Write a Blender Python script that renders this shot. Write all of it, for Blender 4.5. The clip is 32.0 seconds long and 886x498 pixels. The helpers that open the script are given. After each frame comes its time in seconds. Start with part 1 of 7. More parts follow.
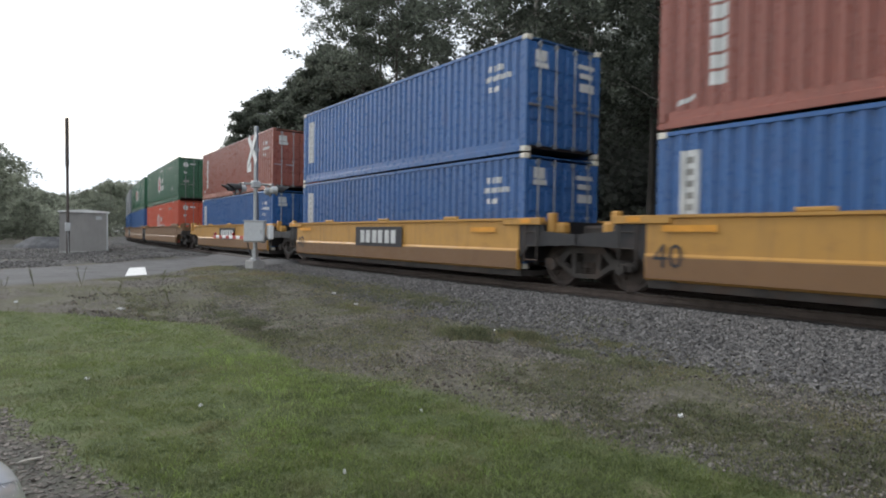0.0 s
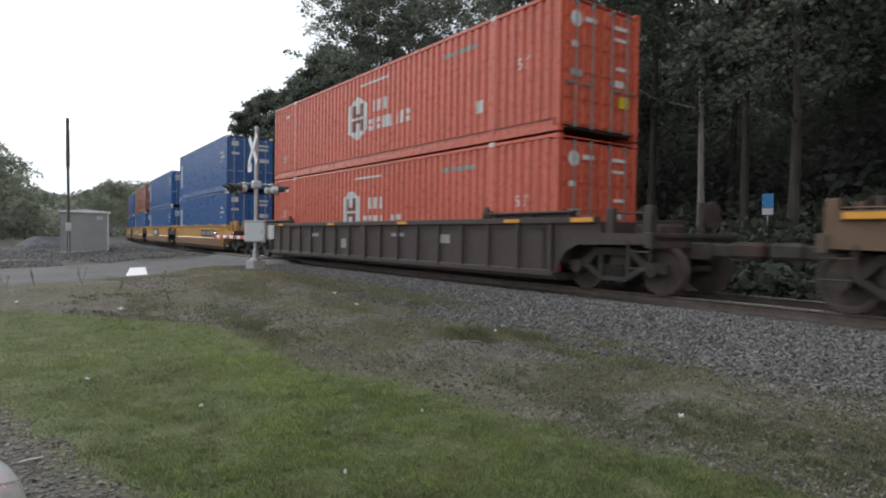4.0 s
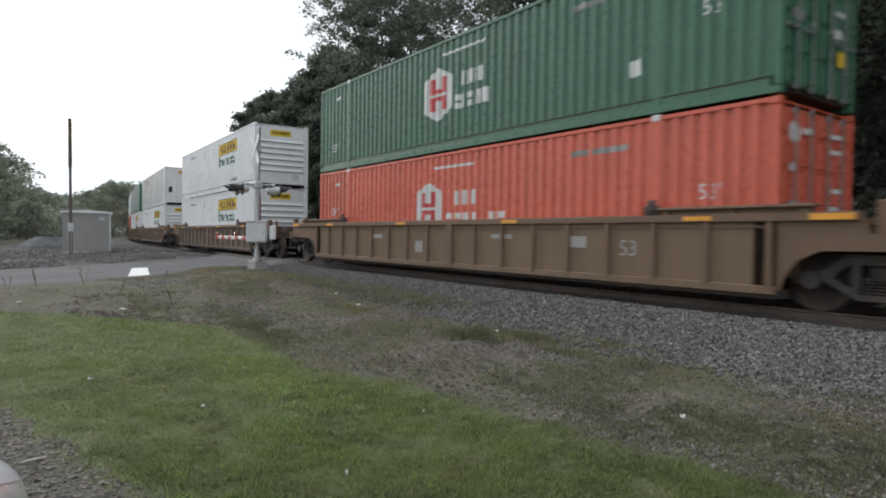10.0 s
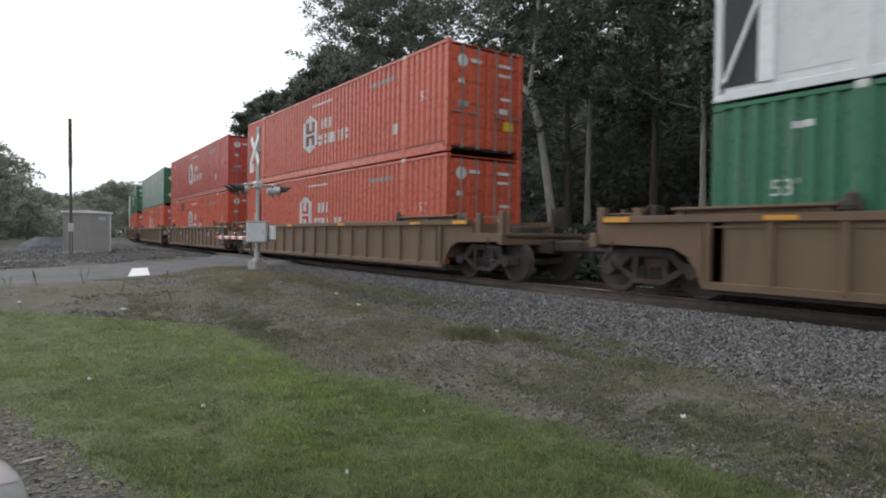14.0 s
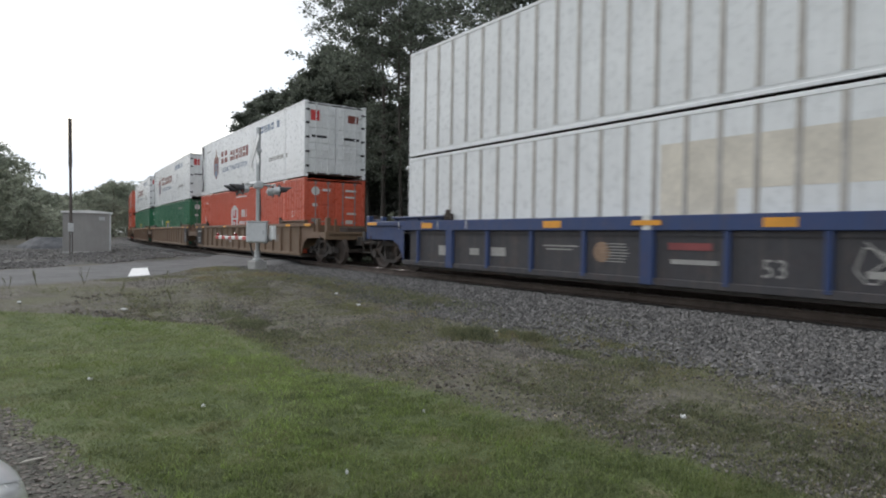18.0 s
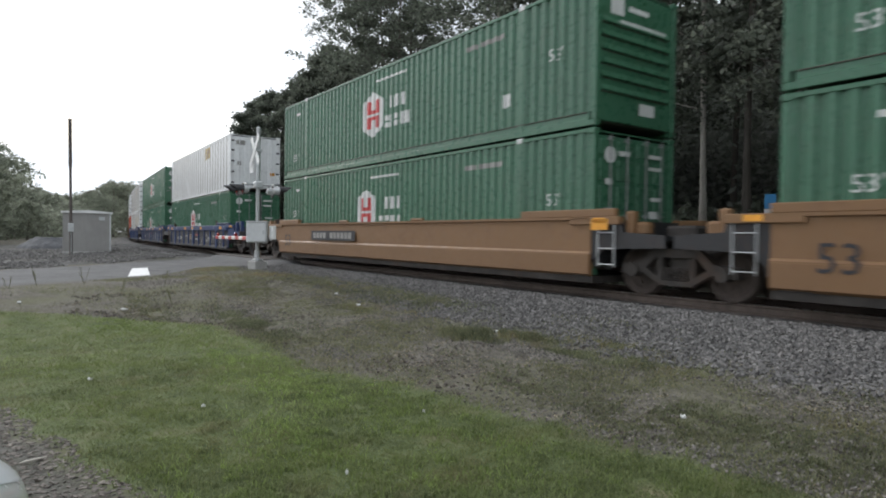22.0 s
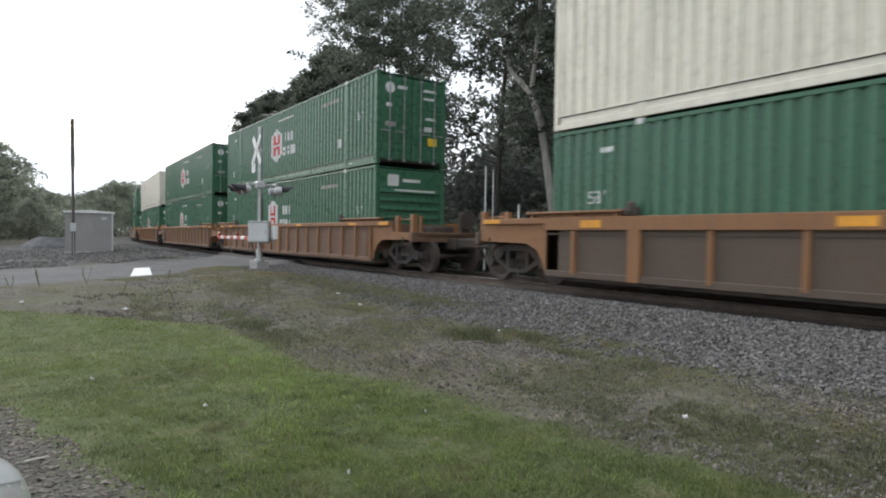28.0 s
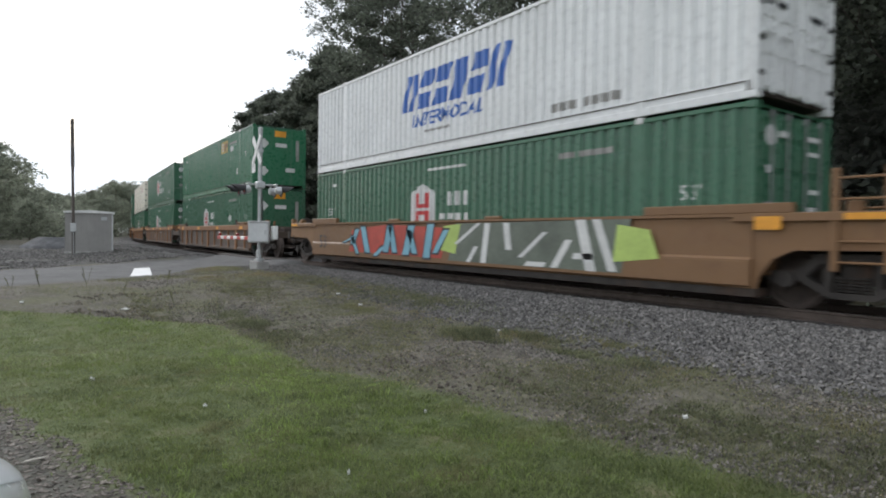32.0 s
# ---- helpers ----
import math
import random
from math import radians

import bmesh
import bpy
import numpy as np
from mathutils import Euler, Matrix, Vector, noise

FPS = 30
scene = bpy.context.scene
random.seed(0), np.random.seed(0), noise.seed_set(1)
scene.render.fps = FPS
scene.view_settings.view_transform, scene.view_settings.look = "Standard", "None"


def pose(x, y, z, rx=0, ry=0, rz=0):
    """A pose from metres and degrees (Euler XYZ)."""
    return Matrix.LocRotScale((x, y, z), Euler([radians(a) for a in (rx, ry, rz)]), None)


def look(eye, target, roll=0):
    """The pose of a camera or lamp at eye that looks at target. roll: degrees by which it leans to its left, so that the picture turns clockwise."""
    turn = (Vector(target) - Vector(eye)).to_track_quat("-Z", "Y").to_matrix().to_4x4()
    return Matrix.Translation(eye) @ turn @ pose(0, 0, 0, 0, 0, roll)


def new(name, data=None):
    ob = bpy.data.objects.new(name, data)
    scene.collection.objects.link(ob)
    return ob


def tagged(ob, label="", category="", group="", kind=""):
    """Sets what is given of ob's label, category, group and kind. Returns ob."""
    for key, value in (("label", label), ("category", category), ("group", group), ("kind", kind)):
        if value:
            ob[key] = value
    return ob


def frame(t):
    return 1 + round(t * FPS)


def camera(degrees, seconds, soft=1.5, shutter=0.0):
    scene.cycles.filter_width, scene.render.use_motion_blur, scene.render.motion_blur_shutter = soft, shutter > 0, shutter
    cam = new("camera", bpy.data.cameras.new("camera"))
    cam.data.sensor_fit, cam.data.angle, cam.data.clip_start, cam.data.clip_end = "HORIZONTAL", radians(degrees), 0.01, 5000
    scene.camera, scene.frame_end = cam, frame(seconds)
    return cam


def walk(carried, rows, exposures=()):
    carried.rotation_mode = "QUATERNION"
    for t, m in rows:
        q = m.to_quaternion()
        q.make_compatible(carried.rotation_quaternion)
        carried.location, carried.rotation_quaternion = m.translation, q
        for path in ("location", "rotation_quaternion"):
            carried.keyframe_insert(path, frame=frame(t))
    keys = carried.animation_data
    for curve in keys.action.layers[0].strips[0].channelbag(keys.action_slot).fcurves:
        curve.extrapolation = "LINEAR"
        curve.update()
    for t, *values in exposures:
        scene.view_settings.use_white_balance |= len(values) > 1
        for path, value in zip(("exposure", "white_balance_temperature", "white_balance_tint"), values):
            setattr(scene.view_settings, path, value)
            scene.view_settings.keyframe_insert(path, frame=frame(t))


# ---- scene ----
# The rails' top is z = 0 and the track runs along x; the camera stands beside it.
cam = camera(71.17, 32.0, soft=1.9, shutter=0.17)
EYE = Vector((0, 0, 1.02))
YAW, PITCH, ROLL, FOCAL = 36.02, 1.164, 0.88, 1095.6


def aim(dx, dy):
    """The camera's pose after a small drift of its picture by dx, dy."""
    yaw, pitch = radians(YAW) - dx / FOCAL, radians(PITCH) - dy / FOCAL
    way = Vector((-math.cos(yaw) * math.cos(pitch), math.sin(yaw) * math.cos(pitch), -math.sin(pitch)))
    return look(EYE, EYE + way * 10, ROLL)


DRIFT = [(0, 0, 0), (3, 0.8, 0), (6, 1.0, 0), (9, 2.5, 0.3), (10.5, 4.0, 0.8), (18, 4.0, 0.9), (25.5, 4.0, 1.0),
         (27.4, 3.4, 0.6), (28, 7.0, 0.6), (32, 7.0, 0.8)]
# the clip's camera opens up a little for dark loads and closes for white ones
EXPOSURE = [(0, 0.12), (2, 0.12), (3.5, 0.08), (5.5, -0.08), (7, -0.18), (8, -0.1), (9, -0.02), (11, 0.1), (12, 0.02), (14, 0.02), (17, 0.02), (19, -0.06), (20, 0.0), (21, 0.2), (22, 0.2), (25, 0.14), (27.5, 0.26), (28, 0.28), (29, 0.14), (32, 0.1)]
walk(cam, [(t, aim(dx, dy)) for t, dx, dy in DRIFT], [(t, s, 6250, 10) for t, s in EXPOSURE])

# The track: straight beside the camera, then a wide curve away to the far side.
TRACK_Y, BEND_X, BEND_R = 10.768, -14.84, 583.6


def on_track(q):
    """The pose of a point q metres along the track; its x axis points back along the train."""
    a = max(0.0, BEND_X - q) / BEND_R
    if a == 0.0:
        return Matrix.Translation((q, TRACK_Y, 0))
    return pose(BEND_X - BEND_R * math.sin(a), TRACK_Y + BEND_R * (1 - math.cos(a)), 0, 0, 0, -math.degrees(a))


def travelled(t):
    return 17.274 * t + 0.0163 * t * t + 0.0001446 * t ** 3


TRAVEL_ROWS = [i * 0.5 for i in range(65)]

# Hazy evening sky over the open side, with one soft sun.
world = bpy.data.worlds.new("sky")
scene.world = world
world.use_nodes = True
wn, wl = world.node_tree.nodes, world.node_tree.links
wn.clear()
sky = wn.new("ShaderNodeTexSky")
sky.sky_type, sky.sun_disc = "NISHITA", False
sky.sun_elevation, sky.sun_rotation = radians(24), radians(-100)
sky.air_density, sky.dust_density, sky.altitude = 1.2, 3.0, 50
coord = wn.new("ShaderNodeTexCoord")
cloud_map = wn.new("ShaderNodeMapping")
cloud_map.inputs["Scale"].default_value = (1.0, 1.0, 3.2)
cloud = wn.new("ShaderNodeTexNoise")
cloud.inputs["Scale"].default_value, cloud.inputs["Detail"].default_value = 1.9, 6
ramp = wn.new("ShaderNodeValToRGB")
ramp.color_ramp.elements[0].position, ramp.color_ramp.elements[1].position = 0.34, 0.56
ramp.color_ramp.elements[0].color, ramp.color_ramp.elements[1].color = (0.45, 0.45, 0.45, 1), (1, 1, 1, 1)
veil = wn.new("ShaderNodeMix")
veil.data_type = "RGBA"
veil.inputs[7].default_value = (9.6, 9.9, 10.3, 1)
bg = wn.new("ShaderNodeBackground")
bg.inputs["Strength"].default_value = 0.115
wout = wn.new("ShaderNodeOutputWorld")
wl.new(coord.outputs["Generated"], cloud_map.inputs["Vector"])
wl.new(cloud_map.outputs["Vector"], cloud.inputs["Vector"])
wl.new(cloud.outputs["Fac"], ramp.inputs["Fac"])
wl.new(ramp.outputs["Color"], veil.inputs[0])
wl.new(sky.outputs["Color"], veil.inputs[6])
wl.new(veil.outputs[2], bg.inputs["Color"])
wl.new(bg.outputs["Background"], wout.inputs["Surface"])

sun_data = bpy.data.lights.new("sun", "SUN")
sun_data.energy, sun_data.angle, sun_data.color = 1.3, radians(16), (1.0, 0.96, 0.91)
sun = new("sun", sun_data)
sun.matrix_world = look((-20, -3.6, 11), (0, 0, 0))
# ---- materials ----
def material(name, base, rough=0.6, metal=0.0, spread=0.15, scale=1.5, stretch=(1, 1, 1), stain=None, stain_amount=0.0,
             stain_scale=0.7, bump=0.0, bump_scale=40.0, per_piece=0.0, spec=0.5, island=False, streak=0.0, grime=(0.06, 0.05, 0.04)):
    """A surface with grain, broad stains, run marks, fine relief and a difference from piece to piece."""
    m = bpy.data.materials.new(name)
    m.use_nodes = True
    n, l = m.node_tree.nodes, m.node_tree.links
    b = n["Principled BSDF"]
    b.inputs["Metallic"].default_value = metal
    b.inputs["Specular IOR Level"].default_value = spec
    tc = n.new("ShaderNodeTexCoord")
    info = n.new("ShaderNodeObjectInfo")
    shift = n.new("ShaderNodeVectorMath")
    shift.operation = "MULTIPLY_ADD"
    l.new(info.outputs["Random"], shift.inputs[0])
    shift.inputs[1].default_value = (31.7, 17.3, 23.9)
    l.new(tc.outputs["Object"], shift.inputs[2])
    mp = n.new("ShaderNodeMapping")
    mp.inputs["Scale"].default_value = stretch
    l.new(shift.outputs[0], mp.inputs["Vector"])

    def noise_tex(vec, s, detail=5, r=0.6):
        t = n.new("ShaderNodeTexNoise")
        t.inputs["Scale"].default_value, t.inputs["Detail"].default_value, t.inputs["Roughness"].default_value = s, detail, r
        l.new(vec, t.inputs["Vector"])
        return t.outputs["Fac"]

    def rng(val, a, b_, c, d):
        r = n.new("ShaderNodeMapRange")
        r.inputs["From Min"].default_value, r.inputs["From Max"].default_value = a, b_
        r.inputs["To Min"].default_value, r.inputs["To Max"].default_value = c, d
        l.new(val, r.inputs["Value"])
        return r.outputs["Result"]

    def mul(a, b_):
        r = n.new("ShaderNodeMath")
        r.operation = "MULTIPLY"
        for k, v in enumerate((a, b_)):
            if isinstance(v, float):
                r.inputs[k].default_value = v
            else:
                l.new(v, r.inputs[k])
        return r.outputs[0]

    def mix(fac, a, b_):
        r = n.new("ShaderNodeMix")
        r.data_type = "RGBA"
        for k, v in ((0, fac), (6, a), (7, b_)):
            if isinstance(v, tuple):
                r.inputs[k].default_value = (*v, 1)
            elif isinstance(v, float):
                r.inputs[k].default_value = v
            else:
                l.new(v, r.inputs[k])
        return r.outputs[2]

    fine = noise_tex(mp.outputs[0], scale * 9, 6)
    broad = noise_tex(mp.outputs[0], scale, 4)
    value = mul(rng(fine, 0.3, 0.7, 1 - spread * 0.6, 1 + spread * 0.6), rng(broad, 0.3, 0.7, 1 - spread, 1 + spread))
    if per_piece:
        if island:
            g = n.new("ShaderNodeNewGeometry")
            rnd = g.outputs["Random Per Island"]
        else:
            rnd = info.outputs["Random"]
        value = mul(value, rng(rnd, 0, 1, 1 - per_piece, 1 + per_piece))
    hsv = n.new("ShaderNodeHueSaturation")
    hsv.inputs["Color"].default_value = (*base, 1)
    l.new(value, hsv.inputs["Value"])
    colour = hsv.outputs["Color"]
    if stain:
        s = noise_tex(mp.outputs[0], stain_scale, 7, 0.68)
        colour = mix(rng(s, 0.52, 0.68, 0.0, stain_amount), colour, stain)
    if streak:
        mp2 = n.new("ShaderNodeMapping")
        mp2.inputs["Scale"].default_value = (7.0, 7.0, 0.45)
        l.new(shift.outputs[0], mp2.inputs["Vector"])
        s = noise_tex(mp2.outputs[0], 1.0, 5, 0.7)
        colour = mix(rng(s, 0.5, 0.75, 0.0, streak), colour, grime)
    l.new(colour, b.inputs["Base Color"])
    l.new(rng(fine, 0.3, 0.7, max(0.05, rough - 0.12), min(1, rough + 0.12)), b.inputs["Roughness"])
    if bump:
        bn = n.new("ShaderNodeBump")
        bn.inputs["Strength"].default_value, bn.inputs["Distance"].default_value = bump, 0.02
        l.new(noise_tex(shift.outputs[0], bump_scale, 4), bn.inputs["Height"])
        l.new(bn.outputs[0], b.inputs["Normal"])
    return m


def leaf_material(name, base, spread, dry=None, amount=0.0, dry_scale=0.6, broad=0.25, through_leaf=0.5, fresh=None):
    m = material(name, base, 0.55, spread=broad, scale=0.5, per_piece=spread, island=True, spec=0.3, stain=dry, stain_amount=amount, stain_scale=dry_scale)
    n, l = m.node_tree.nodes, m.node_tree.links
    b, out = n["Principled BSDF"], n["Material Output"]
    if fresh:
        # lusher patches here and there
        tc, nz, rg, mxc = n.new("ShaderNodeTexCoord"), n.new("ShaderNodeTexNoise"), n.new("ShaderNodeMapRange"), n.new("ShaderNodeMix")
        nz.inputs["Scale"].default_value, nz.inputs["Detail"].default_value = 0.75, 4
        rg.inputs["From Min"].default_value, rg.inputs["From Max"].default_value, rg.inputs["To Max"].default_value = 0.5, 0.68, 0.85
        mxc.data_type = "RGBA"
        mxc.inputs[7].default_value = (*fresh, 1)
        l.new(tc.outputs["Object"], nz.inputs["Vector"])
        l.new(nz.outputs["Fac"], rg.inputs["Value"])
        l.new(rg.outputs["Result"], mxc.inputs[0])
        l.new(b.inputs["Base Color"].links[0].from_socket, mxc.inputs[6])
        l.new(mxc.outputs[2], b.inputs["Base Color"])
    tr = n.new("ShaderNodeBsdfTranslucent")
    l.new(b.inputs["Base Color"].links[0].from_socket, tr.inputs["Color"])
    mx = n.new("ShaderNodeMixShader")
    mx.inputs[0].default_value = through_leaf
    l.new(b.outputs[0], mx.inputs[1])
    l.new(tr.outputs[0], mx.inputs[2])
    l.new(mx.outputs[0], out.inputs["Surface"])
    return m


def paint(name, base, rough=0.32, streak=0.35, rust=0.5, spread=0.06, grime=(0.07, 0.055, 0.045)):
    return material(name, base, rough, spread=spread, scale=0.8, stain=(0.13, 0.055, 0.03), stain_amount=rust * 0.45,
                    stain_scale=2.3, bump=0.035, bump_scale=6.0, per_piece=0.06, streak=streak, grime=grime)


MAT = dict(
    hub_red=paint("orange_red_paint", (0.57, 0.11, 0.06), rust=0.25, streak=0.25),
    hub_crimson=paint("faded_crimson_paint", (0.47, 0.085, 0.07), rust=0.2, streak=0.3),
    hub_green=paint("green_paint", (0.046, 0.136, 0.078), rust=0.15, streak=0.2),
    emp_green=paint("weathered_green_paint", (0.03, 0.15, 0.075), rust=0.15, streak=0.35, grime=(0.2, 0.22, 0.2)),
    blue=paint("blue_container_paint", (0.042, 0.125, 0.32), rust=0.25, streak=0.25),
    brown=paint("oxide_brown_paint", (0.31, 0.105, 0.075), rust=0.3, streak=0.3),
    white=paint("white_container_paint", (0.75, 0.758, 0.75), rust=0.08, streak=0.18, grime=(0.35, 0.33, 0.3)),
    old_white=paint("dirty_white_paint", (0.75, 0.705, 0.595), rust=0.2, streak=0.4, grime=(0.30, 0.27, 0.22)),
    grey=paint("grey_container_paint", (0.3, 0.31, 0.32), rust=0.2),
    yellow_car=paint("yellow_car_paint", (0.527, 0.2805, 0.06375), rough=0.55, rust=0.45, streak=0.5, grime=(0.22, 0.13, 0.06)),
    tan_car=paint("tan_car_paint", (0.200, 0.108, 0.047), rough=0.6, rust=0.6, streak=0.55, grime=(0.2, 0.11, 0.055)),
    brown_car=paint("brown_car_paint", (0.155, 0.096, 0.058), rough=0.7, rust=0.7, streak=0.6, grime=(0.12, 0.07, 0.045)),
    ochre_web=paint("dusty_ochre_plate", (0.165, 0.109, 0.065), rough=0.75, rust=0.5, streak=0.6, grime=(0.1, 0.07, 0.05)),
    dusty_web=paint("dusty_brown_plate", (0.097, 0.071, 0.053), rough=0.75, rust=0.6, streak=0.6, grime=(0.09, 0.065, 0.05)),
    orange_car=paint("orange_car_paint", (0.245, 0.118, 0.05), rough=0.65, rust=0.8, streak=0.6, grime=(0.16, 0.08, 0.045)),
    orange_web=paint("rusty_orange_plate", (0.15, 0.088, 0.055), rough=0.75, rust=0.7, streak=0.6, grime=(0.12, 0.07, 0.045)),
    dark_car=paint("dark_brown_car_paint", (0.05, 0.036, 0.033), rough=0.7, rust=0.5, streak=0.5),
    blue_car=paint("blue_car_paint", (0.022, 0.045, 0.13), rough=0.55, rust=0.3, streak=0.4),
    slate_web=paint("dusty_slate_plate", (0.045, 0.043, 0.047), rough=0.75, rust=0.3, streak=0.5, grime=(0.12, 0.1, 0.08)),
    black=paint("black_paint", (0.022, 0.022, 0.024), rough=0.55, rust=0.4),
    iron=material("dark_cast_iron", (0.062, 0.054, 0.048), 0.8, metal=0.2, spread=0.35, scale=3, stain=(0.13, 0.07, 0.04), stain_amount=0.6, bump=0.2),
    rust_iron=material("rusty_steel", (0.07, 0.054, 0.045), 0.85, spread=0.35, scale=3, bump=0.2),
    rod_grey=material("dull_lock_rod", (0.26, 0.265, 0.26), 0.55, metal=0.4, spread=0.2, scale=4),
    steel=material("galvanised_steel", (0.42, 0.43, 0.43), 0.45, metal=0.75, spread=0.18, scale=4, bump=0.05),
    alu=material("weathered_aluminium", (0.52, 0.53, 0.53), 0.5, metal=0.4, spread=0.12, scale=1.2, streak=0.2, grime=(0.25, 0.24, 0.22)),
    mark_white=material("white_lettering", (0.62, 0.62, 0.60), 0.5, spread=0.12, scale=2, streak=0.2, grime=(0.4, 0.38, 0.34)),
    mark_red=material("red_lettering", (0.50, 0.05, 0.05), 0.5, spread=0.15),
    mark_brown=material("maroon_lettering", (0.20, 0.055, 0.04), 0.5, spread=0.15),
    mark_yellow=material("yellow_lettering", (0.72, 0.50, 0.03), 0.5, spread=0.12),
    mark_orange=material("orange_reflective_tape", (0.72, 0.32, 0.03), 0.45, spread=0.15),
    mark_green=material("dark_green_lettering", (0.015, 0.10, 0.06), 0.5, spread=0.12),
    mark_blue=material("blue_lettering", (0.03, 0.12, 0.42), 0.5, spread=0.12),
    mark_black=material("black_lettering", (0.025, 0.025, 0.03), 0.5, spread=0.2),
    mark_grey=material("faded_lettering", (0.30, 0.29, 0.27), 0.6, spread=0.2),
    post_grey=material("grimy_post_paint", (0.40, 0.375, 0.34), 0.6, spread=0.2, scale=2, streak=0.5, grime=(0.2, 0.15, 0.1)),
    mark_faded_red=material("faded_red_lettering", (0.62, 0.34, 0.32), 0.6, spread=0.15),
    drive_gravel=material("brown_drive_gravel", (0.14, 0.122, 0.104), 0.9, spread=0.25, scale=6, per_piece=0.6, island=True, bump=0.3),
    mark_faded_tan=material("faded_brown_emblem", (0.26, 0.17, 0.11), 0.6, spread=0.3, scale=4),
    mark_dull_red=material("dull_red_lettering", (0.22, 0.05, 0.05), 0.6, spread=0.2),
    mark_tan=material("faded_tan_band", (0.62, 0.57, 0.48), 0.6, spread=0.15),
    mark_teal=material("light_blue_spray_paint", (0.20, 0.42, 0.52), 0.5, spread=0.15),
    mark_lime=material("lime_spray_paint", (0.42, 0.55, 0.14), 0.5, spread=0.15),
    mark_slate=material("grey_green_spray_paint", (0.12, 0.14, 0.11), 0.5, spread=0.25),
    mark_scarlet=material("red_spray_paint", (0.42, 0.06, 0.04), 0.5, spread=0.25),
    tape_white=material("white_gate_tape", (0.75, 0.75, 0.73), 0.4, spread=0.1),
    tape_red=material("red_gate_tape", (0.45, 0.05, 0.04), 0.4, spread=0.1),
    rail_steel=material("rusty_rail_side", (0.105, 0.08, 0.066), 0.8, spread=0.3, scale=3),
    rail_top=material("polished_rail_head", (0.45, 0.43, 0.41), 0.28, metal=0.9, spread=0.1),
    tie_wood=material("creosoted_tie", (0.085, 0.073, 0.064), 0.9, spread=0.4, scale=4, stretch=(6, 1, 6), bump=0.4),
    stone=material("granite_ballast", (0.138, 0.131, 0.124), 0.9, spread=0.2, scale=6, per_piece=0.5, island=True, bump=0.3),
    stone_piece=material("granite_ballast_piece", (0.138, 0.131, 0.124), 0.9, spread=0.2, scale=6, per_piece=0.5, bump=0.3),
    pale_gravel=material("pale_dirty_gravel", (0.155, 0.142, 0.124), 0.9, spread=0.2, scale=6, per_piece=0.55, island=True, bump=0.3),
    shed_metal=material("dull_shed_aluminium", (0.29, 0.28, 0.265), 0.55, metal=0.2, spread=0.1, scale=1.2, streak=0.3, grime=(0.2, 0.19, 0.175)),
    concrete=material("weathered_concrete", (0.36, 0.35, 0.33), 0.85, spread=0.2, scale=3, bump=0.2),
    wood_pole=material("weathered_pole_wood", (0.10, 0.085, 0.075), 0.85, spread=0.3, scale=3, stretch=(6, 6, 0.7), bump=0.3),
    bark=material("tree_bark", (0.09, 0.078, 0.066), 0.9, spread=0.35, scale=2, stretch=(3, 3, 0.6), bump=0.6, bump_scale=12),
    pale_bark=material("pale_tree_bark", (0.32, 0.295, 0.26), 0.9, spread=0.3, scale=2, stretch=(3, 3, 0.7), bump=0.5, bump_scale=12),
    leaf=leaf_material("broad_leaves", (0.13, 0.146, 0.114), 0.5, through_leaf=0.6),
    # woods foliage lightened so that its colour stands in for haze and glare
    leaf_deep=leaf_material("haze_tinted_leaves", (0.21, 0.225, 0.195), 0.35, through_leaf=0.6),
    asphalt_millings=material("dark_asphalt_millings", (0.075, 0.076, 0.08), 0.9, spread=0.35, scale=2.5, bump=0.6, bump_scale=18),
    dry_wood=material("bleached_stick", (0.50, 0.46, 0.40), 0.8, spread=0.25, scale=6),
    # paler than real leaves: the distance haze is painted into this colour
    leaf_far=leaf_material("distant_leaves_hazed", (0.235, 0.255, 0.195), 0.35, through_leaf=0.65),
    blade=leaf_material("lawn_grass", (0.188, 0.221, 0.098), 0.4, (0.255, 0.205, 0.13), 0.6, 1.1, broad=0.34, fresh=(0.195, 0.235, 0.085)),
    blade_lush=leaf_material("lush_grass", (0.21, 0.272, 0.088), 0.4, broad=0.3),
    blade_dark=leaf_material("dark_low_weeds", (0.148, 0.160, 0.092), 0.5, (0.22, 0.185, 0.125), 0.6, 1.5),
    straw=leaf_material("dry_straw", (0.33, 0.275, 0.185), 0.5, (0.16, 0.13, 0.09), 0.6, 2.0, through_leaf=0.2),
    soil=material("dark_soil_clod", (0.115, 0.098, 0.079), 0.95, spread=0.35, scale=8, per_piece=0.6, island=True, bump=0.4),
    bleached_bark=material("bleached_tree_bark", (0.40, 0.375, 0.33), 0.85, spread=0.3, scale=2, stretch=(3, 3, 0.6), bump=0.5, bump_scale=12),
    mark_old_yellow=material("faded_yellow_panel", (0.48, 0.36, 0.13), 0.6, spread=0.25, scale=3),
    mark_letter_brown=material("dark_brown_lettering", (0.075, 0.04, 0.025), 0.55, spread=0.2),
    mark_ash_blue=material("ash_blue_lettering", (0.17, 0.22, 0.30), 0.55, spread=0.2),
    post_white=material("white_marker_paint", (0.72, 0.72, 0.70), 0.6, spread=0.12, scale=3, streak=0.3, grime=(0.35, 0.33, 0.3)),
    weed=leaf_material("dry_weeds", (0.19, 0.195, 0.104), 0.45, (0.24, 0.18, 0.10), 0.7, 0.5),
    car_white=material("silver_white_car_paint", (0.88, 0.88, 0.88), 0.2, metal=0.45, spread=0.03, spec=0.7),
    lamp_glass=material("clear_headlight_glass", (0.6, 0.61, 0.62), 0.08, spread=0.05, spec=0.8),
    rubber=material("tyre_rubber", (0.02, 0.02, 0.02), 0.8, spread=0.2),
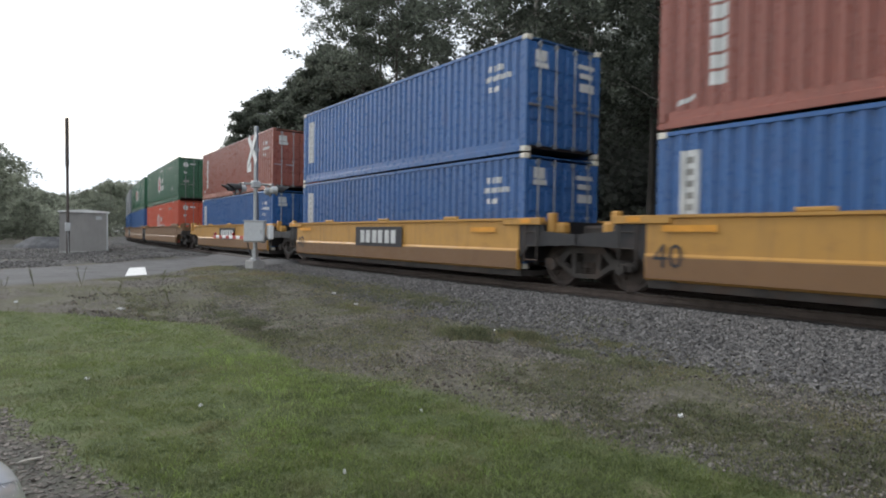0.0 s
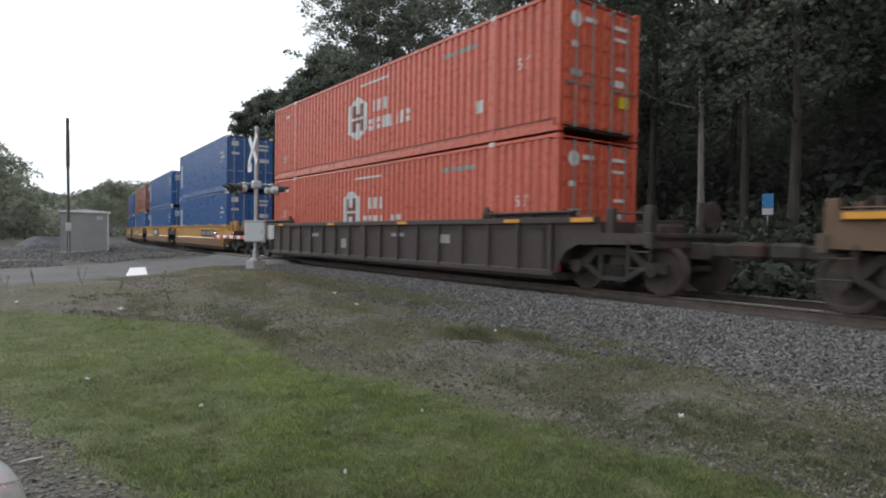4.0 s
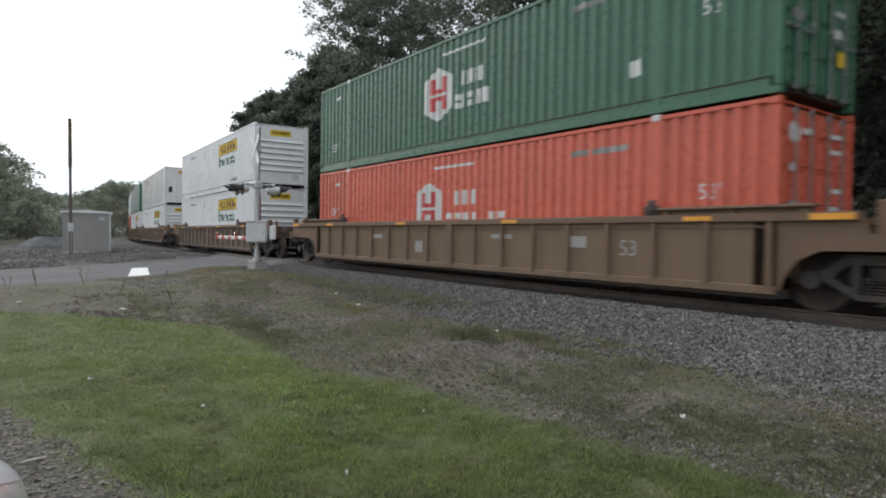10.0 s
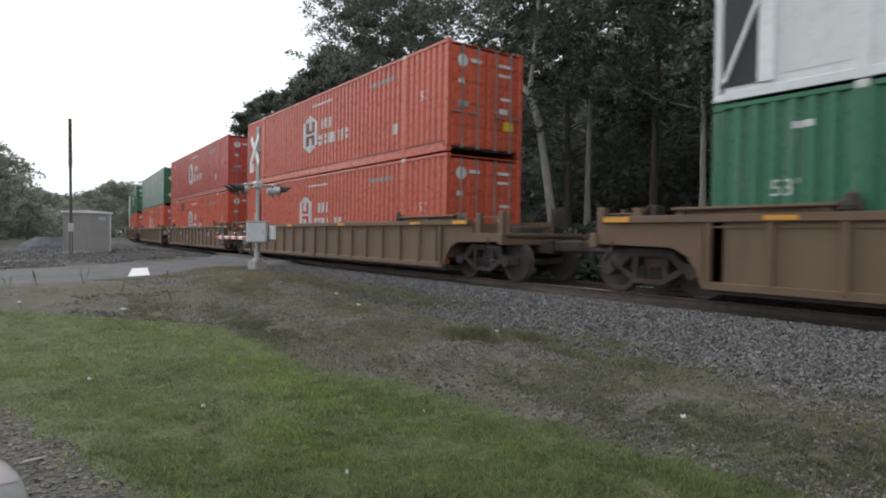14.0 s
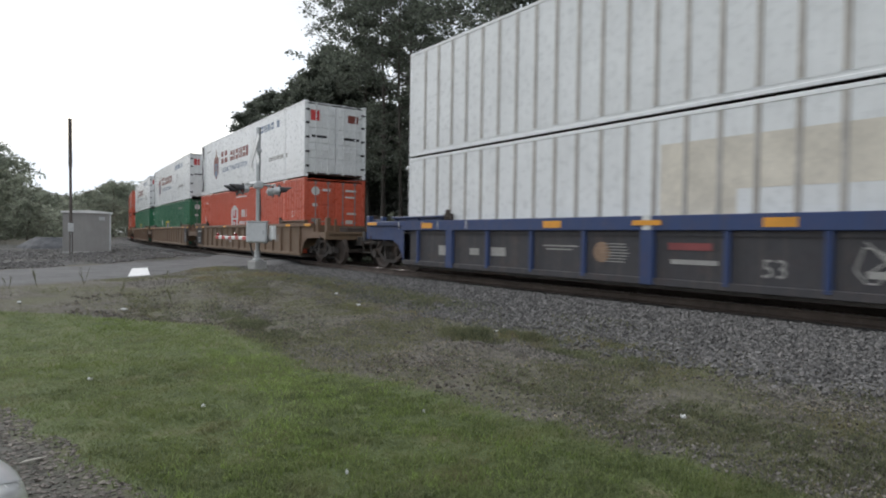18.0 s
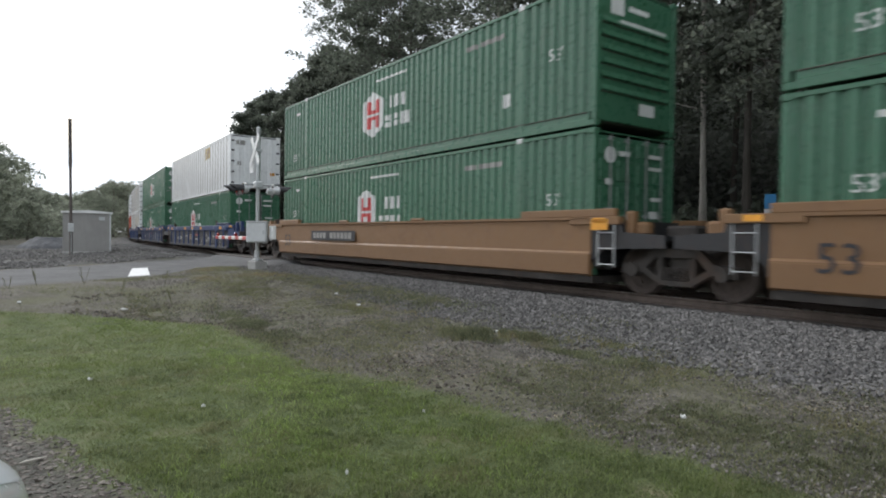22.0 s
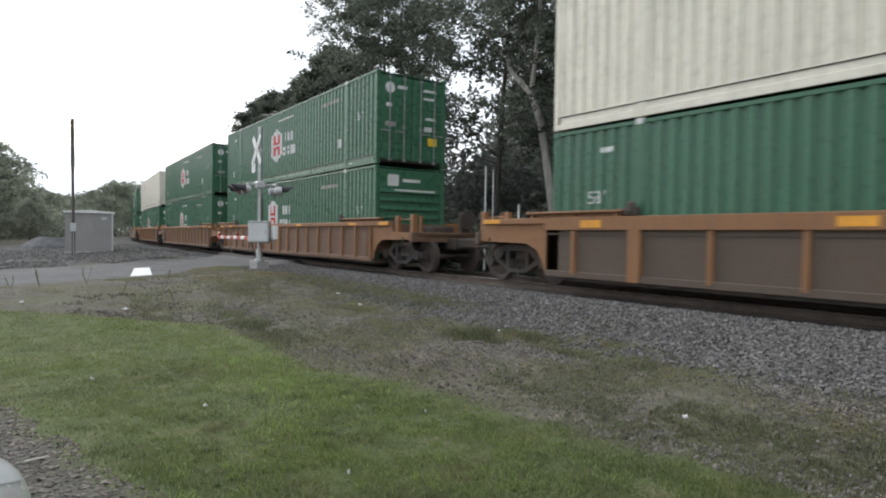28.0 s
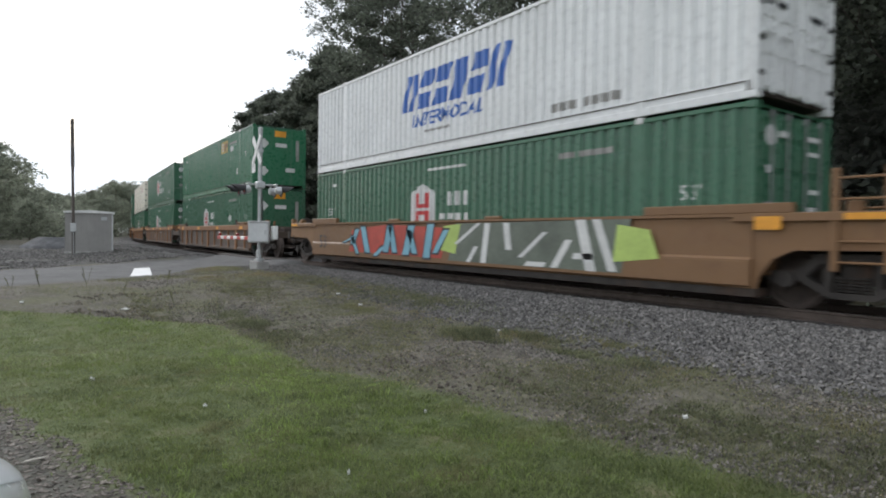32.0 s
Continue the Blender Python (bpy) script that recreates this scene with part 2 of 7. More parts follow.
    lens_red=material("red_signal_lens", (0.22, 0.02, 0.02), 0.2, spread=0.1),
    sign_blue=material("blue_sign_sheet", (0.06, 0.30, 0.62), 0.45, spread=0.08),
    litter=material("litter_paper", (0.62, 0.62, 0.60), 0.6, spread=0.1),
)
# ---- mesh kit ----
class Shape:
    """Collects the faces of one mesh."""

    def __init__(self):
        self.v, self.f = [], []

    def add(self, verts, faces, m=None):
        k = len(self.v)
        self.v += [tuple(m @ Vector(p)) for p in verts] if m is not None else [tuple(p) for p in verts]
        self.f += [tuple(i + k for i in f) for f in faces]
        return self

    def box(self, x0, x1, y0, y1, z0, z1, c=0.0, m=None):
        """A box, its edges cut back by c."""
        x0, x1, y0, y1, z0, z1 = min(x0, x1), max(x0, x1), min(y0, y1), max(y0, y1), min(z0, z1), max(z0, z1)
        if c <= 0:
            vs = [(x, y, z) for z in (z0, z1) for y in (y0, y1) for x in (x0, x1)]
            return self.add(vs, [(0, 2, 3, 1), (4, 5, 7, 6), (0, 1, 5, 4), (2, 6, 7, 3), (0, 4, 6, 2), (1, 3, 7, 5)], m)
        c = min(c, (x1 - x0) * 0.45, (y1 - y0) * 0.45, (z1 - z0) * 0.45)
        vs, ids = [], {}
        for sx in (0, 1):
            for sy in (0, 1):
                for sz in (0, 1):
                    X, Y, Z = (x0, x1)[sx], (y0, y1)[sy], (z0, z1)[sz]
                    dx, dy, dz = (c, -c)[sx], (c, -c)[sy], (c, -c)[sz]
                    for a, p in ((0, (X, Y + dy, Z + dz)), (1, (X + dx, Y, Z + dz)), (2, (X + dx, Y + dy, Z))):
                        ids[sx, sy, sz, a] = len(vs)
                        vs.append(p)
        i = lambda *k: ids[k]
        fs = []
        for s in (0, 1):
            q = [i(s, 0, 0, 0), i(s, 1, 0, 0), i(s, 1, 1, 0), i(s, 0, 1, 0)]
            fs.append(q if s else q[::-1])
            q = [i(0, s, 0, 1), i(0, s, 1, 1), i(1, s, 1, 1), i(1, s, 0, 1)]
            fs.append(q if s else q[::-1])
            q = [i(0, 0, s, 2), i(1, 0, s, 2), i(1, 1, s, 2), i(0, 1, s, 2)]
            fs.append(q if s else q[::-1])
        for a in (0, 1):
            for b in (0, 1):
                fs.append([i(a, b, 0, 0), i(a, b, 1, 0), i(a, b, 1, 1), i(a, b, 0, 1)])
                fs.append([i(a, 0, b, 0), i(a, 1, b, 0), i(a, 1, b, 2), i(a, 0, b, 2)])
                fs.append([i(0, a, b, 1), i(1, a, b, 1), i(1, a, b, 2), i(0, a, b, 2)])
                for d in (0, 1):
                    fs.append([i(a, b, d, 0), i(a, b, d, 1), i(a, b, d, 2)])
        return self.add(vs, fs, m)

    def tube(self, p0, p1, r0, r1=None, n=8, cap=True, m=None):
        r1 = r0 if r1 is None else r1
        p0, p1 = Vector(p0), Vector(p1)
        q = (p1 - p0).to_track_quat("Z", "Y")
        ring = [q @ Vector((math.cos(2 * math.pi * k / n), math.sin(2 * math.pi * k / n), 0)) for k in range(n)]
        vs = [p0 + d * r0 for d in ring] + [p1 + d * r1 for d in ring]
        fs = [(k, (k + 1) % n, n + (k + 1) % n, n + k) for k in range(n)]
        if cap:
            fs += [tuple(range(n - 1, -1, -1)), tuple(range(n, 2 * n))]
        return self.add(vs, fs, m)

    def prism(self, outline, d0, d1, axis="y", m=None):
        """An outline of (a, b) pairs, drawn out along an axis. axis y: pairs are x, z; x: y, z; z: x, y."""
        put = {"y": lambda a, b, d: (a, d, b), "x": lambda a, b, d: (d, a, b), "z": lambda a, b, d: (a, b, d)}[axis]
        n = len(outline)
        vs = [put(a, b, d0) for a, b in outline] + [put(a, b, d1) for a, b in outline]
        fs = [tuple(range(n - 1, -1, -1)), tuple(range(n, 2 * n))] + [(k, (k + 1) % n, n + (k + 1) % n, n + k) for k in range(n)]
        return self.add(vs, fs, m)

    def lathe(self, profile, n=16, axis="y", m=None):
        """A profile of (radius, along) pairs turned round an axis."""
        vs, fs = [], []
        for r, a in profile:
            for k in range(n):
                c, s = r * math.cos(2 * math.pi * k / n), r * math.sin(2 * math.pi * k / n)
                vs.append((c, a, s) if axis == "y" else (c, s, a) if axis == "z" else (a, c, s))
        for j in range(len(profile) - 1):
            for k in range(n):
                fs.append((j * n + k, j * n + (k + 1) % n, (j + 1) * n + (k + 1) % n, (j + 1) * n + k))
        fs += [tuple(range(n)), tuple(range((len(profile) - 1) * n, len(profile) * n))]
        return self.add(vs, fs, m)

    def mesh(self, name="mesh", smooth=False):
        me = bpy.data.meshes.new(name)
        me.from_pydata(self.v, [], self.f)
        bm = bmesh.new()
        bm.from_mesh(me)
        bmesh.ops.recalc_face_normals(bm, faces=bm.faces)
        bm.to_mesh(me)
        bm.free()
        if smooth:
            me.shade_smooth()
            me.set_sharp_from_angle(angle=radians(35))
        return me


def part(name, shape, mat, parent=None, label="", at=None, smooth=False):
    """One mesh object under a thing or under a part. shape: a Shape, or a mesh that several parts share."""
    me = shape.mesh(name, smooth) if isinstance(shape, Shape) else shape
    if not me.materials:
        me.materials.append(None)
    ob = new(name, me)
    ob.material_slots[0].link = "OBJECT"
    ob.material_slots[0].material = MAT[mat] if isinstance(mat, str) else mat
    if parent is not None:
        ob.parent = parent
    if at is not None:
        ob.matrix_basis = at
    if label:
        ob["label"] = label
    return ob


def thing(name, label, category, at=None, group="", kind=""):
    """An Empty at the base of a thing made of parts."""
    ob = tagged(new(name), label, category, group, kind)
    ob.empty_display_size = 0.3
    if at is not None:
        ob.matrix_basis = at
    return ob


CACHE = {}


def cached(key, build):
    if key not in CACHE:
        CACHE[key] = build()
    return CACHE[key]


def smoothstep(a, b, x):
    t = min(1.0, max(0.0, (x - a) / (b - a)))
    return t * t * (3 - 2 * t)


def wob(x, y, s, seed=0.0):
    return noise.noise(Vector((x * s, y * s, seed)))
# ---- ground, road and track ----
LAWN_Z = -0.55


def track_y(x):
    """The track's centre line at x."""
    if x >= BEND_X:
        return TRACK_Y
    s = (BEND_X - x) / BEND_R
    return TRACK_Y + BEND_R * (1 - math.sqrt(max(0.0, 1 - s * s))) if s < 1 else TRACK_Y + BEND_R


def lawn_edge(x):
    """The lawn lies on the camera's side of this line."""
    if x < -14.4:
        return -99
    e = float(np.interp(x, (-14.4, -13.5, -12.7, -10.7, -8.6, -6.9, -5.6, -3.0, 0.0, 3.0), (-3.0, -0.1, 1.2, 2.95, 3.12, 3.0, 3.45, 3.75, 4.35, 5.0)))
    return e + 0.1 * wob(x, 0, 0.9, 3.0) + 0.09 * wob(x, 0, 3.0, 5.0)


def drive_edge(x):
    """The gravel drive lies on the camera's side of this line."""
    if x < -6.9:
        return -99
    return 0.05 + (x + 6.3) * 0.25 + 0.16 * wob(x, 0, 2.2, 9.0)


def road_sides(y):
    """The road's two edges at y, as x."""
    return -17.3 - y * 0.66, -23.9 - y * 0.9


def road_amount(x, y):
    a, b = road_sides(y)
    if y > 13.5 or y < -45:
        return 0.0
    return smoothstep(a + 0.35, a - 0.1, x + 0.2 * wob(x, y, 1.5, 2.0)) * smoothstep(b - 0.35, b + 0.1, x + 0.2 * wob(x, y, 1.5, 4.0))


def height(x, y):
    d = y - track_y(x)
    near = LAWN_Z + 0.035 * wob(x, y, 0.5, 1.0) + 0.02 * wob(x, y, 2.1, 7.0)
    # the yard beyond the lawn lies higher
    z = near + 0.3 * smoothstep(-10.5, -17.0, x) + 0.15 * smoothstep(2.8, 6.0, y)
    # clods and ruts on the bare verge
    verge = smoothstep(0.0, 0.35, y - lawn_edge(x)) * smoothstep(-2.4, -3.6, d) if -16 < x < 2 else 0.0
    if verge > 0:
        z += verge * (0.035 * wob(x, y, 1.3, 51.0) + 0.03 * wob(x, y, 3.1, 53.0) + 0.012 * wob(x, y, 7.0, 55.0))
    if d < 0:
        k = smoothstep(-4.6, -1.9, d)
        z = z * (1 - k) + -0.17 * k
    else:
        z = -0.17 - 0.35 * smoothstep(1.7, 3.4, d) + 1.55 * smoothstep(4.0, 8.5, d) + 0.8 * smoothstep(9, 40, d)
        z += 0.25 * wob(x, y, 0.35, 8.0) * smoothstep(3.5, 7.0, d)
    r = road_amount(x, y)
    if r > 0 and d < 2.5:
        flat = -0.25 + 0.22 * smoothstep(-4.0, -1.2, d)
        z = z * (1 - r) + flat * r
    return z


def ground_axis(points):
    out = []
    for (a, step), (b, _) in zip(points, points[1:]):
        k = a
        while k < b - 1e-6:
            out.append(k)
            k += step
    out.append(points[-1][0])
    return out


xs = ground_axis([(-2500, 300), (-700, 60), (-220, 10), (-80, 1.5), (-32, 0.32), (-14, 0.11), (1.0, 0.5), (8, 4), (60, 40), (500, 300), (2500, 1)])
ys = ground_axis([(-2500, 300), (-400, 60), (-60, 6), (-6, 0.5), (-0.6, 0.11), (9.5, 0.3), (14, 0.6), (32, 5), (90, 25), (400, 300), (2500, 1)])
gv = [(x, y, height(x, y)) for y in ys for x in xs]
W_ = len(xs)
gf = [(j * W_ + i, j * W_ + i + 1, (j + 1) * W_ + i + 1, (j + 1) * W_ + i) for j in range(len(ys) - 1) for i in range(W_ - 1)]
gme = bpy.data.meshes.new("ground")
gme.from_pydata(gv, [], gf)
gme.shade_smooth()
zone = gme.color_attributes.new("zone", "FLOAT_COLOR", "POINT")
cols = []
for x, y, z in gv:
    d = y - track_y(x)
    lawn = smoothstep(0.12, -0.12, y - lawn_edge(x)) * smoothstep(-0.12, 0.12, y - drive_edge(x))
    if x > 3 or y < -8 and x > -14:
        lawn = 1.0
    bal = smoothstep(-4.7, -3.6, d + 0.45 * wob(x, y, 0.6, 6.0) + 0.25 * wob(x, y, 2.0, 6.5)) * smoothstep(4.5, 3.0, d)
    yard = smoothstep(road_sides(y)[1] - 0.2, road_sides(y)[1] - 1.6, x + 0.8 * wob(x, y, 0.5, 11.0)) * smoothstep(-75, -60, x) * smoothstep(-14, -6, y)
    bal = max(bal, yard * (0.75 + 0.4 * wob(x, y, 0.35, 13.0)))
    if x > -7.5 and y < 2:
        bal = max(bal, 0.6 * smoothstep(0.1, -0.25, y - drive_edge(x)))
    cols += [lawn, bal, road_amount(x, y), yard]
zone.data.foreach_set("color", cols)
ground = new("ground", gme)
tagged(ground, "grass verge, bare gravelly dirt and ballast beside the track", "ground", kind="structure")


def ground_material():
    m = bpy.data.materials.new("verge_ground")
    m.use_nodes = True
    n, l = m.node_tree.nodes, m.node_tree.links
    b = n["Principled BSDF"]
    b.inputs["Specular IOR Level"].default_value = 0.2
    att = n.new("ShaderNodeAttribute")
    att.attribute_name = "zone"
    sep = n.new("ShaderNodeSeparateColor")
    l.new(att.outputs["Color"], sep.inputs[0])
    tc = n.new("ShaderNodeTexCoord")

    def tex(s, d=6, r=0.65, kind="ShaderNodeTexNoise"):
        t = n.new(kind)
        t.inputs["Scale"].default_value = s
        if kind == "ShaderNodeTexNoise":
            t.inputs["Detail"].default_value, t.inputs["Roughness"].default_value = d, r
        l.new(tc.outputs["Object"], t.inputs["Vector"])
        return t

    def ramp_of(sock, stops):
        r = n.new("ShaderNodeValToRGB")
        e = r.color_ramp.elements
        while len(e) < len(stops):
            e.new(0.5)
        for el, (p, c) in zip(e, stops):
            el.position, el.color = p, (*c, 1)
        l.new(sock, r.inputs["Fac"])
        return r.outputs["Color"]

    def mix(f, a, b_):
        r = n.new("ShaderNodeMix")
        r.data_type = "RGBA"
        if isinstance(f, float):
            r.inputs[0].default_value = f
        else:
            l.new(f, r.inputs[0])
        l.new(a, r.inputs[6])
        l.new(b_, r.inputs[7])
        return r.outputs[2]

    def rng(sock, a, b_, c=0.0, d=1.0):
        r = n.new("ShaderNodeMapRange")
        for k, v in zip(("From Min", "From Max", "To Min", "To Max"), (a, b_, c, d)):
            r.inputs[k].default_value = v
        l.new(sock, r.inputs["Value"])
        return r.outputs["Result"]

    dirt = ramp_of(tex(1.3).outputs["Fac"], [(0.34, (0.043, 0.036, 0.03)), (0.47, (0.107, 0.094, 0.078)), (0.62, (0.2, 0.18, 0.15))])
    specks = tex(38, kind="ShaderNodeTexVoronoi")
    grit = ramp_of(specks.outputs["Color"], [(0.2, (0.05, 0.047, 0.044)), (0.55, (0.11, 0.104, 0.098)), (0.9, (0.21, 0.2, 0.188))])
    dirt = mix(rng(tex(5).outputs["Fac"], 0.42, 0.62, 0.1, 0.75), dirt, grit)
    clod = ramp_of(tex(9, 8, 0.75).outputs["Fac"], [(0.36, (0.036, 0.030, 0.025)), (0.5, (0.115, 0.102, 0.085)), (0.64, (0.26, 0.235, 0.19))])
    dirt = mix(0.45, dirt, clod)
    moss = ramp_of(tex(14, 8, 0.75).outputs["Fac"], [(0.34, (0.05, 0.057, 0.026)), (0.64, (0.155, 0.156, 0.08))])
    dirt = mix(rng(tex(0.55, 7).outputs["Fac"], 0.45, 0.62, 0.05, 0.7), dirt, moss)
    lawn = ramp_of(tex(3.0, 8).outputs["Fac"], [(0.27, (0.055, 0.067, 0.03)), (0.5, (0.112, 0.137, 0.058)), (0.75, (0.18, 0.165, 0.096))])
    stones = tex(24, kind="ShaderNodeTexVoronoi")
    bal = ramp_of(stones.outputs["Color"], [(0.1, (0.04, 0.039, 0.039)), (0.5, (0.09, 0.087, 0.085)), (0.95, (0.165, 0.16, 0.155))])
    tar = ramp_of(tex(1.1, 8).outputs["Fac"], [(0.3, (0.105, 0.104, 0.103)), (0.7, (0.178, 0.175, 0.172))])
    lane = n.new("ShaderNodeMapping")
    lane.inputs["Rotation"].default_value, lane.inputs["Scale"].default_value = (0, 0, radians(38)), (0.22, 1.0, 1.0)
    l.new(tc.outputs["Object"], lane.inputs["Vector"])
    worn = tex(0.55, 8, 0.7)
    l.new(lane.outputs[0], worn.inputs["Vector"])
    packed = ramp_of(worn.outputs["Fac"], [(0.4, (0.022, 0.022, 0.023)), (0.5, (0.046, 0.046, 0.047)), (0.6, (0.105, 0.103, 0.1))])
    bal = mix(rng(att.outputs["Alpha"], 0.2, 0.8, 0.0, 0.9), bal, packed)
    c = mix(sep.outputs["Green"], dirt, bal)
    c = mix(sep.outputs["Red"], c, lawn)
    c = mix(sep.outputs["Blue"], c, tar)
    l.new(c, b.inputs["Base Color"])
    b.inputs["Roughness"].default_value = 0.92
    bn = n.new("ShaderNodeBump")
    bn.inputs["Strength"].default_value, bn.inputs["Distance"].default_value = 0.5, 0.03
    add = n.new("ShaderNodeMath")
    l.new(tex(30).outputs["Fac"], add.inputs[0])
    l.new(specks.outputs["Distance"], add.inputs[1])
    l.new(add.outputs[0], bn.inputs["Height"])
    l.new(bn.outputs[0], b.inputs["Normal"])
    return m


gme.materials.append(ground_material())

# painted stop line on the road
stop = Shape()
sx = [(-19.6, 3.05), (-23.9, 3.85), (-24.2, 4.4), (-20.0, 3.7)]
stop.add([(x, y, height(x, y) + 0.006) for x, y in sx] + [(x, y, height(x, y) - 0.05) for x, y in sx],
         [(0, 1, 2, 3), (0, 4, 5, 1), (1, 5, 6, 2), (2, 6, 7, 3), (3, 7, 4, 0)])
tagged(part("stop_line", stop, "post_white"), "worn white stop line painted on the grey road", "road marking", kind="structure")

# rails and ties
def along_rail(off, a, b, step):
    out, q = [], a
    while q <= b:
        out.append(on_track(q) @ Matrix.Translation((0, off, 0)))
        q += step
    return out


def sweep(profile, poses):
    s, n = Shape(), len(profile)
    vs = [tuple(m @ Vector((0, y, z))) for m in poses for y, z in profile]
    fs = [(j * n + k, j * n + (k + 1) % n, (j + 1) * n + (k + 1) % n, (j + 1) * n + k) for j in range(len(poses) - 1) for k in range(n)]
    return s.add(vs, fs)


RAIL = [(-0.07, -0.17), (0.07, -0.17), (0.07, -0.155), (0.012, -0.13), (0.012, -0.05), (0.036, -0.035), (0.036, -0.004), (-0.036, -0.004), (-0.036, -0.035), (-0.012, -0.05), (-0.012, -0.13), (-0.07, -0.155)]
HEAD = [(-0.034, -0.004), (0.034, -0.004), (0.03, 0.0), (-0.03, 0.0)]
for off in (-0.755, 0.755):
    r = part("rail", sweep(RAIL, along_rail(off, -760, 60, 4.0)), "rail_steel")
    tagged(r, "rusty steel rail with a polished head on wooden ties", "rail", "rails of the track", "structure")
    part("rail_head", sweep(HEAD, along_rail(off, -760, 60, 4.0)), "rail_top", r)
tie_mesh = Shape().box(-0.115, 0.115, -1.3, 1.3, -0.33, -0.158, 0.015).mesh("tie")
track = thing("track_ties", "dark creosoted wooden ties bedded in grey ballast", "railway ties", kind="structure")
far_ties = Shape()
for i in range(-520, 20):
    m = on_track(i * 0.53) @ pose(0, random.uniform(-0.04, 0.04), random.uniform(-0.012, 0.006), 0, 0, random.uniform(-1.2, 1.2))
    if -60 <= i < 10:
        part("tie", tie_mesh, "tie_wood", track, at=m)
    else:
        far_ties.box(-0.115, 0.115, -1.3, 1.3, -0.33, -0.158, 0, m)
tagged(part("distant_tie", far_ties, "tie_wood", track), kind="stuff")
# timber and tar panels between the rails where the road crosses
xing = thing("crossing_panels", "dark tarred timber panels between the rails at the road", "level crossing", kind="structure")
for k, (y0, y1) in enumerate(((-1.75, -1.28), (-1.25, -0.86), (-0.66, -0.25), (-0.22, 0.2), (0.23, 0.66), (0.86, 1.3), (1.33, 1.75))):
    part("panel", Shape().box(-3.9, 3.9, y0, y1, -0.14, -0.006, 0.01), "tie_wood", xing, at=on_track(-29.2))
# ---- the train: containers ----
L40, L53 = 12.192, 16.154
PITCH_C, RIB_D = 0.275, 0.054


def bends(x0, x1, pitch=PITCH_C):
    """Break points (x, depth) of a corrugated sheet from x0 to x1."""
    n = max(1, round((x1 - x0) / pitch))
    p = (x1 - x0) / n
    out = [(x0, 0.0)]
    for k in range(n):
        a = x0 + k * p
        out += [(a + p * 0.2, 0.0), (a + p * 0.36, RIB_D), (a + p * 0.64, RIB_D), (a + p * 0.8, 0.0)]
    return out + [(x1, 0.0)]


def depth_at(pts, x):
    for (a, d), (b, e) in zip(pts, pts[1:]):
        if a <= x <= b:
            return d + (e - d) * (x - a) / max(1e-9, b - a)
    return 0.0


def sheet(pts, z0, z1, y=0.0, flip=1):
    """A folded sheet with a thickness; y grows inward."""
    s, n = Shape(), len(pts)
    vs = [(x, y + flip * d, z) for z in (z0, z1) for x, d in pts] + [(x, y + flip * (d + 0.004), z) for z in (z0, z1) for x, d in pts]
    fs = []
    for k in range(n - 1):
        fs += [(k, k + 1, n + k + 1, n + k), (2 * n + k, 3 * n + k, 3 * n + k + 1, 2 * n + k + 1)]
    s.add(vs, fs)
    return s


class Box:
    """The measures of one kind of container."""

    def __init__(self, style, length, h):
        self.style, self.len, self.h = style, length, h
        self.w = 2.438 if length < 13 else 2.591
        a = length / 2
        if style in ("post", "reefer"):
            self.cuts = [(-a + 0.11, a - 0.11)]
            self.bends = [[(-a + 0.11, 0.0), (a - 0.11, 0.0)]]
        elif length < 13:
            self.cuts = [(-a + 0.15, a - 0.15)]
            self.bends = [bends(*self.cuts[0])]
        else:
            self.cuts = [(-a + 0.12, -a + 2.05), (-a + 2.25, a - 2.25), (a - 2.05, a - 0.12)]
            self.bends = [bends(p, q) for p, q in self.cuts]
        self.face = -self.w / 2 + 0.014

    def y_at(self, x):
        for (p, q), b in zip(self.cuts, self.bends):
            if p <= x <= q:
                return self.face + depth_at(b, x)
        return -self.w / 2

    def breaks(self):
        return [x for b in self.bends for x, _ in b]


BOXES = {}


def box_kind(style, length, h):
    return BOXES.setdefault((style, length, h), Box(style, length, h))


def flat_text(body, size, bold=0.0):
    """Letters as flat polygons (x, z), their middle at 0; and the width."""
    cu = bpy.data.curves.new("text", "FONT")
    cu.body, cu.size, cu.align_x, cu.align_y = body, size, "CENTER", "CENTER"
    cu.resolution_u, cu.offset = 2, bold
    ob = bpy.data.objects.new("text", cu)
    me = bpy.data.meshes.new_from_object(ob)
    out = [(tuple(v.co.x for v in me.vertices), tuple(v.co.y for v in me.vertices), [tuple(p.vertices) for p in me.polygons])]
    bpy.data.objects.remove(ob)
    return out[0]


def rect(x0, x1, z0, z1):
    return [(x0, z0), (x1, z0), (x1, z1), (x0, z1)]


def drape(kind, polys, lift=0.004, text=None, at=(0, 0), slant=0.0):
    """Paint that follows the folds of a container's near side: polygons (x, z), or text at a place."""
    bm = bmesh.new()
    if text:
        xs_, zs_, fs_ = text
        vs_ = [bm.verts.new((at[0] + a + slant * b, 0, at[1] + b)) for a, b in zip(xs_, zs_)]
        for f in fs_:
            bm.faces.new([vs_[i] for i in f])
    for poly in polys:
        bm.faces.new([bm.verts.new((a, 0, b)) for a, b in poly])
    if not bm.faces:
        bm.free()
        return None
    lo, hi = min(v.co.x for v in bm.verts), max(v.co.x for v in bm.verts)
    for b in sorted(set(kind.breaks())):
        if lo < b < hi:
            bmesh.ops.bisect_plane(bm, geom=bm.verts[:] + bm.edges[:] + bm.faces[:], plane_co=(b, 0, 0), plane_no=(1, 0, 0))
    for v in bm.verts:
        v.co.y = kind.y_at(v.co.x) - lift
    me = bpy.data.meshes.new("mark")
    bm.to_mesh(me)
    bm.free()
    return me


def blocks(x0, z, widths, h, gap=0.03):
    """A word as a row of plain blocks."""
    out = []
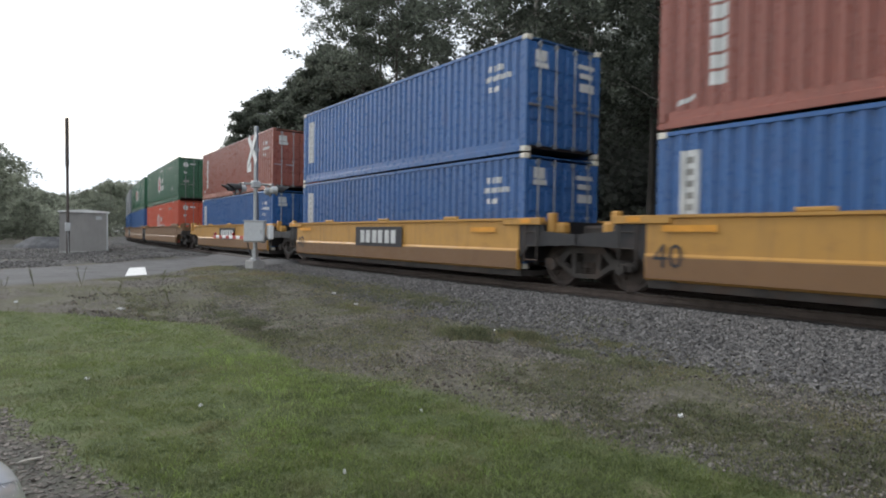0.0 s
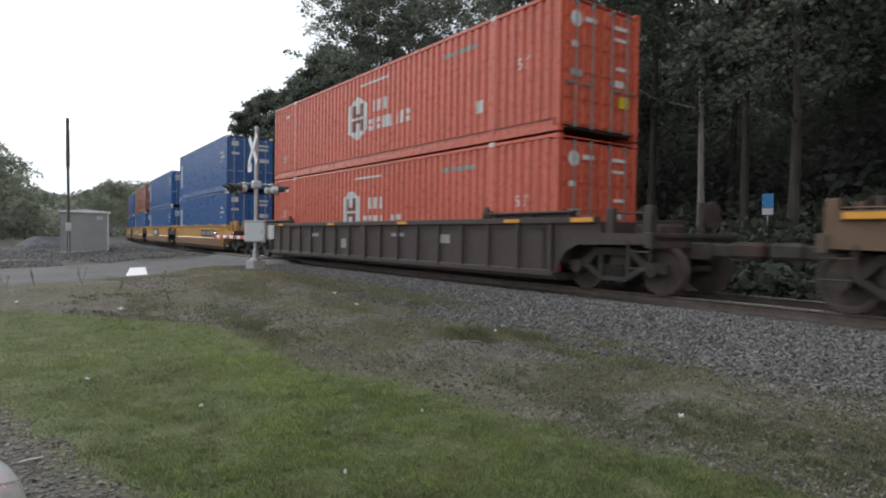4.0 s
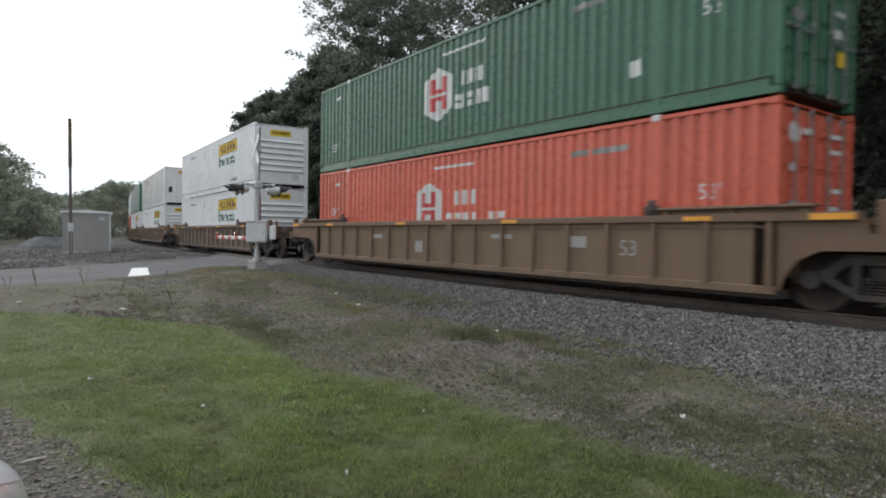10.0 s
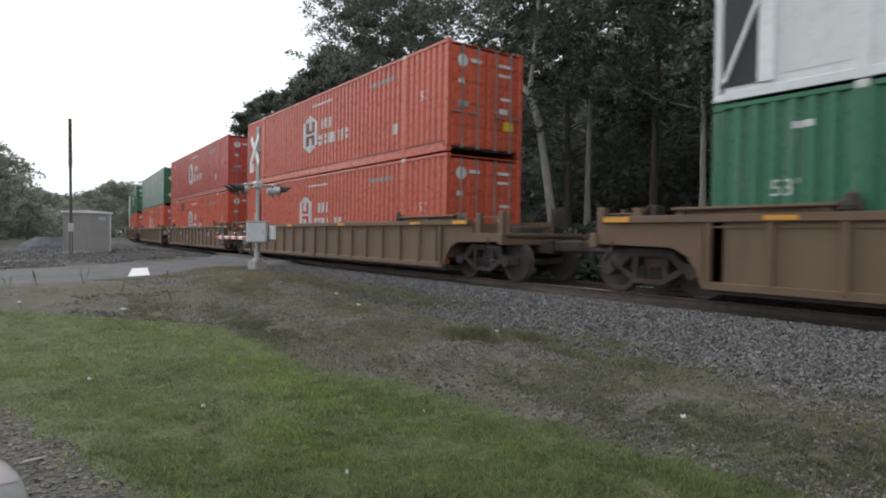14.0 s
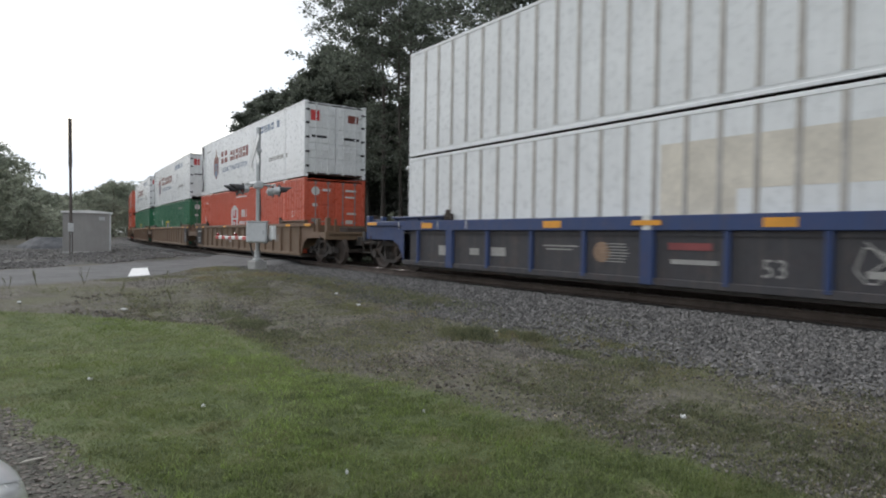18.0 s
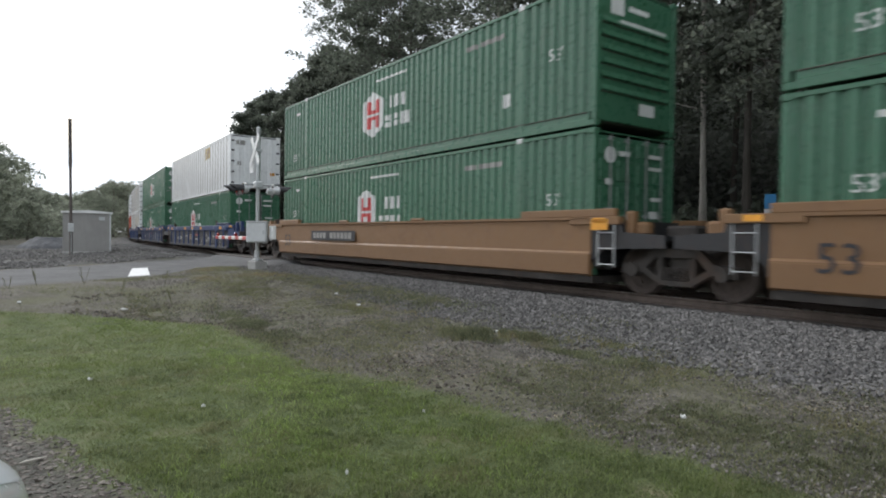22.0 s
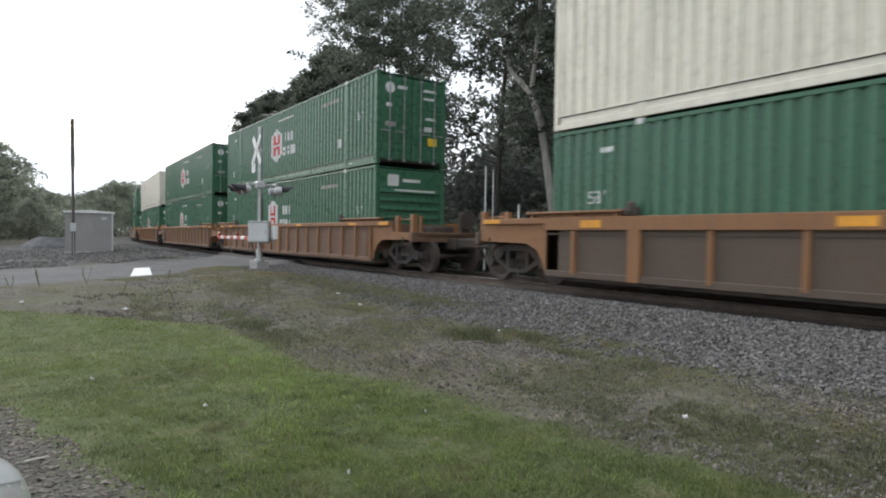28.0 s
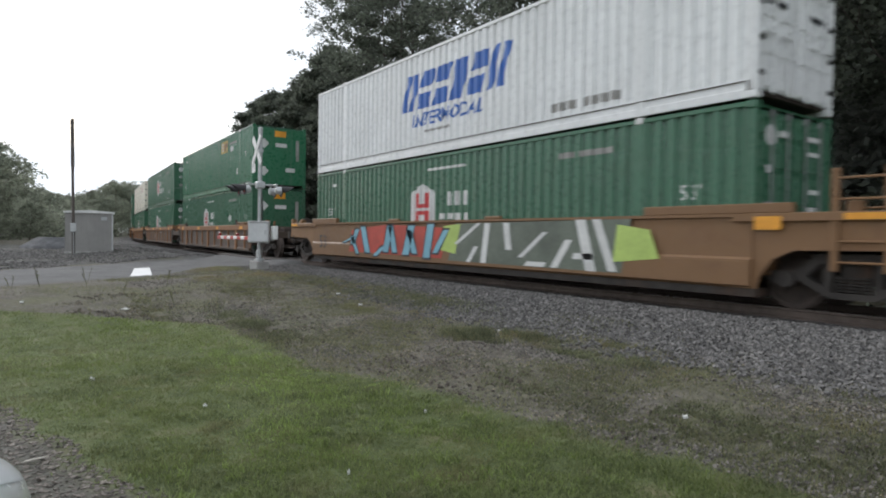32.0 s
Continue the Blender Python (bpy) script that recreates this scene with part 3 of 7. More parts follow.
    for w in widths:
        if w > 0:
            out.append(rect(x0, x0 + w, z, z + h))
        x0 += abs(w) + gap
    return out


def glyph_row(x, z, pattern, w, h, gap=0.06, stroke=0.24, slant=0.0):
    """A word as a row of plain blocks. b: solid, v: slit upright, h: slit level, i: bar, dot, space."""
    out = []
    s = stroke * w
    for k in pattern:
        if k == "b":
            out.append(rect(x + w * 0.06, x + w * 0.94, z, z + h))
        elif k == "v":
            out += [rect(x, x + w * 0.4, z, z + h), rect(x + w * 0.6, x + w, z, z + h)]
        elif k == "h":
            out += [rect(x, x + w, z, z + h * 0.42), rect(x, x + w, z + h * 0.58, z + h)]
        elif k == "i":
            out.append(rect(x, x + s, z, z + h))
        elif k == ".":
            out.append(rect(x, x + s, z, z + s))
        x += (s if k in "i." else w * 0.45 if k == " " else w) + gap
    if slant:
        out = [[(p + slant * (q - z), q) for p, q in r] for r in out]
    return out


def hexagon(cx, cz, w, h, cut=0.27):
    return [(cx, cz - h / 2), (cx + w / 2, cz - h / 2 + h * cut * 0.75), (cx + w / 2, cz + h / 2 - h * cut * 0.75), (cx, cz + h / 2), (cx - w / 2, cz + h / 2 - h * cut * 0.75), (cx - w / 2, cz - h / 2 + h * cut * 0.75)]


def marks_each(c, kind, key, polys, mat, name, label="", lift=0.004):
    """Each polygon as a part of its own."""
    for k, p in enumerate(polys):
        mark(c, kind, (key, k), [p], mat, name, label, lift)


def mark(c, kind, key, polys, mat, name="mark", label="", lift=0.004, text=None, at=(0, 0), slant=0.0):
    me = cached(("mark", kind.style, kind.len, key), lambda: drape(kind, polys() if callable(polys) else polys, lift, flat_text(*text) if text else None, at, slant))
    if me:
        part(name, me, mat, c, label)


def emblem_marks(c, kind, red, low, two_lines=True, shift=0.0):
    """White house-shaped emblem with bars, and a word of plain white blocks."""
    a = kind.len / 2
    cx = -a + (6.88 if low else 7.25) + shift
    cz = 1.52 if not low else 1.46
    key = (low, shift)
    mark(c, kind, ("hex", key), [hexagon(cx, cz, 1.26, 1.42)], "mark_white", "emblem", "white six-sided emblem")
    bars = [rect(cx - 0.36, cx - 0.14, cz - 0.42, cz - 0.05), rect(cx - 0.36, cx - 0.14, cz + 0.03, cz + 0.44), rect(cx + 0.14, cx + 0.36, cz - 0.42, cz - 0.05),
            rect(cx + 0.14, cx + 0.36, cz + 0.03, cz + 0.44), rect(cx - 0.14, cx + 0.14, cz - 0.16, cz - 0.05), rect(cx - 0.14, cx + 0.14, cz + 0.03, cz + 0.14)]
    marks_each(c, kind, ("hexbars", key), bars, red, "emblem_bar", "", 0.008)
    x = cx + 0.78
    marks_each(c, kind, ("word", key), glyph_row(x + (0.42 if two_lines else 0.28), cz + 0.06, "vvb", 0.23, 0.36, 0.08), "mark_white", "word_block", "plain white block")
    marks_each(c, kind, ("word2", key, two_lines), glyph_row(x, cz - 0.5, "hihvb. ivh." if two_lines else "hihvb", 0.24, 0.36, 0.07), "mark_white", "word_block", "plain white block")
    mark(c, kind, ("smallbar", key), [rect(cx + 0.2, cx + 1.95, kind.h - 0.41, kind.h - 0.345)], "mark_white", "slogan", "thin white bar")


def size_marks(c, kind, upper, mat="mark_white", lift=0.0):
    a = kind.len / 2
    for k, x in enumerate((-a + 1.15, a - 1.1)):
        mark(c, kind, ("53", k, upper, lift), [], mat, "size_number", "painted 53", text=("53'", 0.36), at=(x, (0.75, 1.6)[k] + lift if upper else 1.5))
    marks_each(c, kind, "bars", [rect(a - 4.15, a - 3.72, kind.h - 0.54, kind.h - 0.42), rect(a - 3.6, a - 2.75, kind.h - 0.54, kind.h - 0.42)], "mark_grey", "unit_number", "pale bar")
    marks_each(c, kind, "tag", [rect(-a + 1.25, -a + 1.55, kind.h - 0.52, kind.h - 0.42), rect(a - 2.75, a - 2.5, 0.75, 1.05)], mat, "tag")


def corner_frame(c, kind, mat, castings):
    """Corner posts, rails, roof, floor and castings."""
    a, w, h = kind.len / 2, kind.w / 2, kind.h
    pw = 0.11 if kind.len > 13 else 0.15
    key = (kind.style, kind.len, kind.h)
    post_m = cached(("cpost", *key), lambda: Shape().box(-pw / 2, pw / 2, -0.06, 0.06, 0.12, h - 0.12, 0.012).mesh("corner_post"))
    for sx_ in (-1, 1):
        for sy_ in (-1, 1):
            part("corner_post", post_m, mat, c, at=pose(sx_ * (a - pw / 2), sy_ * (w - 0.06), 0))
    cast_m = cached("casting", lambda: Shape().box(-0.09, 0.09, -0.08, 0.08, 0, 0.118, 0.012).box(-0.045, 0.045, -0.083, 0.083, 0.03, 0.085).mesh("corner_casting"))
    for sx_ in (-1, 1):
        for sy_ in (-1, 1):
            for z in (0.0, h - 0.118):
                part("corner_casting", cast_m, castings, c, at=pose(sx_ * (a - 0.088), sy_ * (w - 0.076), z))
    if kind.len > 13 and kind.style != "post":
        lp = cached(("lift_post", *key), lambda: Shape().box(-0.1, 0.1, -0.05, 0.05, 0.0, h - 0.01, 0.01).mesh("lift_post"))
        for sx_ in (-1, 1):
            for sy_ in (-1, 1):
                part("lift_post", lp, mat, c, at=pose(sx_ * (a - 2.15), sy_ * (w - 0.05), 0))
            part("lift_casting", cast_m, "mark_white", c, "white-painted lifting casting", at=pose(sx_ * (a - 2.15), -w + 0.072, h - 0.1))
    rail_top = cached(("toprail", *key), lambda: Shape().box(-a + 0.17, a - 0.17, -0.03, 0.03, h - 0.085, h - 0.006, 0.01).mesh("top_rail"))
    sill = 0.15 if kind.style == "post" else 0.30
    rail_low = cached(("lowrail", *key), lambda: Shape().box(-a + 0.17, a - 0.17, -0.022, 0.03, 0.02, sill, 0.012).box(-a + 0.17, a - 0.17, -0.038, 0.0, 0.005, sill / 2, 0.01).mesh("bottom_rail"))
    for sy_ in (-1, 1):
        part("top_rail", rail_top, mat, c, at=pose(0, sy_ * (w - 0.032), 0))
        part("bottom_rail", rail_low, mat, c, at=pose(0, sy_ * (w - 0.042), 0, 0, 0, 0 if sy_ < 0 else 180))

    def roof_shape():
        n = int(kind.len / 0.6)
        p = (kind.len - 0.12) / n
        prof = [(-a + 0.06, 0.0)]
        for k in range(n):
            x0 = -a + 0.06 + p * k
            prof += [(x0 + p * 0.1, 0.0), (x0 + p * 0.16, 0.018), (x0 + p * 0.84, 0.018), (x0 + p * 0.9, 0.0)]
        prof.append((a - 0.06, 0.0))
        m_ = len(prof)
        vs = [(x, y, h - 0.035 + d) for y in (-w + 0.07, w - 0.07) for x, d in prof] + [(x, y, h - 0.06) for y in (-w + 0.07, w - 0.07) for x, d in (prof[0], prof[-1])]
        fs = [(k, k + 1, m_ + k + 1, m_ + k) for k in range(m_ - 1)] + [(2 * m_, 2 * m_ + 1, 2 * m_ + 3, 2 * m_ + 2)]
        fs += [(0, 2 * m_, 2 * m_ + 2, m_), (m_ - 1, 2 * m_ - 1, 2 * m_ + 3, 2 * m_ + 1)]
        return Shape().add(vs, fs).mesh("roof")
    part("roof", cached(("roof", *key), roof_shape), mat, c)
    part("floor", cached(("floor", *key), lambda: Shape().box(-a + 0.1, a - 0.1, -w + 0.08, w - 0.08, 0.1, 0.16).mesh("floor")), "rust_iron", c)


def side_panels(c, kind, mat, post_mat=None):
    w, h, a = kind.w / 2, kind.h, kind.len / 2
    key = (kind.style, kind.len, kind.h)
    for k, b in enumerate(kind.bends):
        near = cached(("side", *key, k), lambda: sheet(b, 0.13 if kind.style == "post" else 0.28, h - 0.08, kind.face).mesh("side_panel"))
        part("side_panel", near, mat, c)
        part("side_panel", near, mat, c, at=pose(0, 0, 0, 0, 0, 180))
    if post_mat:
        n = round((kind.len - 0.3) / 0.61)
        hat = cached(("hat", h), lambda: Shape().prism([(-0.055, 0.0), (-0.03, -0.016), (0.03, -0.016), (0.055, 0.0)], 0.15, h - 0.08, "z").mesh("post"))
        for k in range(1, n):
            part("post", hat, post_mat, c, at=pose(-a + 0.15 + (kind.len - 0.3) * k / n, kind.face, 0))

        def far_posts():
            s = Shape()
            for k in range(1, n):
                x = -a + 0.15 + (kind.len - 0.3) * k / n
                s.box(x - 0.05, x + 0.05, -kind.face, -kind.face + 0.016, 0.19, h - 0.08)
            return s.mesh("far_post")
        part("far_side_post", cached(("farhat", *key), far_posts), post_mat, c)


def doors_end(c, kind, mat, rods="steel", placards="plain", hinge=None):
    """Two doors with recessed panels, lock rods, hinges and placards, on the rear end."""
    a, w, h = kind.len / 2, kind.w / 2, kind.h
    key = (kind.style, kind.len, kind.h)

    def leaf_shape():
        dw = w - 0.13
        rows = [(0.19, h - 0.2)] if placards == "few" else [(0.19, 0.62), (0.72, 1.2), (1.3, 1.78), (1.88, 2.3)] + ([(2.4, h - 0.2)] if h > 2.7 else [])
        colsy = [(0.06, dw * 0.48), (dw * 0.54, dw - 0.06)]
        b_ = 0.014
        ys_ = [(0.0, 0)] + [p for c0, c1 in colsy for p in ((c0, 0), (c0 + b_, 1), (c1 - b_, 1), (c1, 0))] + [(dw, 0)]
        zs_ = [(0.16, 0)] + [p for c0, c1 in rows for p in ((c0, 0), (c0 + b_, 1), (c1 - b_, 1), (c1, 0))] + [(h - 0.13, 0)]
        n = len(ys_)
        s = Shape()
        vs = [(0.02 * (u and v), y, z) for z, v in zs_ for y, u in ys_]
        fs = [(j * n + k, j * n + k + 1, (j + 1) * n + k + 1, (j + 1) * n + k) for j in range(len(zs_) - 1) for k in range(n - 1)]
        m_ = len(vs)
        vs += [(-0.05, 0, 0.16), (-0.05, dw, 0.16), (-0.05, dw, h - 0.13), (-0.05, 0, h - 0.13)]
        top = (len(zs_) - 1) * n
        fs += [(m_, m_ + 3, m_ + 2, m_ + 1), (m_, m_ + 1, *range(n - 1, -1, -1)), (m_ + 2, m_ + 3, *range(top, top + n)),
               (m_ + 3, m_, *range(0, top + 1, n)), (m_ + 1, m_ + 2, *range(top + n - 1, -1, -n))]
        return s.add(vs, fs).mesh("door")
    leaf_m = cached(("door", placards == "few", *key), leaf_shape)
    rod = cached(("rod", h), lambda: Shape().tube((0, 0, 0.1), (0, 0, h - 0.1), 0.019, n=6).box(-0.04, 0.02, -0.05, 0.05, 0.12, 0.2).box(-0.04, 0.02, -0.05, 0.05, h - 0.22, h - 0.14).box(-0.04, 0.025, -0.04, 0.04, 1.15, 1.22).box(0.0, 0.03, -0.02, 0.34, 1.02, 1.06).mesh("lock_rod"))
    hin = cached("hinge", lambda: Shape().box(-0.02, 0.03, -0.12, 0.04, -0.04, 0.04, 0.008).mesh("hinge"))
    for s_ in (-1, 1):
        m = pose(a - 0.03, 0.012 * s_, 0) @ Matrix.Diagonal((1, s_, 1, 1))
        d = part("door", leaf_m, mat, c, at=m)
        for y in (0.3, 0.82):
            part("lock_rod", rod, rods, d, "galvanised lock rod" if rods == "steel" else "", at=pose(0.05, y, 0))
        if hinge:
            for z in (0.4, 0.95, 1.5, 2.05, h - 0.35):
                part("hinge", hin, hinge, d, at=pose(0.01, w - 0.1, z))
    lab = []
    if placards == "plain":
        lab = [(-0.95, -0.6, h - 0.55, h - 0.3, "mark_white"), (0.45, 1.0, h - 0.5, h - 0.4, "mark_white"), (0.5, 0.95, h - 0.72, h - 0.6, "mark_white"), (0.5, 1.0, 1.55, 1.75, "mark_white"), (-0.95, -0.55, 1.9, 2.02, "mark_white")]
    elif placards == "emblem":
        part("emblem", cached("dooremblem", lambda: Shape().lathe([(0.17, 0.0), (0.17, 0.005)], 16, "x").mesh("emblem")), "mark_white", c, "round white emblem", at=pose(a - 0.006, -0.82, h - 0.5))
        lab = [(-0.55, -0.2, h - 0.5, h - 0.4, "mark_white"), (0.42, 0.9, h - 0.48, h - 0.40, "mark_white"), (0.42, 0.85, h - 0.73, h - 0.66, "mark_white"),
               (-0.95, -0.75, 1.8, 1.92, "mark_white"), (0.5, 0.9, 1.52, 1.6, "mark_white"), (-0.98, -0.6, 1.2, 1.34, "mark_grey"), (0.6, 0.95, 0.7, 0.95, "mark_yellow"), (0.45, 0.75, 1.15, 1.3, "mark_white")]
    elif placards == "rail":
        lab = [(-1.05, -0.7, h - 0.75, h - 0.35, "mark_red"), (0.5, 0.95, h - 0.7, h - 0.4, "mark_brown"), (-1.0, -0.4, 1.5, 1.6, "mark_black"), (0.3, 1.0, 1.5, 1.6, "mark_black")]
    elif placards == "few":
        lab = [(-1.0, -0.55, h - 0.55, h - 0.32, "mark_grey"), (0.75, 1.0, 0.85, 1.0, "mark_orange"), (-0.95, -0.75, 1.3, 1.5, "mark_grey")]
    for y0, y1, z0, z1, mt in lab:
        part("placard", cached(("plac", y0, y1, z0, z1), lambda: Shape().box(0, 0.004, y0, y1, z0, z1).mesh("placard")), mt, c, at=pose(a - 0.006, 0, 0))


def ribbed_end(c, kind, mat, logo=None, ribs=(0.75, 1.02, 1.29, 1.56, 1.83, 2.1)):
    """A closed end with level ribs."""
    a, w, h = kind.len / 2, kind.w / 2, kind.h
    key = (kind.style, kind.len, kind.h)
    part("end_wall", cached(("endw", *key), lambda: Shape().box(-0.05, 0.0, -w + 0.12, w - 0.12, 0.12, h - 0.1, 0.01).mesh("end_wall")), mat, c, at=pose(a - 0.035, 0, 0))
    rib = cached(("erib", w), lambda: Shape().prism([(0.0, -0.045), (0.055, -0.04), (0.06, -0.02), (0.0, 0.09)], -w + 0.17, w - 0.25, "y").mesh("end_rib"))
    for z in ribs:
        part("end_rib", rib, mat, c, at=pose(a - 0.037, 0, z))
        # a dark strip paints in the shade, with some dirt, below the rib
        part("rib_seam", cached(("eseam", w), lambda: Shape().box(-0.002, 0.006, -w + 0.17, w - 0.25, -0.066, -0.046).mesh("rib_seam")), "rust_iron", c, "dark strip painting in the shade and dirt under a rib", at=pose(a - 0.037, 0, z))
    spots = []
    if logo == "yellow":
        spots = [(-0.55, 0.45, h - 0.55, h - 0.27, "mark_yellow"), (-0.45, 0.35, h - 0.46, h - 0.36, "mark_black"), (0.55, 0.85, 0.3, 0.6, "mark_white")]
    elif logo == "emblem":
        spots = [(-0.85, -0.45, h - 0.62, h - 0.26, "mark_white"), (-0.3, 0.35, h - 0.48, h - 0.38, "mark_white"), (0.1, 0.6, 0.35, 0.6, "mark_white"), (-0.6, 0.9, 2.12, 2.18, "mark_white")]
    elif logo == "disc":
        spots = [(-0.2, 0.75, 1.55, 1.65, "mark_white")]
        disc = Shape().lathe([(0.26, 0.0), (0.26, 0.006)], 20, "x")
        part("emblem", disc, "mark_white", c, "round white emblem", at=pose(a - 0.03, -0.55, 1.9))
        part("emblem_middle", Shape().lathe([(0.17, 0.0), (0.17, 0.005)], 20, "x"), "mark_black", c, at=pose(a - 0.022, -0.55, 1.9))
    elif logo == "diamonds":
        for y, z in ((-0.75, h - 0.85), (-0.75, 0.75)):
            if z < h:
                part("placard", Shape().prism([(y, z - 0.24), (y + 0.24, z), (y, z + 0.24), (y - 0.24, z)], 0, 0.005, "x"), "mark_white", c, "white diamond placard", at=pose(a - 0.033, 0, 0))
        spots = [(-0.25, 0.3, h - 0.5, h - 0.22, "mark_orange"), (0.3, 0.75, 0.75, 0.95, "mark_white"), (0.8, 0.95, 1.3, 2.3, "mark_grey"), (-0.2, 0.35, h - 0.98, h - 0.8, "mark_white")]
    elif logo == "small red":
        spots = [(0.05, 0.5, h - 0.5, h - 0.36, "mark_red"), (-0.05, 0.12, 1.5, 1.62, "mark_red")]
    elif logo == "posts":
        spots = [(-0.3, 0.3, h - 0.5, h - 0.28, "mark_orange"), (-1.0, -0.75, 0.9, 1.35, "mark_black")]
        for y in (-0.8, -0.4, 0.0, 0.4, 0.8):
            part("end_post", cached(("epost", h), lambda: Shape().box(0, 0.03, -0.035, 0.035, 0.15, h - 0.6).mesh("end_post")), mat, c, at=pose(a - 0.035, y, 0))
    for y0, y1, z0, z1, mt in spots:
        part("placard", cached(("spot", y0, y1, z0, z1), lambda: Shape().box(0, 0.004, y0, y1, z0, z1).mesh("placard")), mt, c, at=pose(a - 0.0335 if z0 > 2.2 or z1 < 0.7 or logo == "diamonds" else a - 0.003, 0, 0))


def front_end(c, kind, mat):
    a, w, h = kind.len / 2, kind.w / 2, kind.h
    part("front_wall", cached(("frontw", kind.style, kind.len, h), lambda: Shape().box(0, 0.05, -w + 0.12, w - 0.12, 0.12, h - 0.1, 0.01).mesh("front_wall")), mat, c, at=pose(-a + 0.035, 0, 0))


COLOUR = dict(hub_crimson="faded crimson", hub_red="orange-red", hub_green="green", emp_green="green", blue="blue", brown="oxide brown", white="white", old_white="dirty white", grey="grey")


def container(spec, upper):
    """spec: style, paint, rear end, marks, length, height."""
    style, mat, rear, marks, length, h = spec
    kind = box_kind(style, length, h)
    a = length / 2
    feet = "40-foot" if length < 13 else "53-foot"
    look_word = {"corr": "corrugated steel", "post": "sheet-and-post", "reefer": "smooth-sided refrigerated"}[style]
    where = "stacked on another container" if upper else "sitting in a well car"
    c = thing("shipping_container", f"{COLOUR[mat]} {look_word} {feet} container {where}", "shipping container", group="containers of the train")
    castings = "old_white" if mat == "blue" and length < 13 else mat
    corner_frame(c, kind, mat, castings)
    side_panels(c, kind, mat, {"emp_green": "alu", "white": "post_grey", "old_white": "post_grey"}.get(mat) if style == "post" else None)
    if style == "corr" and length > 13:
        # thin dark strip in place of the shadow gap between panel and rail
        part("rail_seam", cached(("railseam", h), lambda: Shape().box(-a + 0.2, a - 0.2, -kind.w / 2 - 0.002, -kind.w / 2 + 0.02, 0.262, 0.278).mesh("rail_seam")), "rust_iron", c, "dark strip for the shadow gap above the bottom rail")
    front_end(c, kind, mat)
    end, _, extra = rear.partition(":")
    if end == "doors":
        doors_end(c, kind, mat, "steel" if extra == "plain" else "rod_grey" if extra == "emblem" else mat, extra or "plain", "black" if extra in ("rail", "few") else None)
    else:
        ribbed_end(c, kind, mat, extra or None, () if extra in ("posts", "diamonds", "small red") else (1.0, 1.35, 1.7) if extra == "disc" else (0.75, 1.02, 1.29, 1.56, 1.83, 2.1))
    for mk in marks.split():
        mk, _, moved = mk.partition("@")
        moved = float(moved or 0)
        if mk == "emblem_red":
            emblem_marks(c, kind, "mark_red", not upper, mat != "hub_green", moved)
        elif mk == "emblem_inc":
            emblem_marks(c, kind, "mark_red", not upper, True, moved)
        elif mk == "emblem_dark":
            emblem_marks(c, kind, "mark_brown", not upper, True, moved)
        elif mk == "size":
            size_marks(c, kind, upper, lift=0.85 if "lift_text" in marks else 0.0)
        elif mk == "banner":
            x0, x1, z0, z1 = -a + 9.6, -a + 13.15, h - 0.98, h - 0.38
            mark(c, kind, "banner", [rect(x0, x1, z0, z1)], "mark_yellow", "banner", "yellow banner")
            marks_each(c, kind, "banner_edge", [rect(x0, x1, z1 - 0.03, z1), rect(x0, x1, z0, z0 + 0.03), rect(x0 + 0.6, x1 - 0.6, z1 - 0.075, z1 - 0.06), rect(x0 + 0.6, x1 - 0.6, z0 + 0.06, z0 + 0.075)], "mark_letter_brown", "banner_edge", "", 0.008)
            marks_each(c, kind, "banner_word", glyph_row(x0 + 0.68, z0 + 0.13, "b.h. vvvb", 0.29, 0.34, 0.06, 0.27), "mark_letter_brown", "banner_block", "dark block on the banner", 0.008)
            marks_each(c, kind, "banner_motif", [[(x0 + 0.12 + 0.1 * k, z0 + 0.38 - 0.05 * k), (x0 + 0.55, z0 + 0.38 - 0.05 * k), (x0 + 0.55, z0 + 0.41 - 0.05 * k), (x0 + 0.12 + 0.1 * k, z0 + 0.41 - 0.05 * k)] for k in range(4)] + [[(x1 - 0.55, z0 + 0.38 - 0.07 * k), (x1 - 0.08, z0 + 0.2 - 0.03 * k), (x1 - 0.08, z0 + 0.23 - 0.03 * k), (x1 - 0.55, z0 + 0.42 - 0.07 * k)] for k in range(4)], "mark_faded_tan", "banner_motif", lift=0.008)
            mark(c, kind, "intermodal", [], "mark_green", "lettering", "dark green lettering", text=("Intermodal", 0.74, 0.016), at=((x0 + x1) / 2, z0 - 0.34))
            marks_each(c, kind, "toplift", blocks(a - 4.3, 0.42, (0.16,) * 3 + (-0.1,) + (0.16,) * 4, 0.17, 0.03) + blocks(-a + 2.6, h - 0.5, (0.13,) * 10, 0.12, 0.03), "mark_grey", "mark_block", "faded bar")
            mark(c, kind, "redtag", [rect(-a + 6.3, -a + 6.45, h - 0.75, h - 0.4)], "mark_red", "tag")
        elif mk == "lift_text":
            mark(c, kind, "lift_text", [], "mark_white", "lettering", "painted TOP LIFT ONLY", text=("TOP LIFT ONLY", 0.165), at=(a - 3.3, 0.42))
            mark(c, kind, "lift_text2", [], "mark_white", "lettering", "painted TOP LIFT ONLY", text=("TOP LIFT ONLY", 0.165), at=(-a + 3.1, 0.42))
        elif mk == "panel40":
            mark(c, kind, "panel40", [rect(-a + 0.45, -a + 0.8, h * 0.28, h * 0.86)], "mark_white", "marking_panel", "white upright panel")
            marks_each(c, kind, "panel40b", [rect(-a + 0.54, -a + 0.71, h * 0.28 + 0.08 + 0.2 * k, h * 0.28 + 0.19 + 0.2 * k) for k in range(7)], "mark_grey", "panel_bar", lift=0.008)
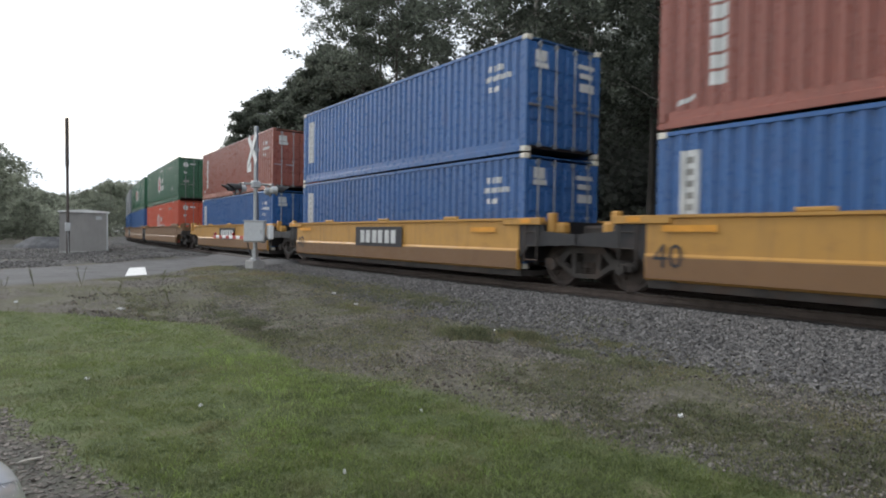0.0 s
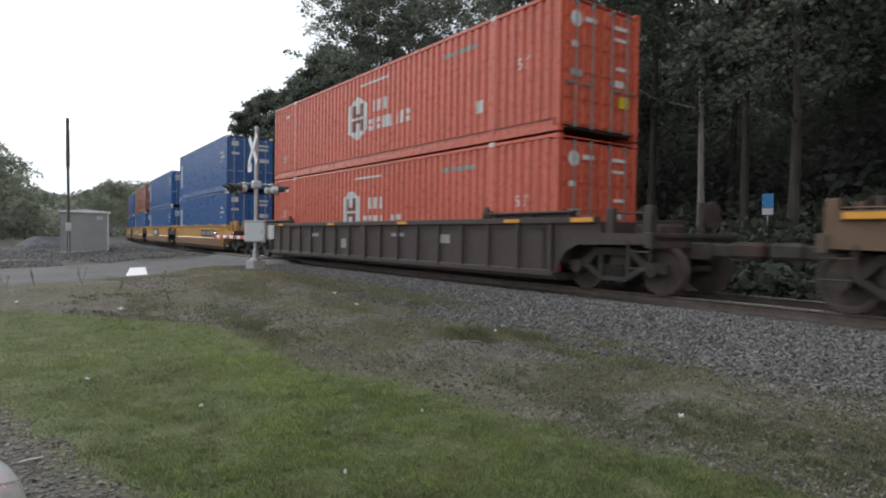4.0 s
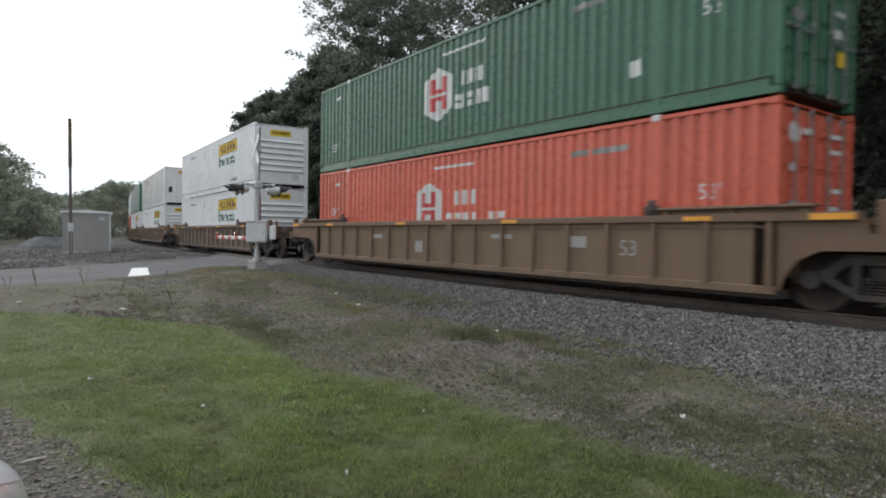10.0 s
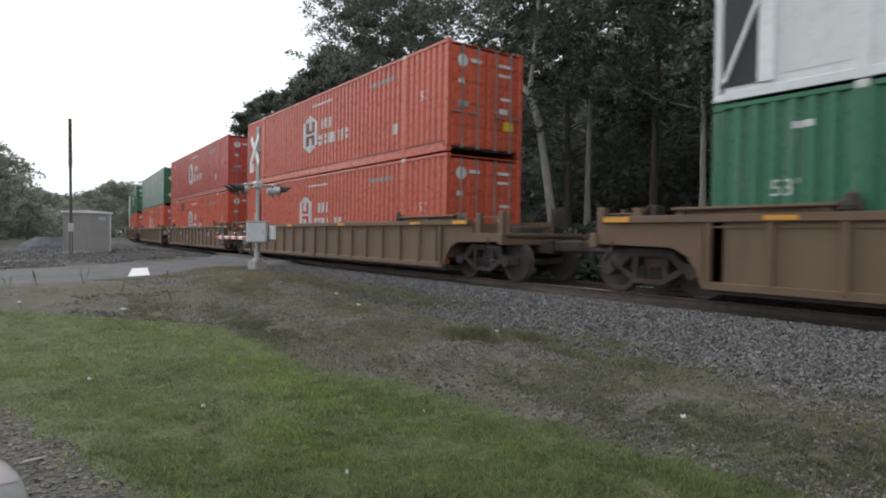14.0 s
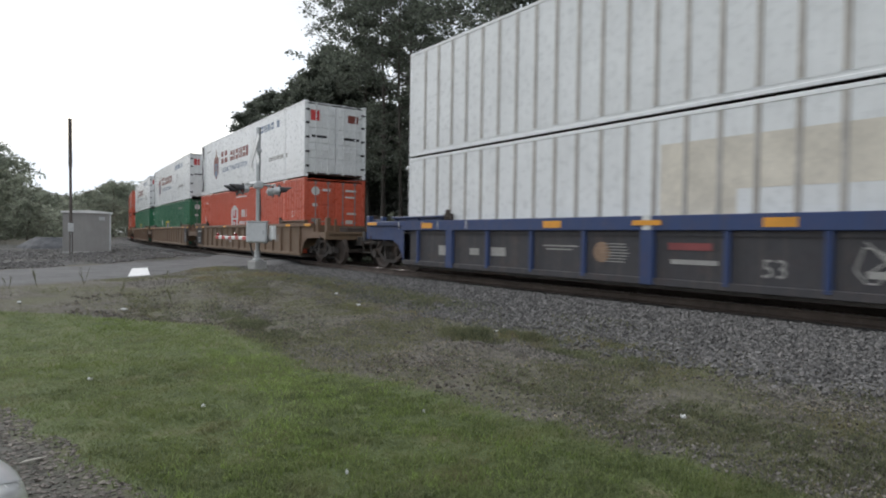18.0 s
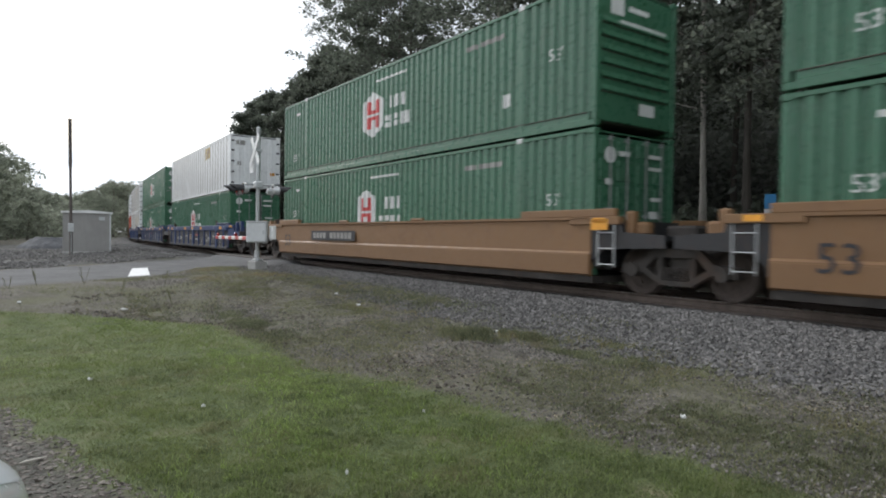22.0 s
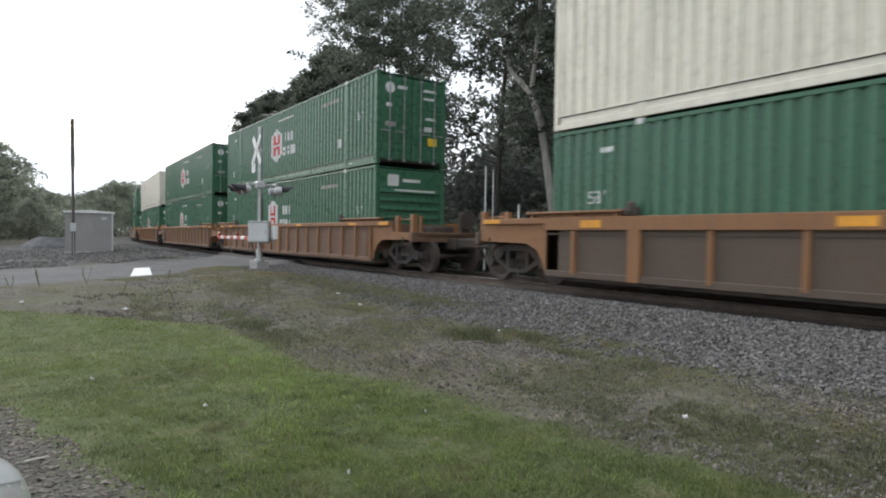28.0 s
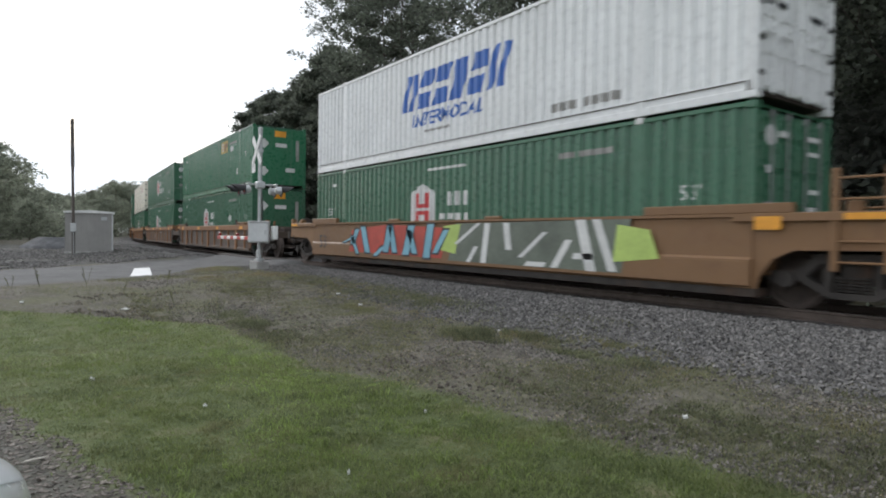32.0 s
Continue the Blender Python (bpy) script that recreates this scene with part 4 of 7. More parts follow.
            marks_each(c, kind, "num40", blocks(a - 1.35, h - 0.62, (0.14, 0.14, 0.14), 0.14, 0.04) + blocks(a - 1.45, h - 0.84, (0.1,) * 7, 0.12, 0.03) + blocks(a - 1.3, h - 1.1, (0.1, 0.1, 0.1), 0.12, 0.03), "mark_white", "number_block")
        elif mk == "column40":
            marks_each(c, kind, "column40", [rect(-a + 0.95, -a + 1.25, h - 0.62 - 0.27 * k, h - 0.4 - 0.27 * k) for k in range(6)], "mark_white", "word_block", "plain white block")
            mark(c, kind, "tick40", [[(-a + 0.35, 0.36), (-a + 0.7, 0.46), (-a + 0.7, 0.54), (-a + 0.4, 0.46)]], "mark_white", "tag")
            marks_each(c, kind, "num40", blocks(a - 1.35, h - 0.62, (0.14, 0.14, 0.14), 0.14, 0.04) + blocks(a - 1.45, h - 0.84, (0.1,) * 7, 0.12, 0.03) + blocks(a - 1.3, h - 1.1, (0.1, 0.1, 0.1), 0.12, 0.03), "mark_white", "number_block")
        elif mk in ("patch", "patch_low", "patch_left"):
            x = {"patch": a - 5.8, "patch_low": -a + 6.6, "patch_left": -a + 3.3}[mk]
            z0 = 0.95 if mk == "patch_low" else h - 0.85
            vivid = mk == "patch_low"
            mark(c, kind, mk, [rect(x, x + 1.35, z0, z0 + 0.62)], "mark_yellow" if vivid else "mark_old_yellow", "logo_panel", "yellow panel" if vivid else "faded yellow panel")
            mark(c, kind, mk + "b", [rect(x + 0.15, x + 0.24, z0 + 0.1, z0 + 0.52)] + [rect(x + 0.24, x + 0.5, z0 + 0.1 + 0.17 * k, z0 + 0.18 + 0.17 * k) for k in range(3)], "mark_black" if vivid else "mark_tan", "logo_bar", lift=0.008)
            mark(c, kind, mk + "c", [rect(x + 0.58, x + 0.86, z0 + 0.1, z0 + 0.46), rect(x + 0.92, x + 1.02, z0 + 0.06, z0 + 0.5), rect(x + 1.02, x + 1.22, z0 + 0.26, z0 + 0.5)], "mark_blue" if vivid else "mark_faded_tan", "logo_block", lift=0.008)
        elif mk == "diamond":
            mark(c, kind, "diamond", [[(-a + 4.75, 1.2), (-a + 5.03, 1.48), (-a + 4.75, 1.76), (-a + 4.47, 1.48)]], "mark_white", "placard", "white diamond placard")
        elif mk in ("diamond_mid", "diamond_back", "diamond_low"):
            x, z = {"diamond_mid": (0.0, h - 0.72), "diamond_back": (4.35, h - 0.75), "diamond_low": (4.1, 1.5)}[mk]
            mark(c, kind, mk, [[(x, z - 0.26), (x + 0.26, z), (x, z + 0.26), (x - 0.26, z)]], "mark_white", "placard", "white diamond placard")
        elif mk == "crest":
            x = -a + 3.3
            mark(c, kind, "crest", [[(x - 0.45, 1.05), (x, 0.72), (x + 0.45, 1.05), (x + 0.5, 1.75), (x + 0.3, 2.0), (x, 1.85), (x - 0.3, 2.0), (x - 0.5, 1.75)]], "mark_brown", "crest", "maroon and blue crest")
            mark(c, kind, "crest2", [[(x - 0.27, 0.98), (x, 0.82), (x + 0.27, 0.98), (x + 0.29, 1.6), (x - 0.29, 1.6)]], "mark_ash_blue", "crest_shield", lift=0.008)
            marks_each(c, kind, "crest3", [rect(x - 0.14, x + 0.14, 1.86, 2.12), rect(x - 0.2, x + 0.2, 1.2, 1.27), rect(x - 0.2, x + 0.2, 1.38, 1.45), [(x - 0.16, 2.15), (x + 0.16, 2.15), (x, 2.4)]], "mark_faded_tan", "crest_piece", lift=0.012)
            marks_each(c, kind, "crestword", glyph_row(x + 1.0, 1.5, "h.h. ", 0.46, 0.62, 0.06, 0.26) + glyph_row(x + 2.75, 1.5, "hvhivhb", 0.41, 0.5, 0.08, 0.26), "mark_brown", "word_block", "plain maroon block")
            mark(c, kind, "crestline", [], "mark_ash_blue", "lettering", "small dark lettering", text=("GLOBAL TRANSPORTATION", 0.34, 0.006), at=(x + 3.45, 1.13))
            marks_each(c, kind, "crestnum", blocks(-a + 1.3, 2.35, (0.1,) * 6, 0.08, 0.03) + glyph_row(a - 4.1, 0.9, "bbbbbbbbbb", 0.19, 0.17, 0.04, 0.3), "mark_grey", "mark_block")
            marks_each(c, kind, "crestblue", glyph_row(a - 5.7, 2.25, "bhvbh b", 0.38, 0.3, 0.08, 0.26), "mark_ash_blue", "word_block", "plain ash-blue block")
        elif mk == "slant_word":
            x = -a + 5.75
            marks_each(c, kind, "slant", glyph_row(x, 1.3, "vhhbhv", 0.62, 1.0, 0.14, 0.32, 0.3), "mark_blue", "word_block", "slanted blue block")
            mark(c, kind, "inter2", [], "mark_blue", "lettering", "blue lettering", text=("INTERMODAL", 0.5, 0.008), at=(x + 2.15, 0.98), slant=0.15)
            marks_each(c, kind, "slantnum", blocks(x + 1.2, 0.62, (0.12,) * 8, 0.07, 0.03) + blocks(a - 4.4, 0.42, (0.2,) * 3 + (-0.1,) + (0.2,) * 4, 0.18, 0.04), "mark_grey", "mark_block")
        elif mk in ("small_red", "small_red_back"):
            xr = -a + 3.3 if mk == "small_red" else a - 4.25
            mark(c, kind, mk, [hexagon(xr, h - 0.75, 0.5, 0.6)], "mark_white", "emblem")
            marks_each(c, kind, mk + "2", blocks(xr + 0.35, h - 0.72, (0.2, 0.2, 0.2), 0.2, 0.04) + blocks(xr + 0.3, h - 0.98, (0.2, 0.2, 0.2, 0.2), 0.2, 0.03), "mark_faded_red", "word_block", "small red blocks")
        elif mk == "tan_band":
            mark(c, kind, "tan_band", [rect(-a + 8.2, -a + 14.6, h * 0.53, h * 0.82), rect(-a + 8.2, -a + 9.6, 0.5, h * 0.53)], "mark_tan", "faded_band", "faded tan band", lift=0.003)
        elif mk == "patch_grey":
            mark(c, kind, "patch_grey", [rect(-a + 3.9, -a + 4.9, h - 0.75, h - 0.2)], "mark_brown", "patch", "dull repair patch")
        elif mk == "frame_nose":
            y = -kind.w / 2 - 0.004
            # no real opening: a black sheet stands in for the bay's dark inside
            s = Shape().box(-a + 0.15, -a + 0.95, y, y + 0.02, 0.22, h - 0.1)
            part("nose_opening", s, "black", c, "black sheet standing in for the dark inside of the open nose bay")
            bars = Shape().tube((-a + 0.2, y - 0.012, 0.3), (-a + 0.7, y - 0.012, 1.45), 0.03, n=6).tube((-a + 0.2, y - 0.012, 2.6), (-a + 0.7, y - 0.012, 1.45), 0.03, n=6)
            bars.box(-a + 0.72, -a + 0.97, y - 0.015, y + 0.02, 0.2, h - 0.08, 0.01)
            part("nose_brace", bars, "white", c)
    return c


# ---- the train: well cars ----
WHEEL_R = 0.46


def truck(c, x, mat="iron"):
    """A two-axle truck: bolster, cast side frames with springs, and two wheelsets that turn."""
    bol = cached("bolster", lambda: Shape().box(-0.22, 0.22, -0.95, 0.95, 0.42, 0.74, 0.03).box(-0.35, 0.35, -0.35, 0.35, 0.74, 0.84, 0.03).mesh("truck_bolster"))
    t = part("truck", bol, mat, c, "dark cast-steel truck", at=pose(x, 0, 0))

    def frame_shape():
        s = Shape()
        out = [(-1.13, 0.40), (-1.13, 0.58), (-0.72, 0.62), (-0.45, 0.86), (0.45, 0.86), (0.72, 0.62), (1.13, 0.58), (1.13, 0.40), (0.8, 0.42), (0.62, 0.5), (0.40, 0.72), (-0.40, 0.72), (-0.62, 0.5), (-0.8, 0.42)]
        k = len(out)
        s.add([(a_, -0.08, b_) for a_, b_ in out] + [(a_, 0.08, b_) for a_, b_ in out],
              [(i, (i + 1) % k, k + (i + 1) % k, k + i) for i in range(k)] + [(0, 1, 2, 13), (2, 3, 12, 13), (3, 11, 12), (3, 4, 10, 11), (4, 9, 10), (4, 5, 8, 9), (5, 6, 7, 8)]
              + [tuple(k + i for i in f) for f in ((0, 1, 2, 13), (2, 3, 12, 13), (3, 11, 12), (3, 4, 10, 11), (4, 9, 10), (4, 5, 8, 9), (5, 6, 7, 8))])
        s.prism([(-0.72, 0.46), (-0.30, 0.22), (0.30, 0.22), (0.72, 0.46), (0.6, 0.52), (0.26, 0.31), (-0.26, 0.31), (-0.6, 0.52)], -0.075, 0.075, "y")
        s.box(-0.38, -0.26, -0.07, 0.07, 0.28, 0.76, 0.01).box(0.26, 0.38, -0.07, 0.07, 0.28, 0.76, 0.01)
        for xx in (-0.16, 0.0, 0.16):
            for kz in range(5):
                s.tube((xx, -0.02, 0.33 + kz * 0.045), (xx, -0.02, 0.355 + kz * 0.045), 0.07, n=8)
        s.tube((-0.88, -0.14, 0.47), (-0.88, 0.1, 0.47), 0.13, n=12).tube((0.88, -0.14, 0.47), (0.88, 0.1, 0.47), 0.13, n=12)
        return s.mesh("side_frame")
    fr = cached("side_frame", frame_shape)
    part("side_frame", fr, mat, t, at=pose(0, -1.02, 0))
    part("side_frame", fr, mat, t, at=pose(0, 1.02, 0, 0, 0, 180))

    def wheelset():
        s = Shape()
        for sg in (-1, 1):
            y = sg * 0.755
            s.lathe([(0.09, y + sg * 0.08), (WHEEL_R - 0.11, y + sg * 0.03), (WHEEL_R - 0.06, y + sg * 0.065), (WHEEL_R, y + sg * 0.065), (WHEEL_R, y - sg * 0.04), (WHEEL_R + 0.025, y - sg * 0.05), (WHEEL_R + 0.025, y - sg * 0.075), (0.1, y - sg * 0.06)], 24, "y")
        s.tube((0, -1.0, 0), (0, 1.0, 0), 0.075, n=10)
        for k in range(3):
            an = 2 * math.pi * k / 3
            s.box(0.14, 0.26, -0.83, -0.80, -0.02, 0.02, 0, Matrix.Rotation(an, 4, "Y"))
        return s.mesh("wheelset", True)
    ws = cached("wheelset", wheelset)
    return [part("wheelset", ws, "rust_iron", t, "steel wheels on an axle", at=pose(dx, 0, WHEEL_R)) for dx in (-0.89, 0.89)]


def car_end(c, kind, sgn, own, mats, spin):
    """One end of a car unit. own: the end of a whole car, with its own truck and coupler; else half of a joint between two units."""
    body, web, top = mats
    a = kind["half"] + 0.05
    X = lambda v: sgn * v

    if own:
        # side plates that arch over the truck
        e = kind["ends"][0 if sgn < 0 else 1]
        arch = [(a - 0.35, 1.17), (a + 0.3, 1.17), (a + 0.45, 1.0), (a + 2.3, 0.95), (a + 2.3, 1.12), (a + e + 0.1, 1.14), (a + e, 1.44), (a - 0.35, 1.44)] if kind["open"] else [(a - 0.35, 0.30), (a + 0.05, 0.30), (a + 0.12, 0.52), (a + 0.3, 0.76), (a + 0.6, 0.9), (a + 2.3, 0.93), (a + 2.3, 1.12), (a + e + 0.1, 1.14), (a + e, 1.44), (a - 0.35, 1.44)]
        for y in (-1.40, 1.36):
            part("end_plate", cached(("arch", kind["half"], sgn, y, e), lambda: Shape().prism([(X(p), q) for p, q in arch], y, y + 0.04).mesh("end_plate")), body, c)
        for y in (-1.47, 1.3):
            part("end_sill", cached(("esill", kind["half"], sgn, y, e), lambda: Shape().box(X(a - 0.3), X(a + e), y, y + 0.17, 1.32, 1.45, 0.012).mesh("end_sill")), top, c)
        part("end_platform", cached(("eplat", kind["half"], sgn), lambda: Shape().box(X(a + 0.0), X(a + 2.35), -1.3, 1.3, 0.98, 1.08, 0.012).box(X(a + 2.2), X(a + 2.35), -1.45, 1.45, 0.86, 1.14, 0.015).mesh("end_platform")), web if web != body else "iron", c)
        part("bulkhead", cached(("bulk", kind["half"], sgn), lambda: Shape().box(X(a + 0.02), X(a + 0.1), -1.34, 1.34, 0.5, 1.4, 0.012).mesh("bulkhead")), web, c)
        part("draft_sill", cached(("draft", kind["half"], sgn), lambda: Shape().box(X(a), X(a + 2.7), -0.22, 0.22, 0.66, 0.98, 0.02).box(X(a + 2.5), X(a + 3.18), -0.12, 0.12, 0.72, 0.96, 0.03).box(X(a + 3.05), X(a + 3.62), -0.2, 0.16, 0.70, 1.0, 0.06).mesh("draft_sill")), "iron", c, "rusty coupler and draft sill")
        st = cached(("stand", kind["half"], sgn), lambda: Shape().box(X(a + 1.26), X(a + 1.44), -1.36, -1.22, 1.05, 1.6, 0.015).box(X(a + 2.1), X(a + 2.27), -1.36, -1.2, 1.05, 1.63, 0.015).box(X(a + 1.95), X(a + 2.03), -0.95, -0.87, 1.05, 1.6, 0.01).tube((X(a + 1.34), -1.26, 1.5), (X(a + 2.3), -1.26, 1.5), 0.017, n=6).tube((X(a + 2.3), -1.26, 1.5), (X(a + 2.3), -1.26, 1.1), 0.017, n=6).mesh("hand_rail"))
        part("hand_rail", st, top, c)
        part("brake_stand", cached(("brake", kind["half"], sgn), lambda: Shape().box(X(a + 2.12), X(a + 2.26), 0.3, 0.62, 1.05, 1.75, 0.02).lathe([(0.26, -0.02), (0.28, 0.0), (0.26, 0.02)], 14, "x", pose(X(a + 2.34), 0.46, 1.5)).box(X(a + 1.2), X(a + 1.8), -0.4, 0.4, 1.08, 1.32, 0.04).mesh("brake_stand")), "rust_iron", c)
        ld = Shape()
        for z in (0.5, 0.8):
            ld.tube((X(a + 2.3), -1.43, z), (X(a + 1.85), -1.43, z), 0.014, n=6)
        ld.tube((X(a + 2.3), -1.43, 0.5), (X(a + 2.3), -1.43, 1.0), 0.016, n=6).tube((X(a + 1.85), -1.43, 0.5), (X(a + 1.85), -1.43, 1.0), 0.016, n=6)
        part("step", cached(("step", kind["half"], sgn), lambda: ld.mesh("step")), "iron", c)
        part("reflector", cached(("erefl", kind["half"], sgn, e), lambda: Shape().box(X(a + e - 0.62), X(a + e - 0.05), -1.476, -1.47, 1.34, 1.43).mesh("reflector")), "mark_orange", c, "orange reflective strip")
        spin += truck(c, X(a + 1.25))
    else:
        dark = kind["dark"]
        half = a + kind["joint"]
        p = [(a - 0.6, 0.30), (a - 0.1, 0.30), (a - 0.02, 0.55), (a + 0.3, 0.84), (half, 0.88), (half, 1.1), (a + 0.75, 1.16), (a + 0.68, 1.44), (a - 0.6, 1.44)]
        for y in (-1.40, 1.36):
            part("end_plate", cached(("jarch", kind["half"], sgn, y, half), lambda: Shape().prism([(X(u), q) for u, q in p], y, y + 0.04).mesh("end_plate")), dark, c)
        for y in (-1.47, 1.3):
            part("end_sill", cached(("jsill", kind["half"], sgn, y), lambda: Shape().box(X(a - 0.5), X(a + 0.7), y, y + 0.17, 1.30, 1.45, 0.012).mesh("end_sill")), top, c)
        part("end_platform", cached(("jplat", kind["half"], sgn, half), lambda: Shape().box(X(a), X(half - 0.1), -1.34, 1.34, 1.0, 1.1, 0.012).box(X(a + 0.02), X(a + 0.1), -1.34, 1.34, 0.5, 1.4).mesh("end_platform")), dark, c)
        part("centre_sill", cached(("jcs", kind["half"], sgn, half), lambda: Shape().box(X(a), X(half - 0.02), -0.3, 0.3, 0.72, 1.0, 0.03).box(X(half - 0.65), X(half - 0.02), -0.45, 0.45, 1.05, 1.3, 0.05).mesh("centre_sill")), "iron", c)
        lad = cached(("lad", kind["half"], sgn), lambda: Shape().tube((X(a + 0.2), -1.44, 0.5), (X(a + 0.2), -1.44, 1.3), 0.016, n=6).tube((X(a + 0.58), -1.44, 0.5), (X(a + 0.58), -1.44, 1.3), 0.016, n=6)
                     .tube((X(a + 0.2), -1.44, 0.55), (X(a + 0.58), -1.44, 0.55), 0.013, n=6).tube((X(a + 0.2), -1.44, 0.85), (X(a + 0.58), -1.44, 0.85), 0.013, n=6).tube((X(a + 0.2), -1.44, 1.15), (X(a + 0.58), -1.44, 1.15), 0.013, n=6).mesh("ladder"))
        part("ladder", lad, "steel" if dark == "black" and body == "tan_car" else "iron", c, "small grab-iron ladder")
        part("hose_bracket", cached(("jbr", kind["half"], sgn), lambda: Shape().box(X(a + 0.72), X(a + 0.9), -1.3, -1.12, 1.1, 1.55, 0.03).box(X(a + 0.9), X(a + 1.15), -1.25, -1.0, 1.1, 1.35, 0.05).mesh("hose_bracket")), body, c)
        part("reflector", cached(("jrefl", kind["half"], sgn), lambda: Shape().box(X(a + 0.1), X(a + 0.4), -1.476, -1.47, 1.33, 1.43).mesh("reflector")), "mark_orange", c, "orange reflective strip")
        if sgn > 0:
            spin += truck(c, half)


def well_car(style, length, front_own, rear_own, look_label, number=None, spray=False, writing=()):
    """One unit of a well car. Returns the thing and its wheelsets."""
    body, web, top, dark = {
        "yellow": ("yellow_car", "yellow_car", "yellow_car", "black"), "tan": ("tan_car", "tan_car", "tan_car", "black"), "brown": ("brown_car", "dusty_web", "brown_car", "brown_car"),
        "dark": ("dark_car", "dark_car", "dark_car", "dark_car"), "orange": ("orange_car", "orange_web", "orange_car", "orange_car"), "sill": ("orange_car", "dusty_web", "orange_car", "dusty_web"),
        "ochre": ("brown_car", "ochre_web", "brown_car", "brown_car"), "blue": ("blue_car", "slate_web", "blue_car", "slate_web")}[style]
    smooth_side = style in ("yellow", "tan")
    half = length / 2
    kind = dict(half=half, joint=1.62 if length < 13 else 1.64, dark=dark, open=style in ("sill", "blue"), ends=(2.0, 1.9) if style == "tan" else (1.0, 1.0) if style == "yellow" else (2.05, 1.1))
    c = thing("well_car", look_label, "well car", group="well cars of the train")
    spin = []
    a = half + 0.05
    chord_h = 0.26 if style in ("sill", "blue") else 0.13
    if smooth_side:
        # one pressed side with a crease along it
        pr = [(-1.38, 0.30), (-1.44, 0.34), (-1.46, 0.74), (-1.42, 0.78), (-1.42, 1.38), (-1.47, 1.40), (-1.47, 1.45), (-1.36, 1.45), (-1.36, 0.30)]
        side = cached(("sside", length), lambda: Shape().prism(pr, -a, a, "x").mesh("side_sill"))
        part("side_sill", side, body, c)
        part("side_sill", side, body, c, at=pose(0, 0, 0, 0, 0, 180))
        part("lower_panel", cached(("slow", length), lambda: Shape().box(-a + 0.02, a - 0.02, -1.464, -1.45, 0.34, 0.72, 0.006).mesh("lower_panel")), "tan_car", c, "dustier lower strip")
        if style == "tan":
            for k, (x0, x1) in enumerate(((-a, -a + 1.95), (a - 1.95, a + 0.6))):
                part("guide_lip", cached(("slipb", length, k), lambda: Shape().box(x0, x1, -1.46, -1.34, 1.45, 1.60, 0.012).mesh("guide_lip")), body, c)
        for k in range(3 if style == "yellow" else 2):
            x = (-half * 0.55, 0.3, half * 0.6)[k] if style == "yellow" else (-half * 0.3, half * 0.25)[k]
            part("guide_block", cached("guideblock", lambda: Shape().box(-0.28, 0.28, -1.47, -1.38, 1.45, 1.52, 0.015).mesh("guide_block")), body, c, at=pose(x, 0, 0))
    else:
        chord = cached(("chord", length, chord_h), lambda: Shape().box(-a, a, -1.475, -1.33, 1.45 - chord_h, 1.45, 0.012).mesh("top_chord"))
        low = cached(("low", length), lambda: Shape().box(-a, a, -1.45, -1.33, 0.23, 0.36, 0.012).mesh("bottom_chord"))
        webm = cached(("web", length), lambda: Shape().box(-a, a, -1.40, -1.37, 0.36, 1.33).mesh("side_plate"))
        lipm = cached(("weblip", length, chord_h), lambda: Shape().box(-a, a, -1.425, -1.40, 1.36 - chord_h, 1.39 - chord_h).mesh("web_strip"))
        for m in (None, pose(0, 0, 0, 0, 0, 180)):
            part("top_chord", chord, top, c, at=m)
            part("bottom_chord", low, web, c, at=m)
            part("side_plate", webm, web, c, at=m)
        part("web_strip", lipm, web, c)
        step = 1.02 if style in ("brown", "ochre", "orange", "dark") else 1.5
        n = round(2 * a / step)
        n = 10 if style in ("sill", "blue") else n + n % 2
        rib = cached(("rib", chord_h), lambda: Shape().prism([(-0.055, -1.40), (-0.042, -1.462), (0.042, -1.462), (0.055, -1.40)], 0.30, 1.45 - chord_h, "z").mesh("rib"))
        wide = cached(("wrib", chord_h), lambda: Shape().prism([(-0.15, -1.40), (-0.13, -1.478), (0.13, -1.478), (0.15, -1.40)], 0.24, 1.47 - chord_h, "z").mesh("wide_rib"))
        for k in range(n + 1):
            x = -a + 0.1 + (2 * a - 0.2) * k / n
            if style in ("sill", "blue"):
                x = 1.47 * (k - 5)
                big = k in (1, 5, 9)
            else:
                big = k in (n // 2,)
            part("wide_rib" if big else "rib", wide if big else rib, body if style in ("brown", "ochre", "orange", "sill", "dark", "blue") or big else web, c, at=pose(x, 0, 0))
        part("far_rib", cached(("farrib", length, chord_h, n), lambda: far_ribs(a, n, chord_h)), web, c)
        for k, (x0, x1) in enumerate(((-a - 0.55, -a + 2.0), (a - 2.0, a + 0.55))):
            part("guide_lip", cached(("rlipb", length, k), lambda: Shape().box(x0, x1, -1.50, -1.33, 1.525, 1.575, 0.012).box(x0 + 0.1, x0 + 0.2, -1.45, -1.33, 1.45, 1.525).box((x0 + x1) / 2, (x0 + x1) / 2 + 0.1, -1.45, -1.33, 1.45, 1.525).box(x1 - 0.2, x1 - 0.1, -1.45, -1.33, 1.45, 1.525).box(x0 + 0.05, x1 - 0.05, -1.4, -1.34, 1.45, 1.525).mesh("guide_lip")), body, c)
        for x in (-half + 2.1, half - 2.1):
            part("lock_bracket", cached("lockbr", lambda: Shape().box(-0.16, 0.16, -1.47, -1.36, 1.45, 1.62, 0.03).box(-0.06, 0.1, -1.5, -1.42, 1.5, 1.72, 0.03).mesh("lock_bracket")), "rust_iron", c, at=pose(x, 0, 0))
        for k in range(4):
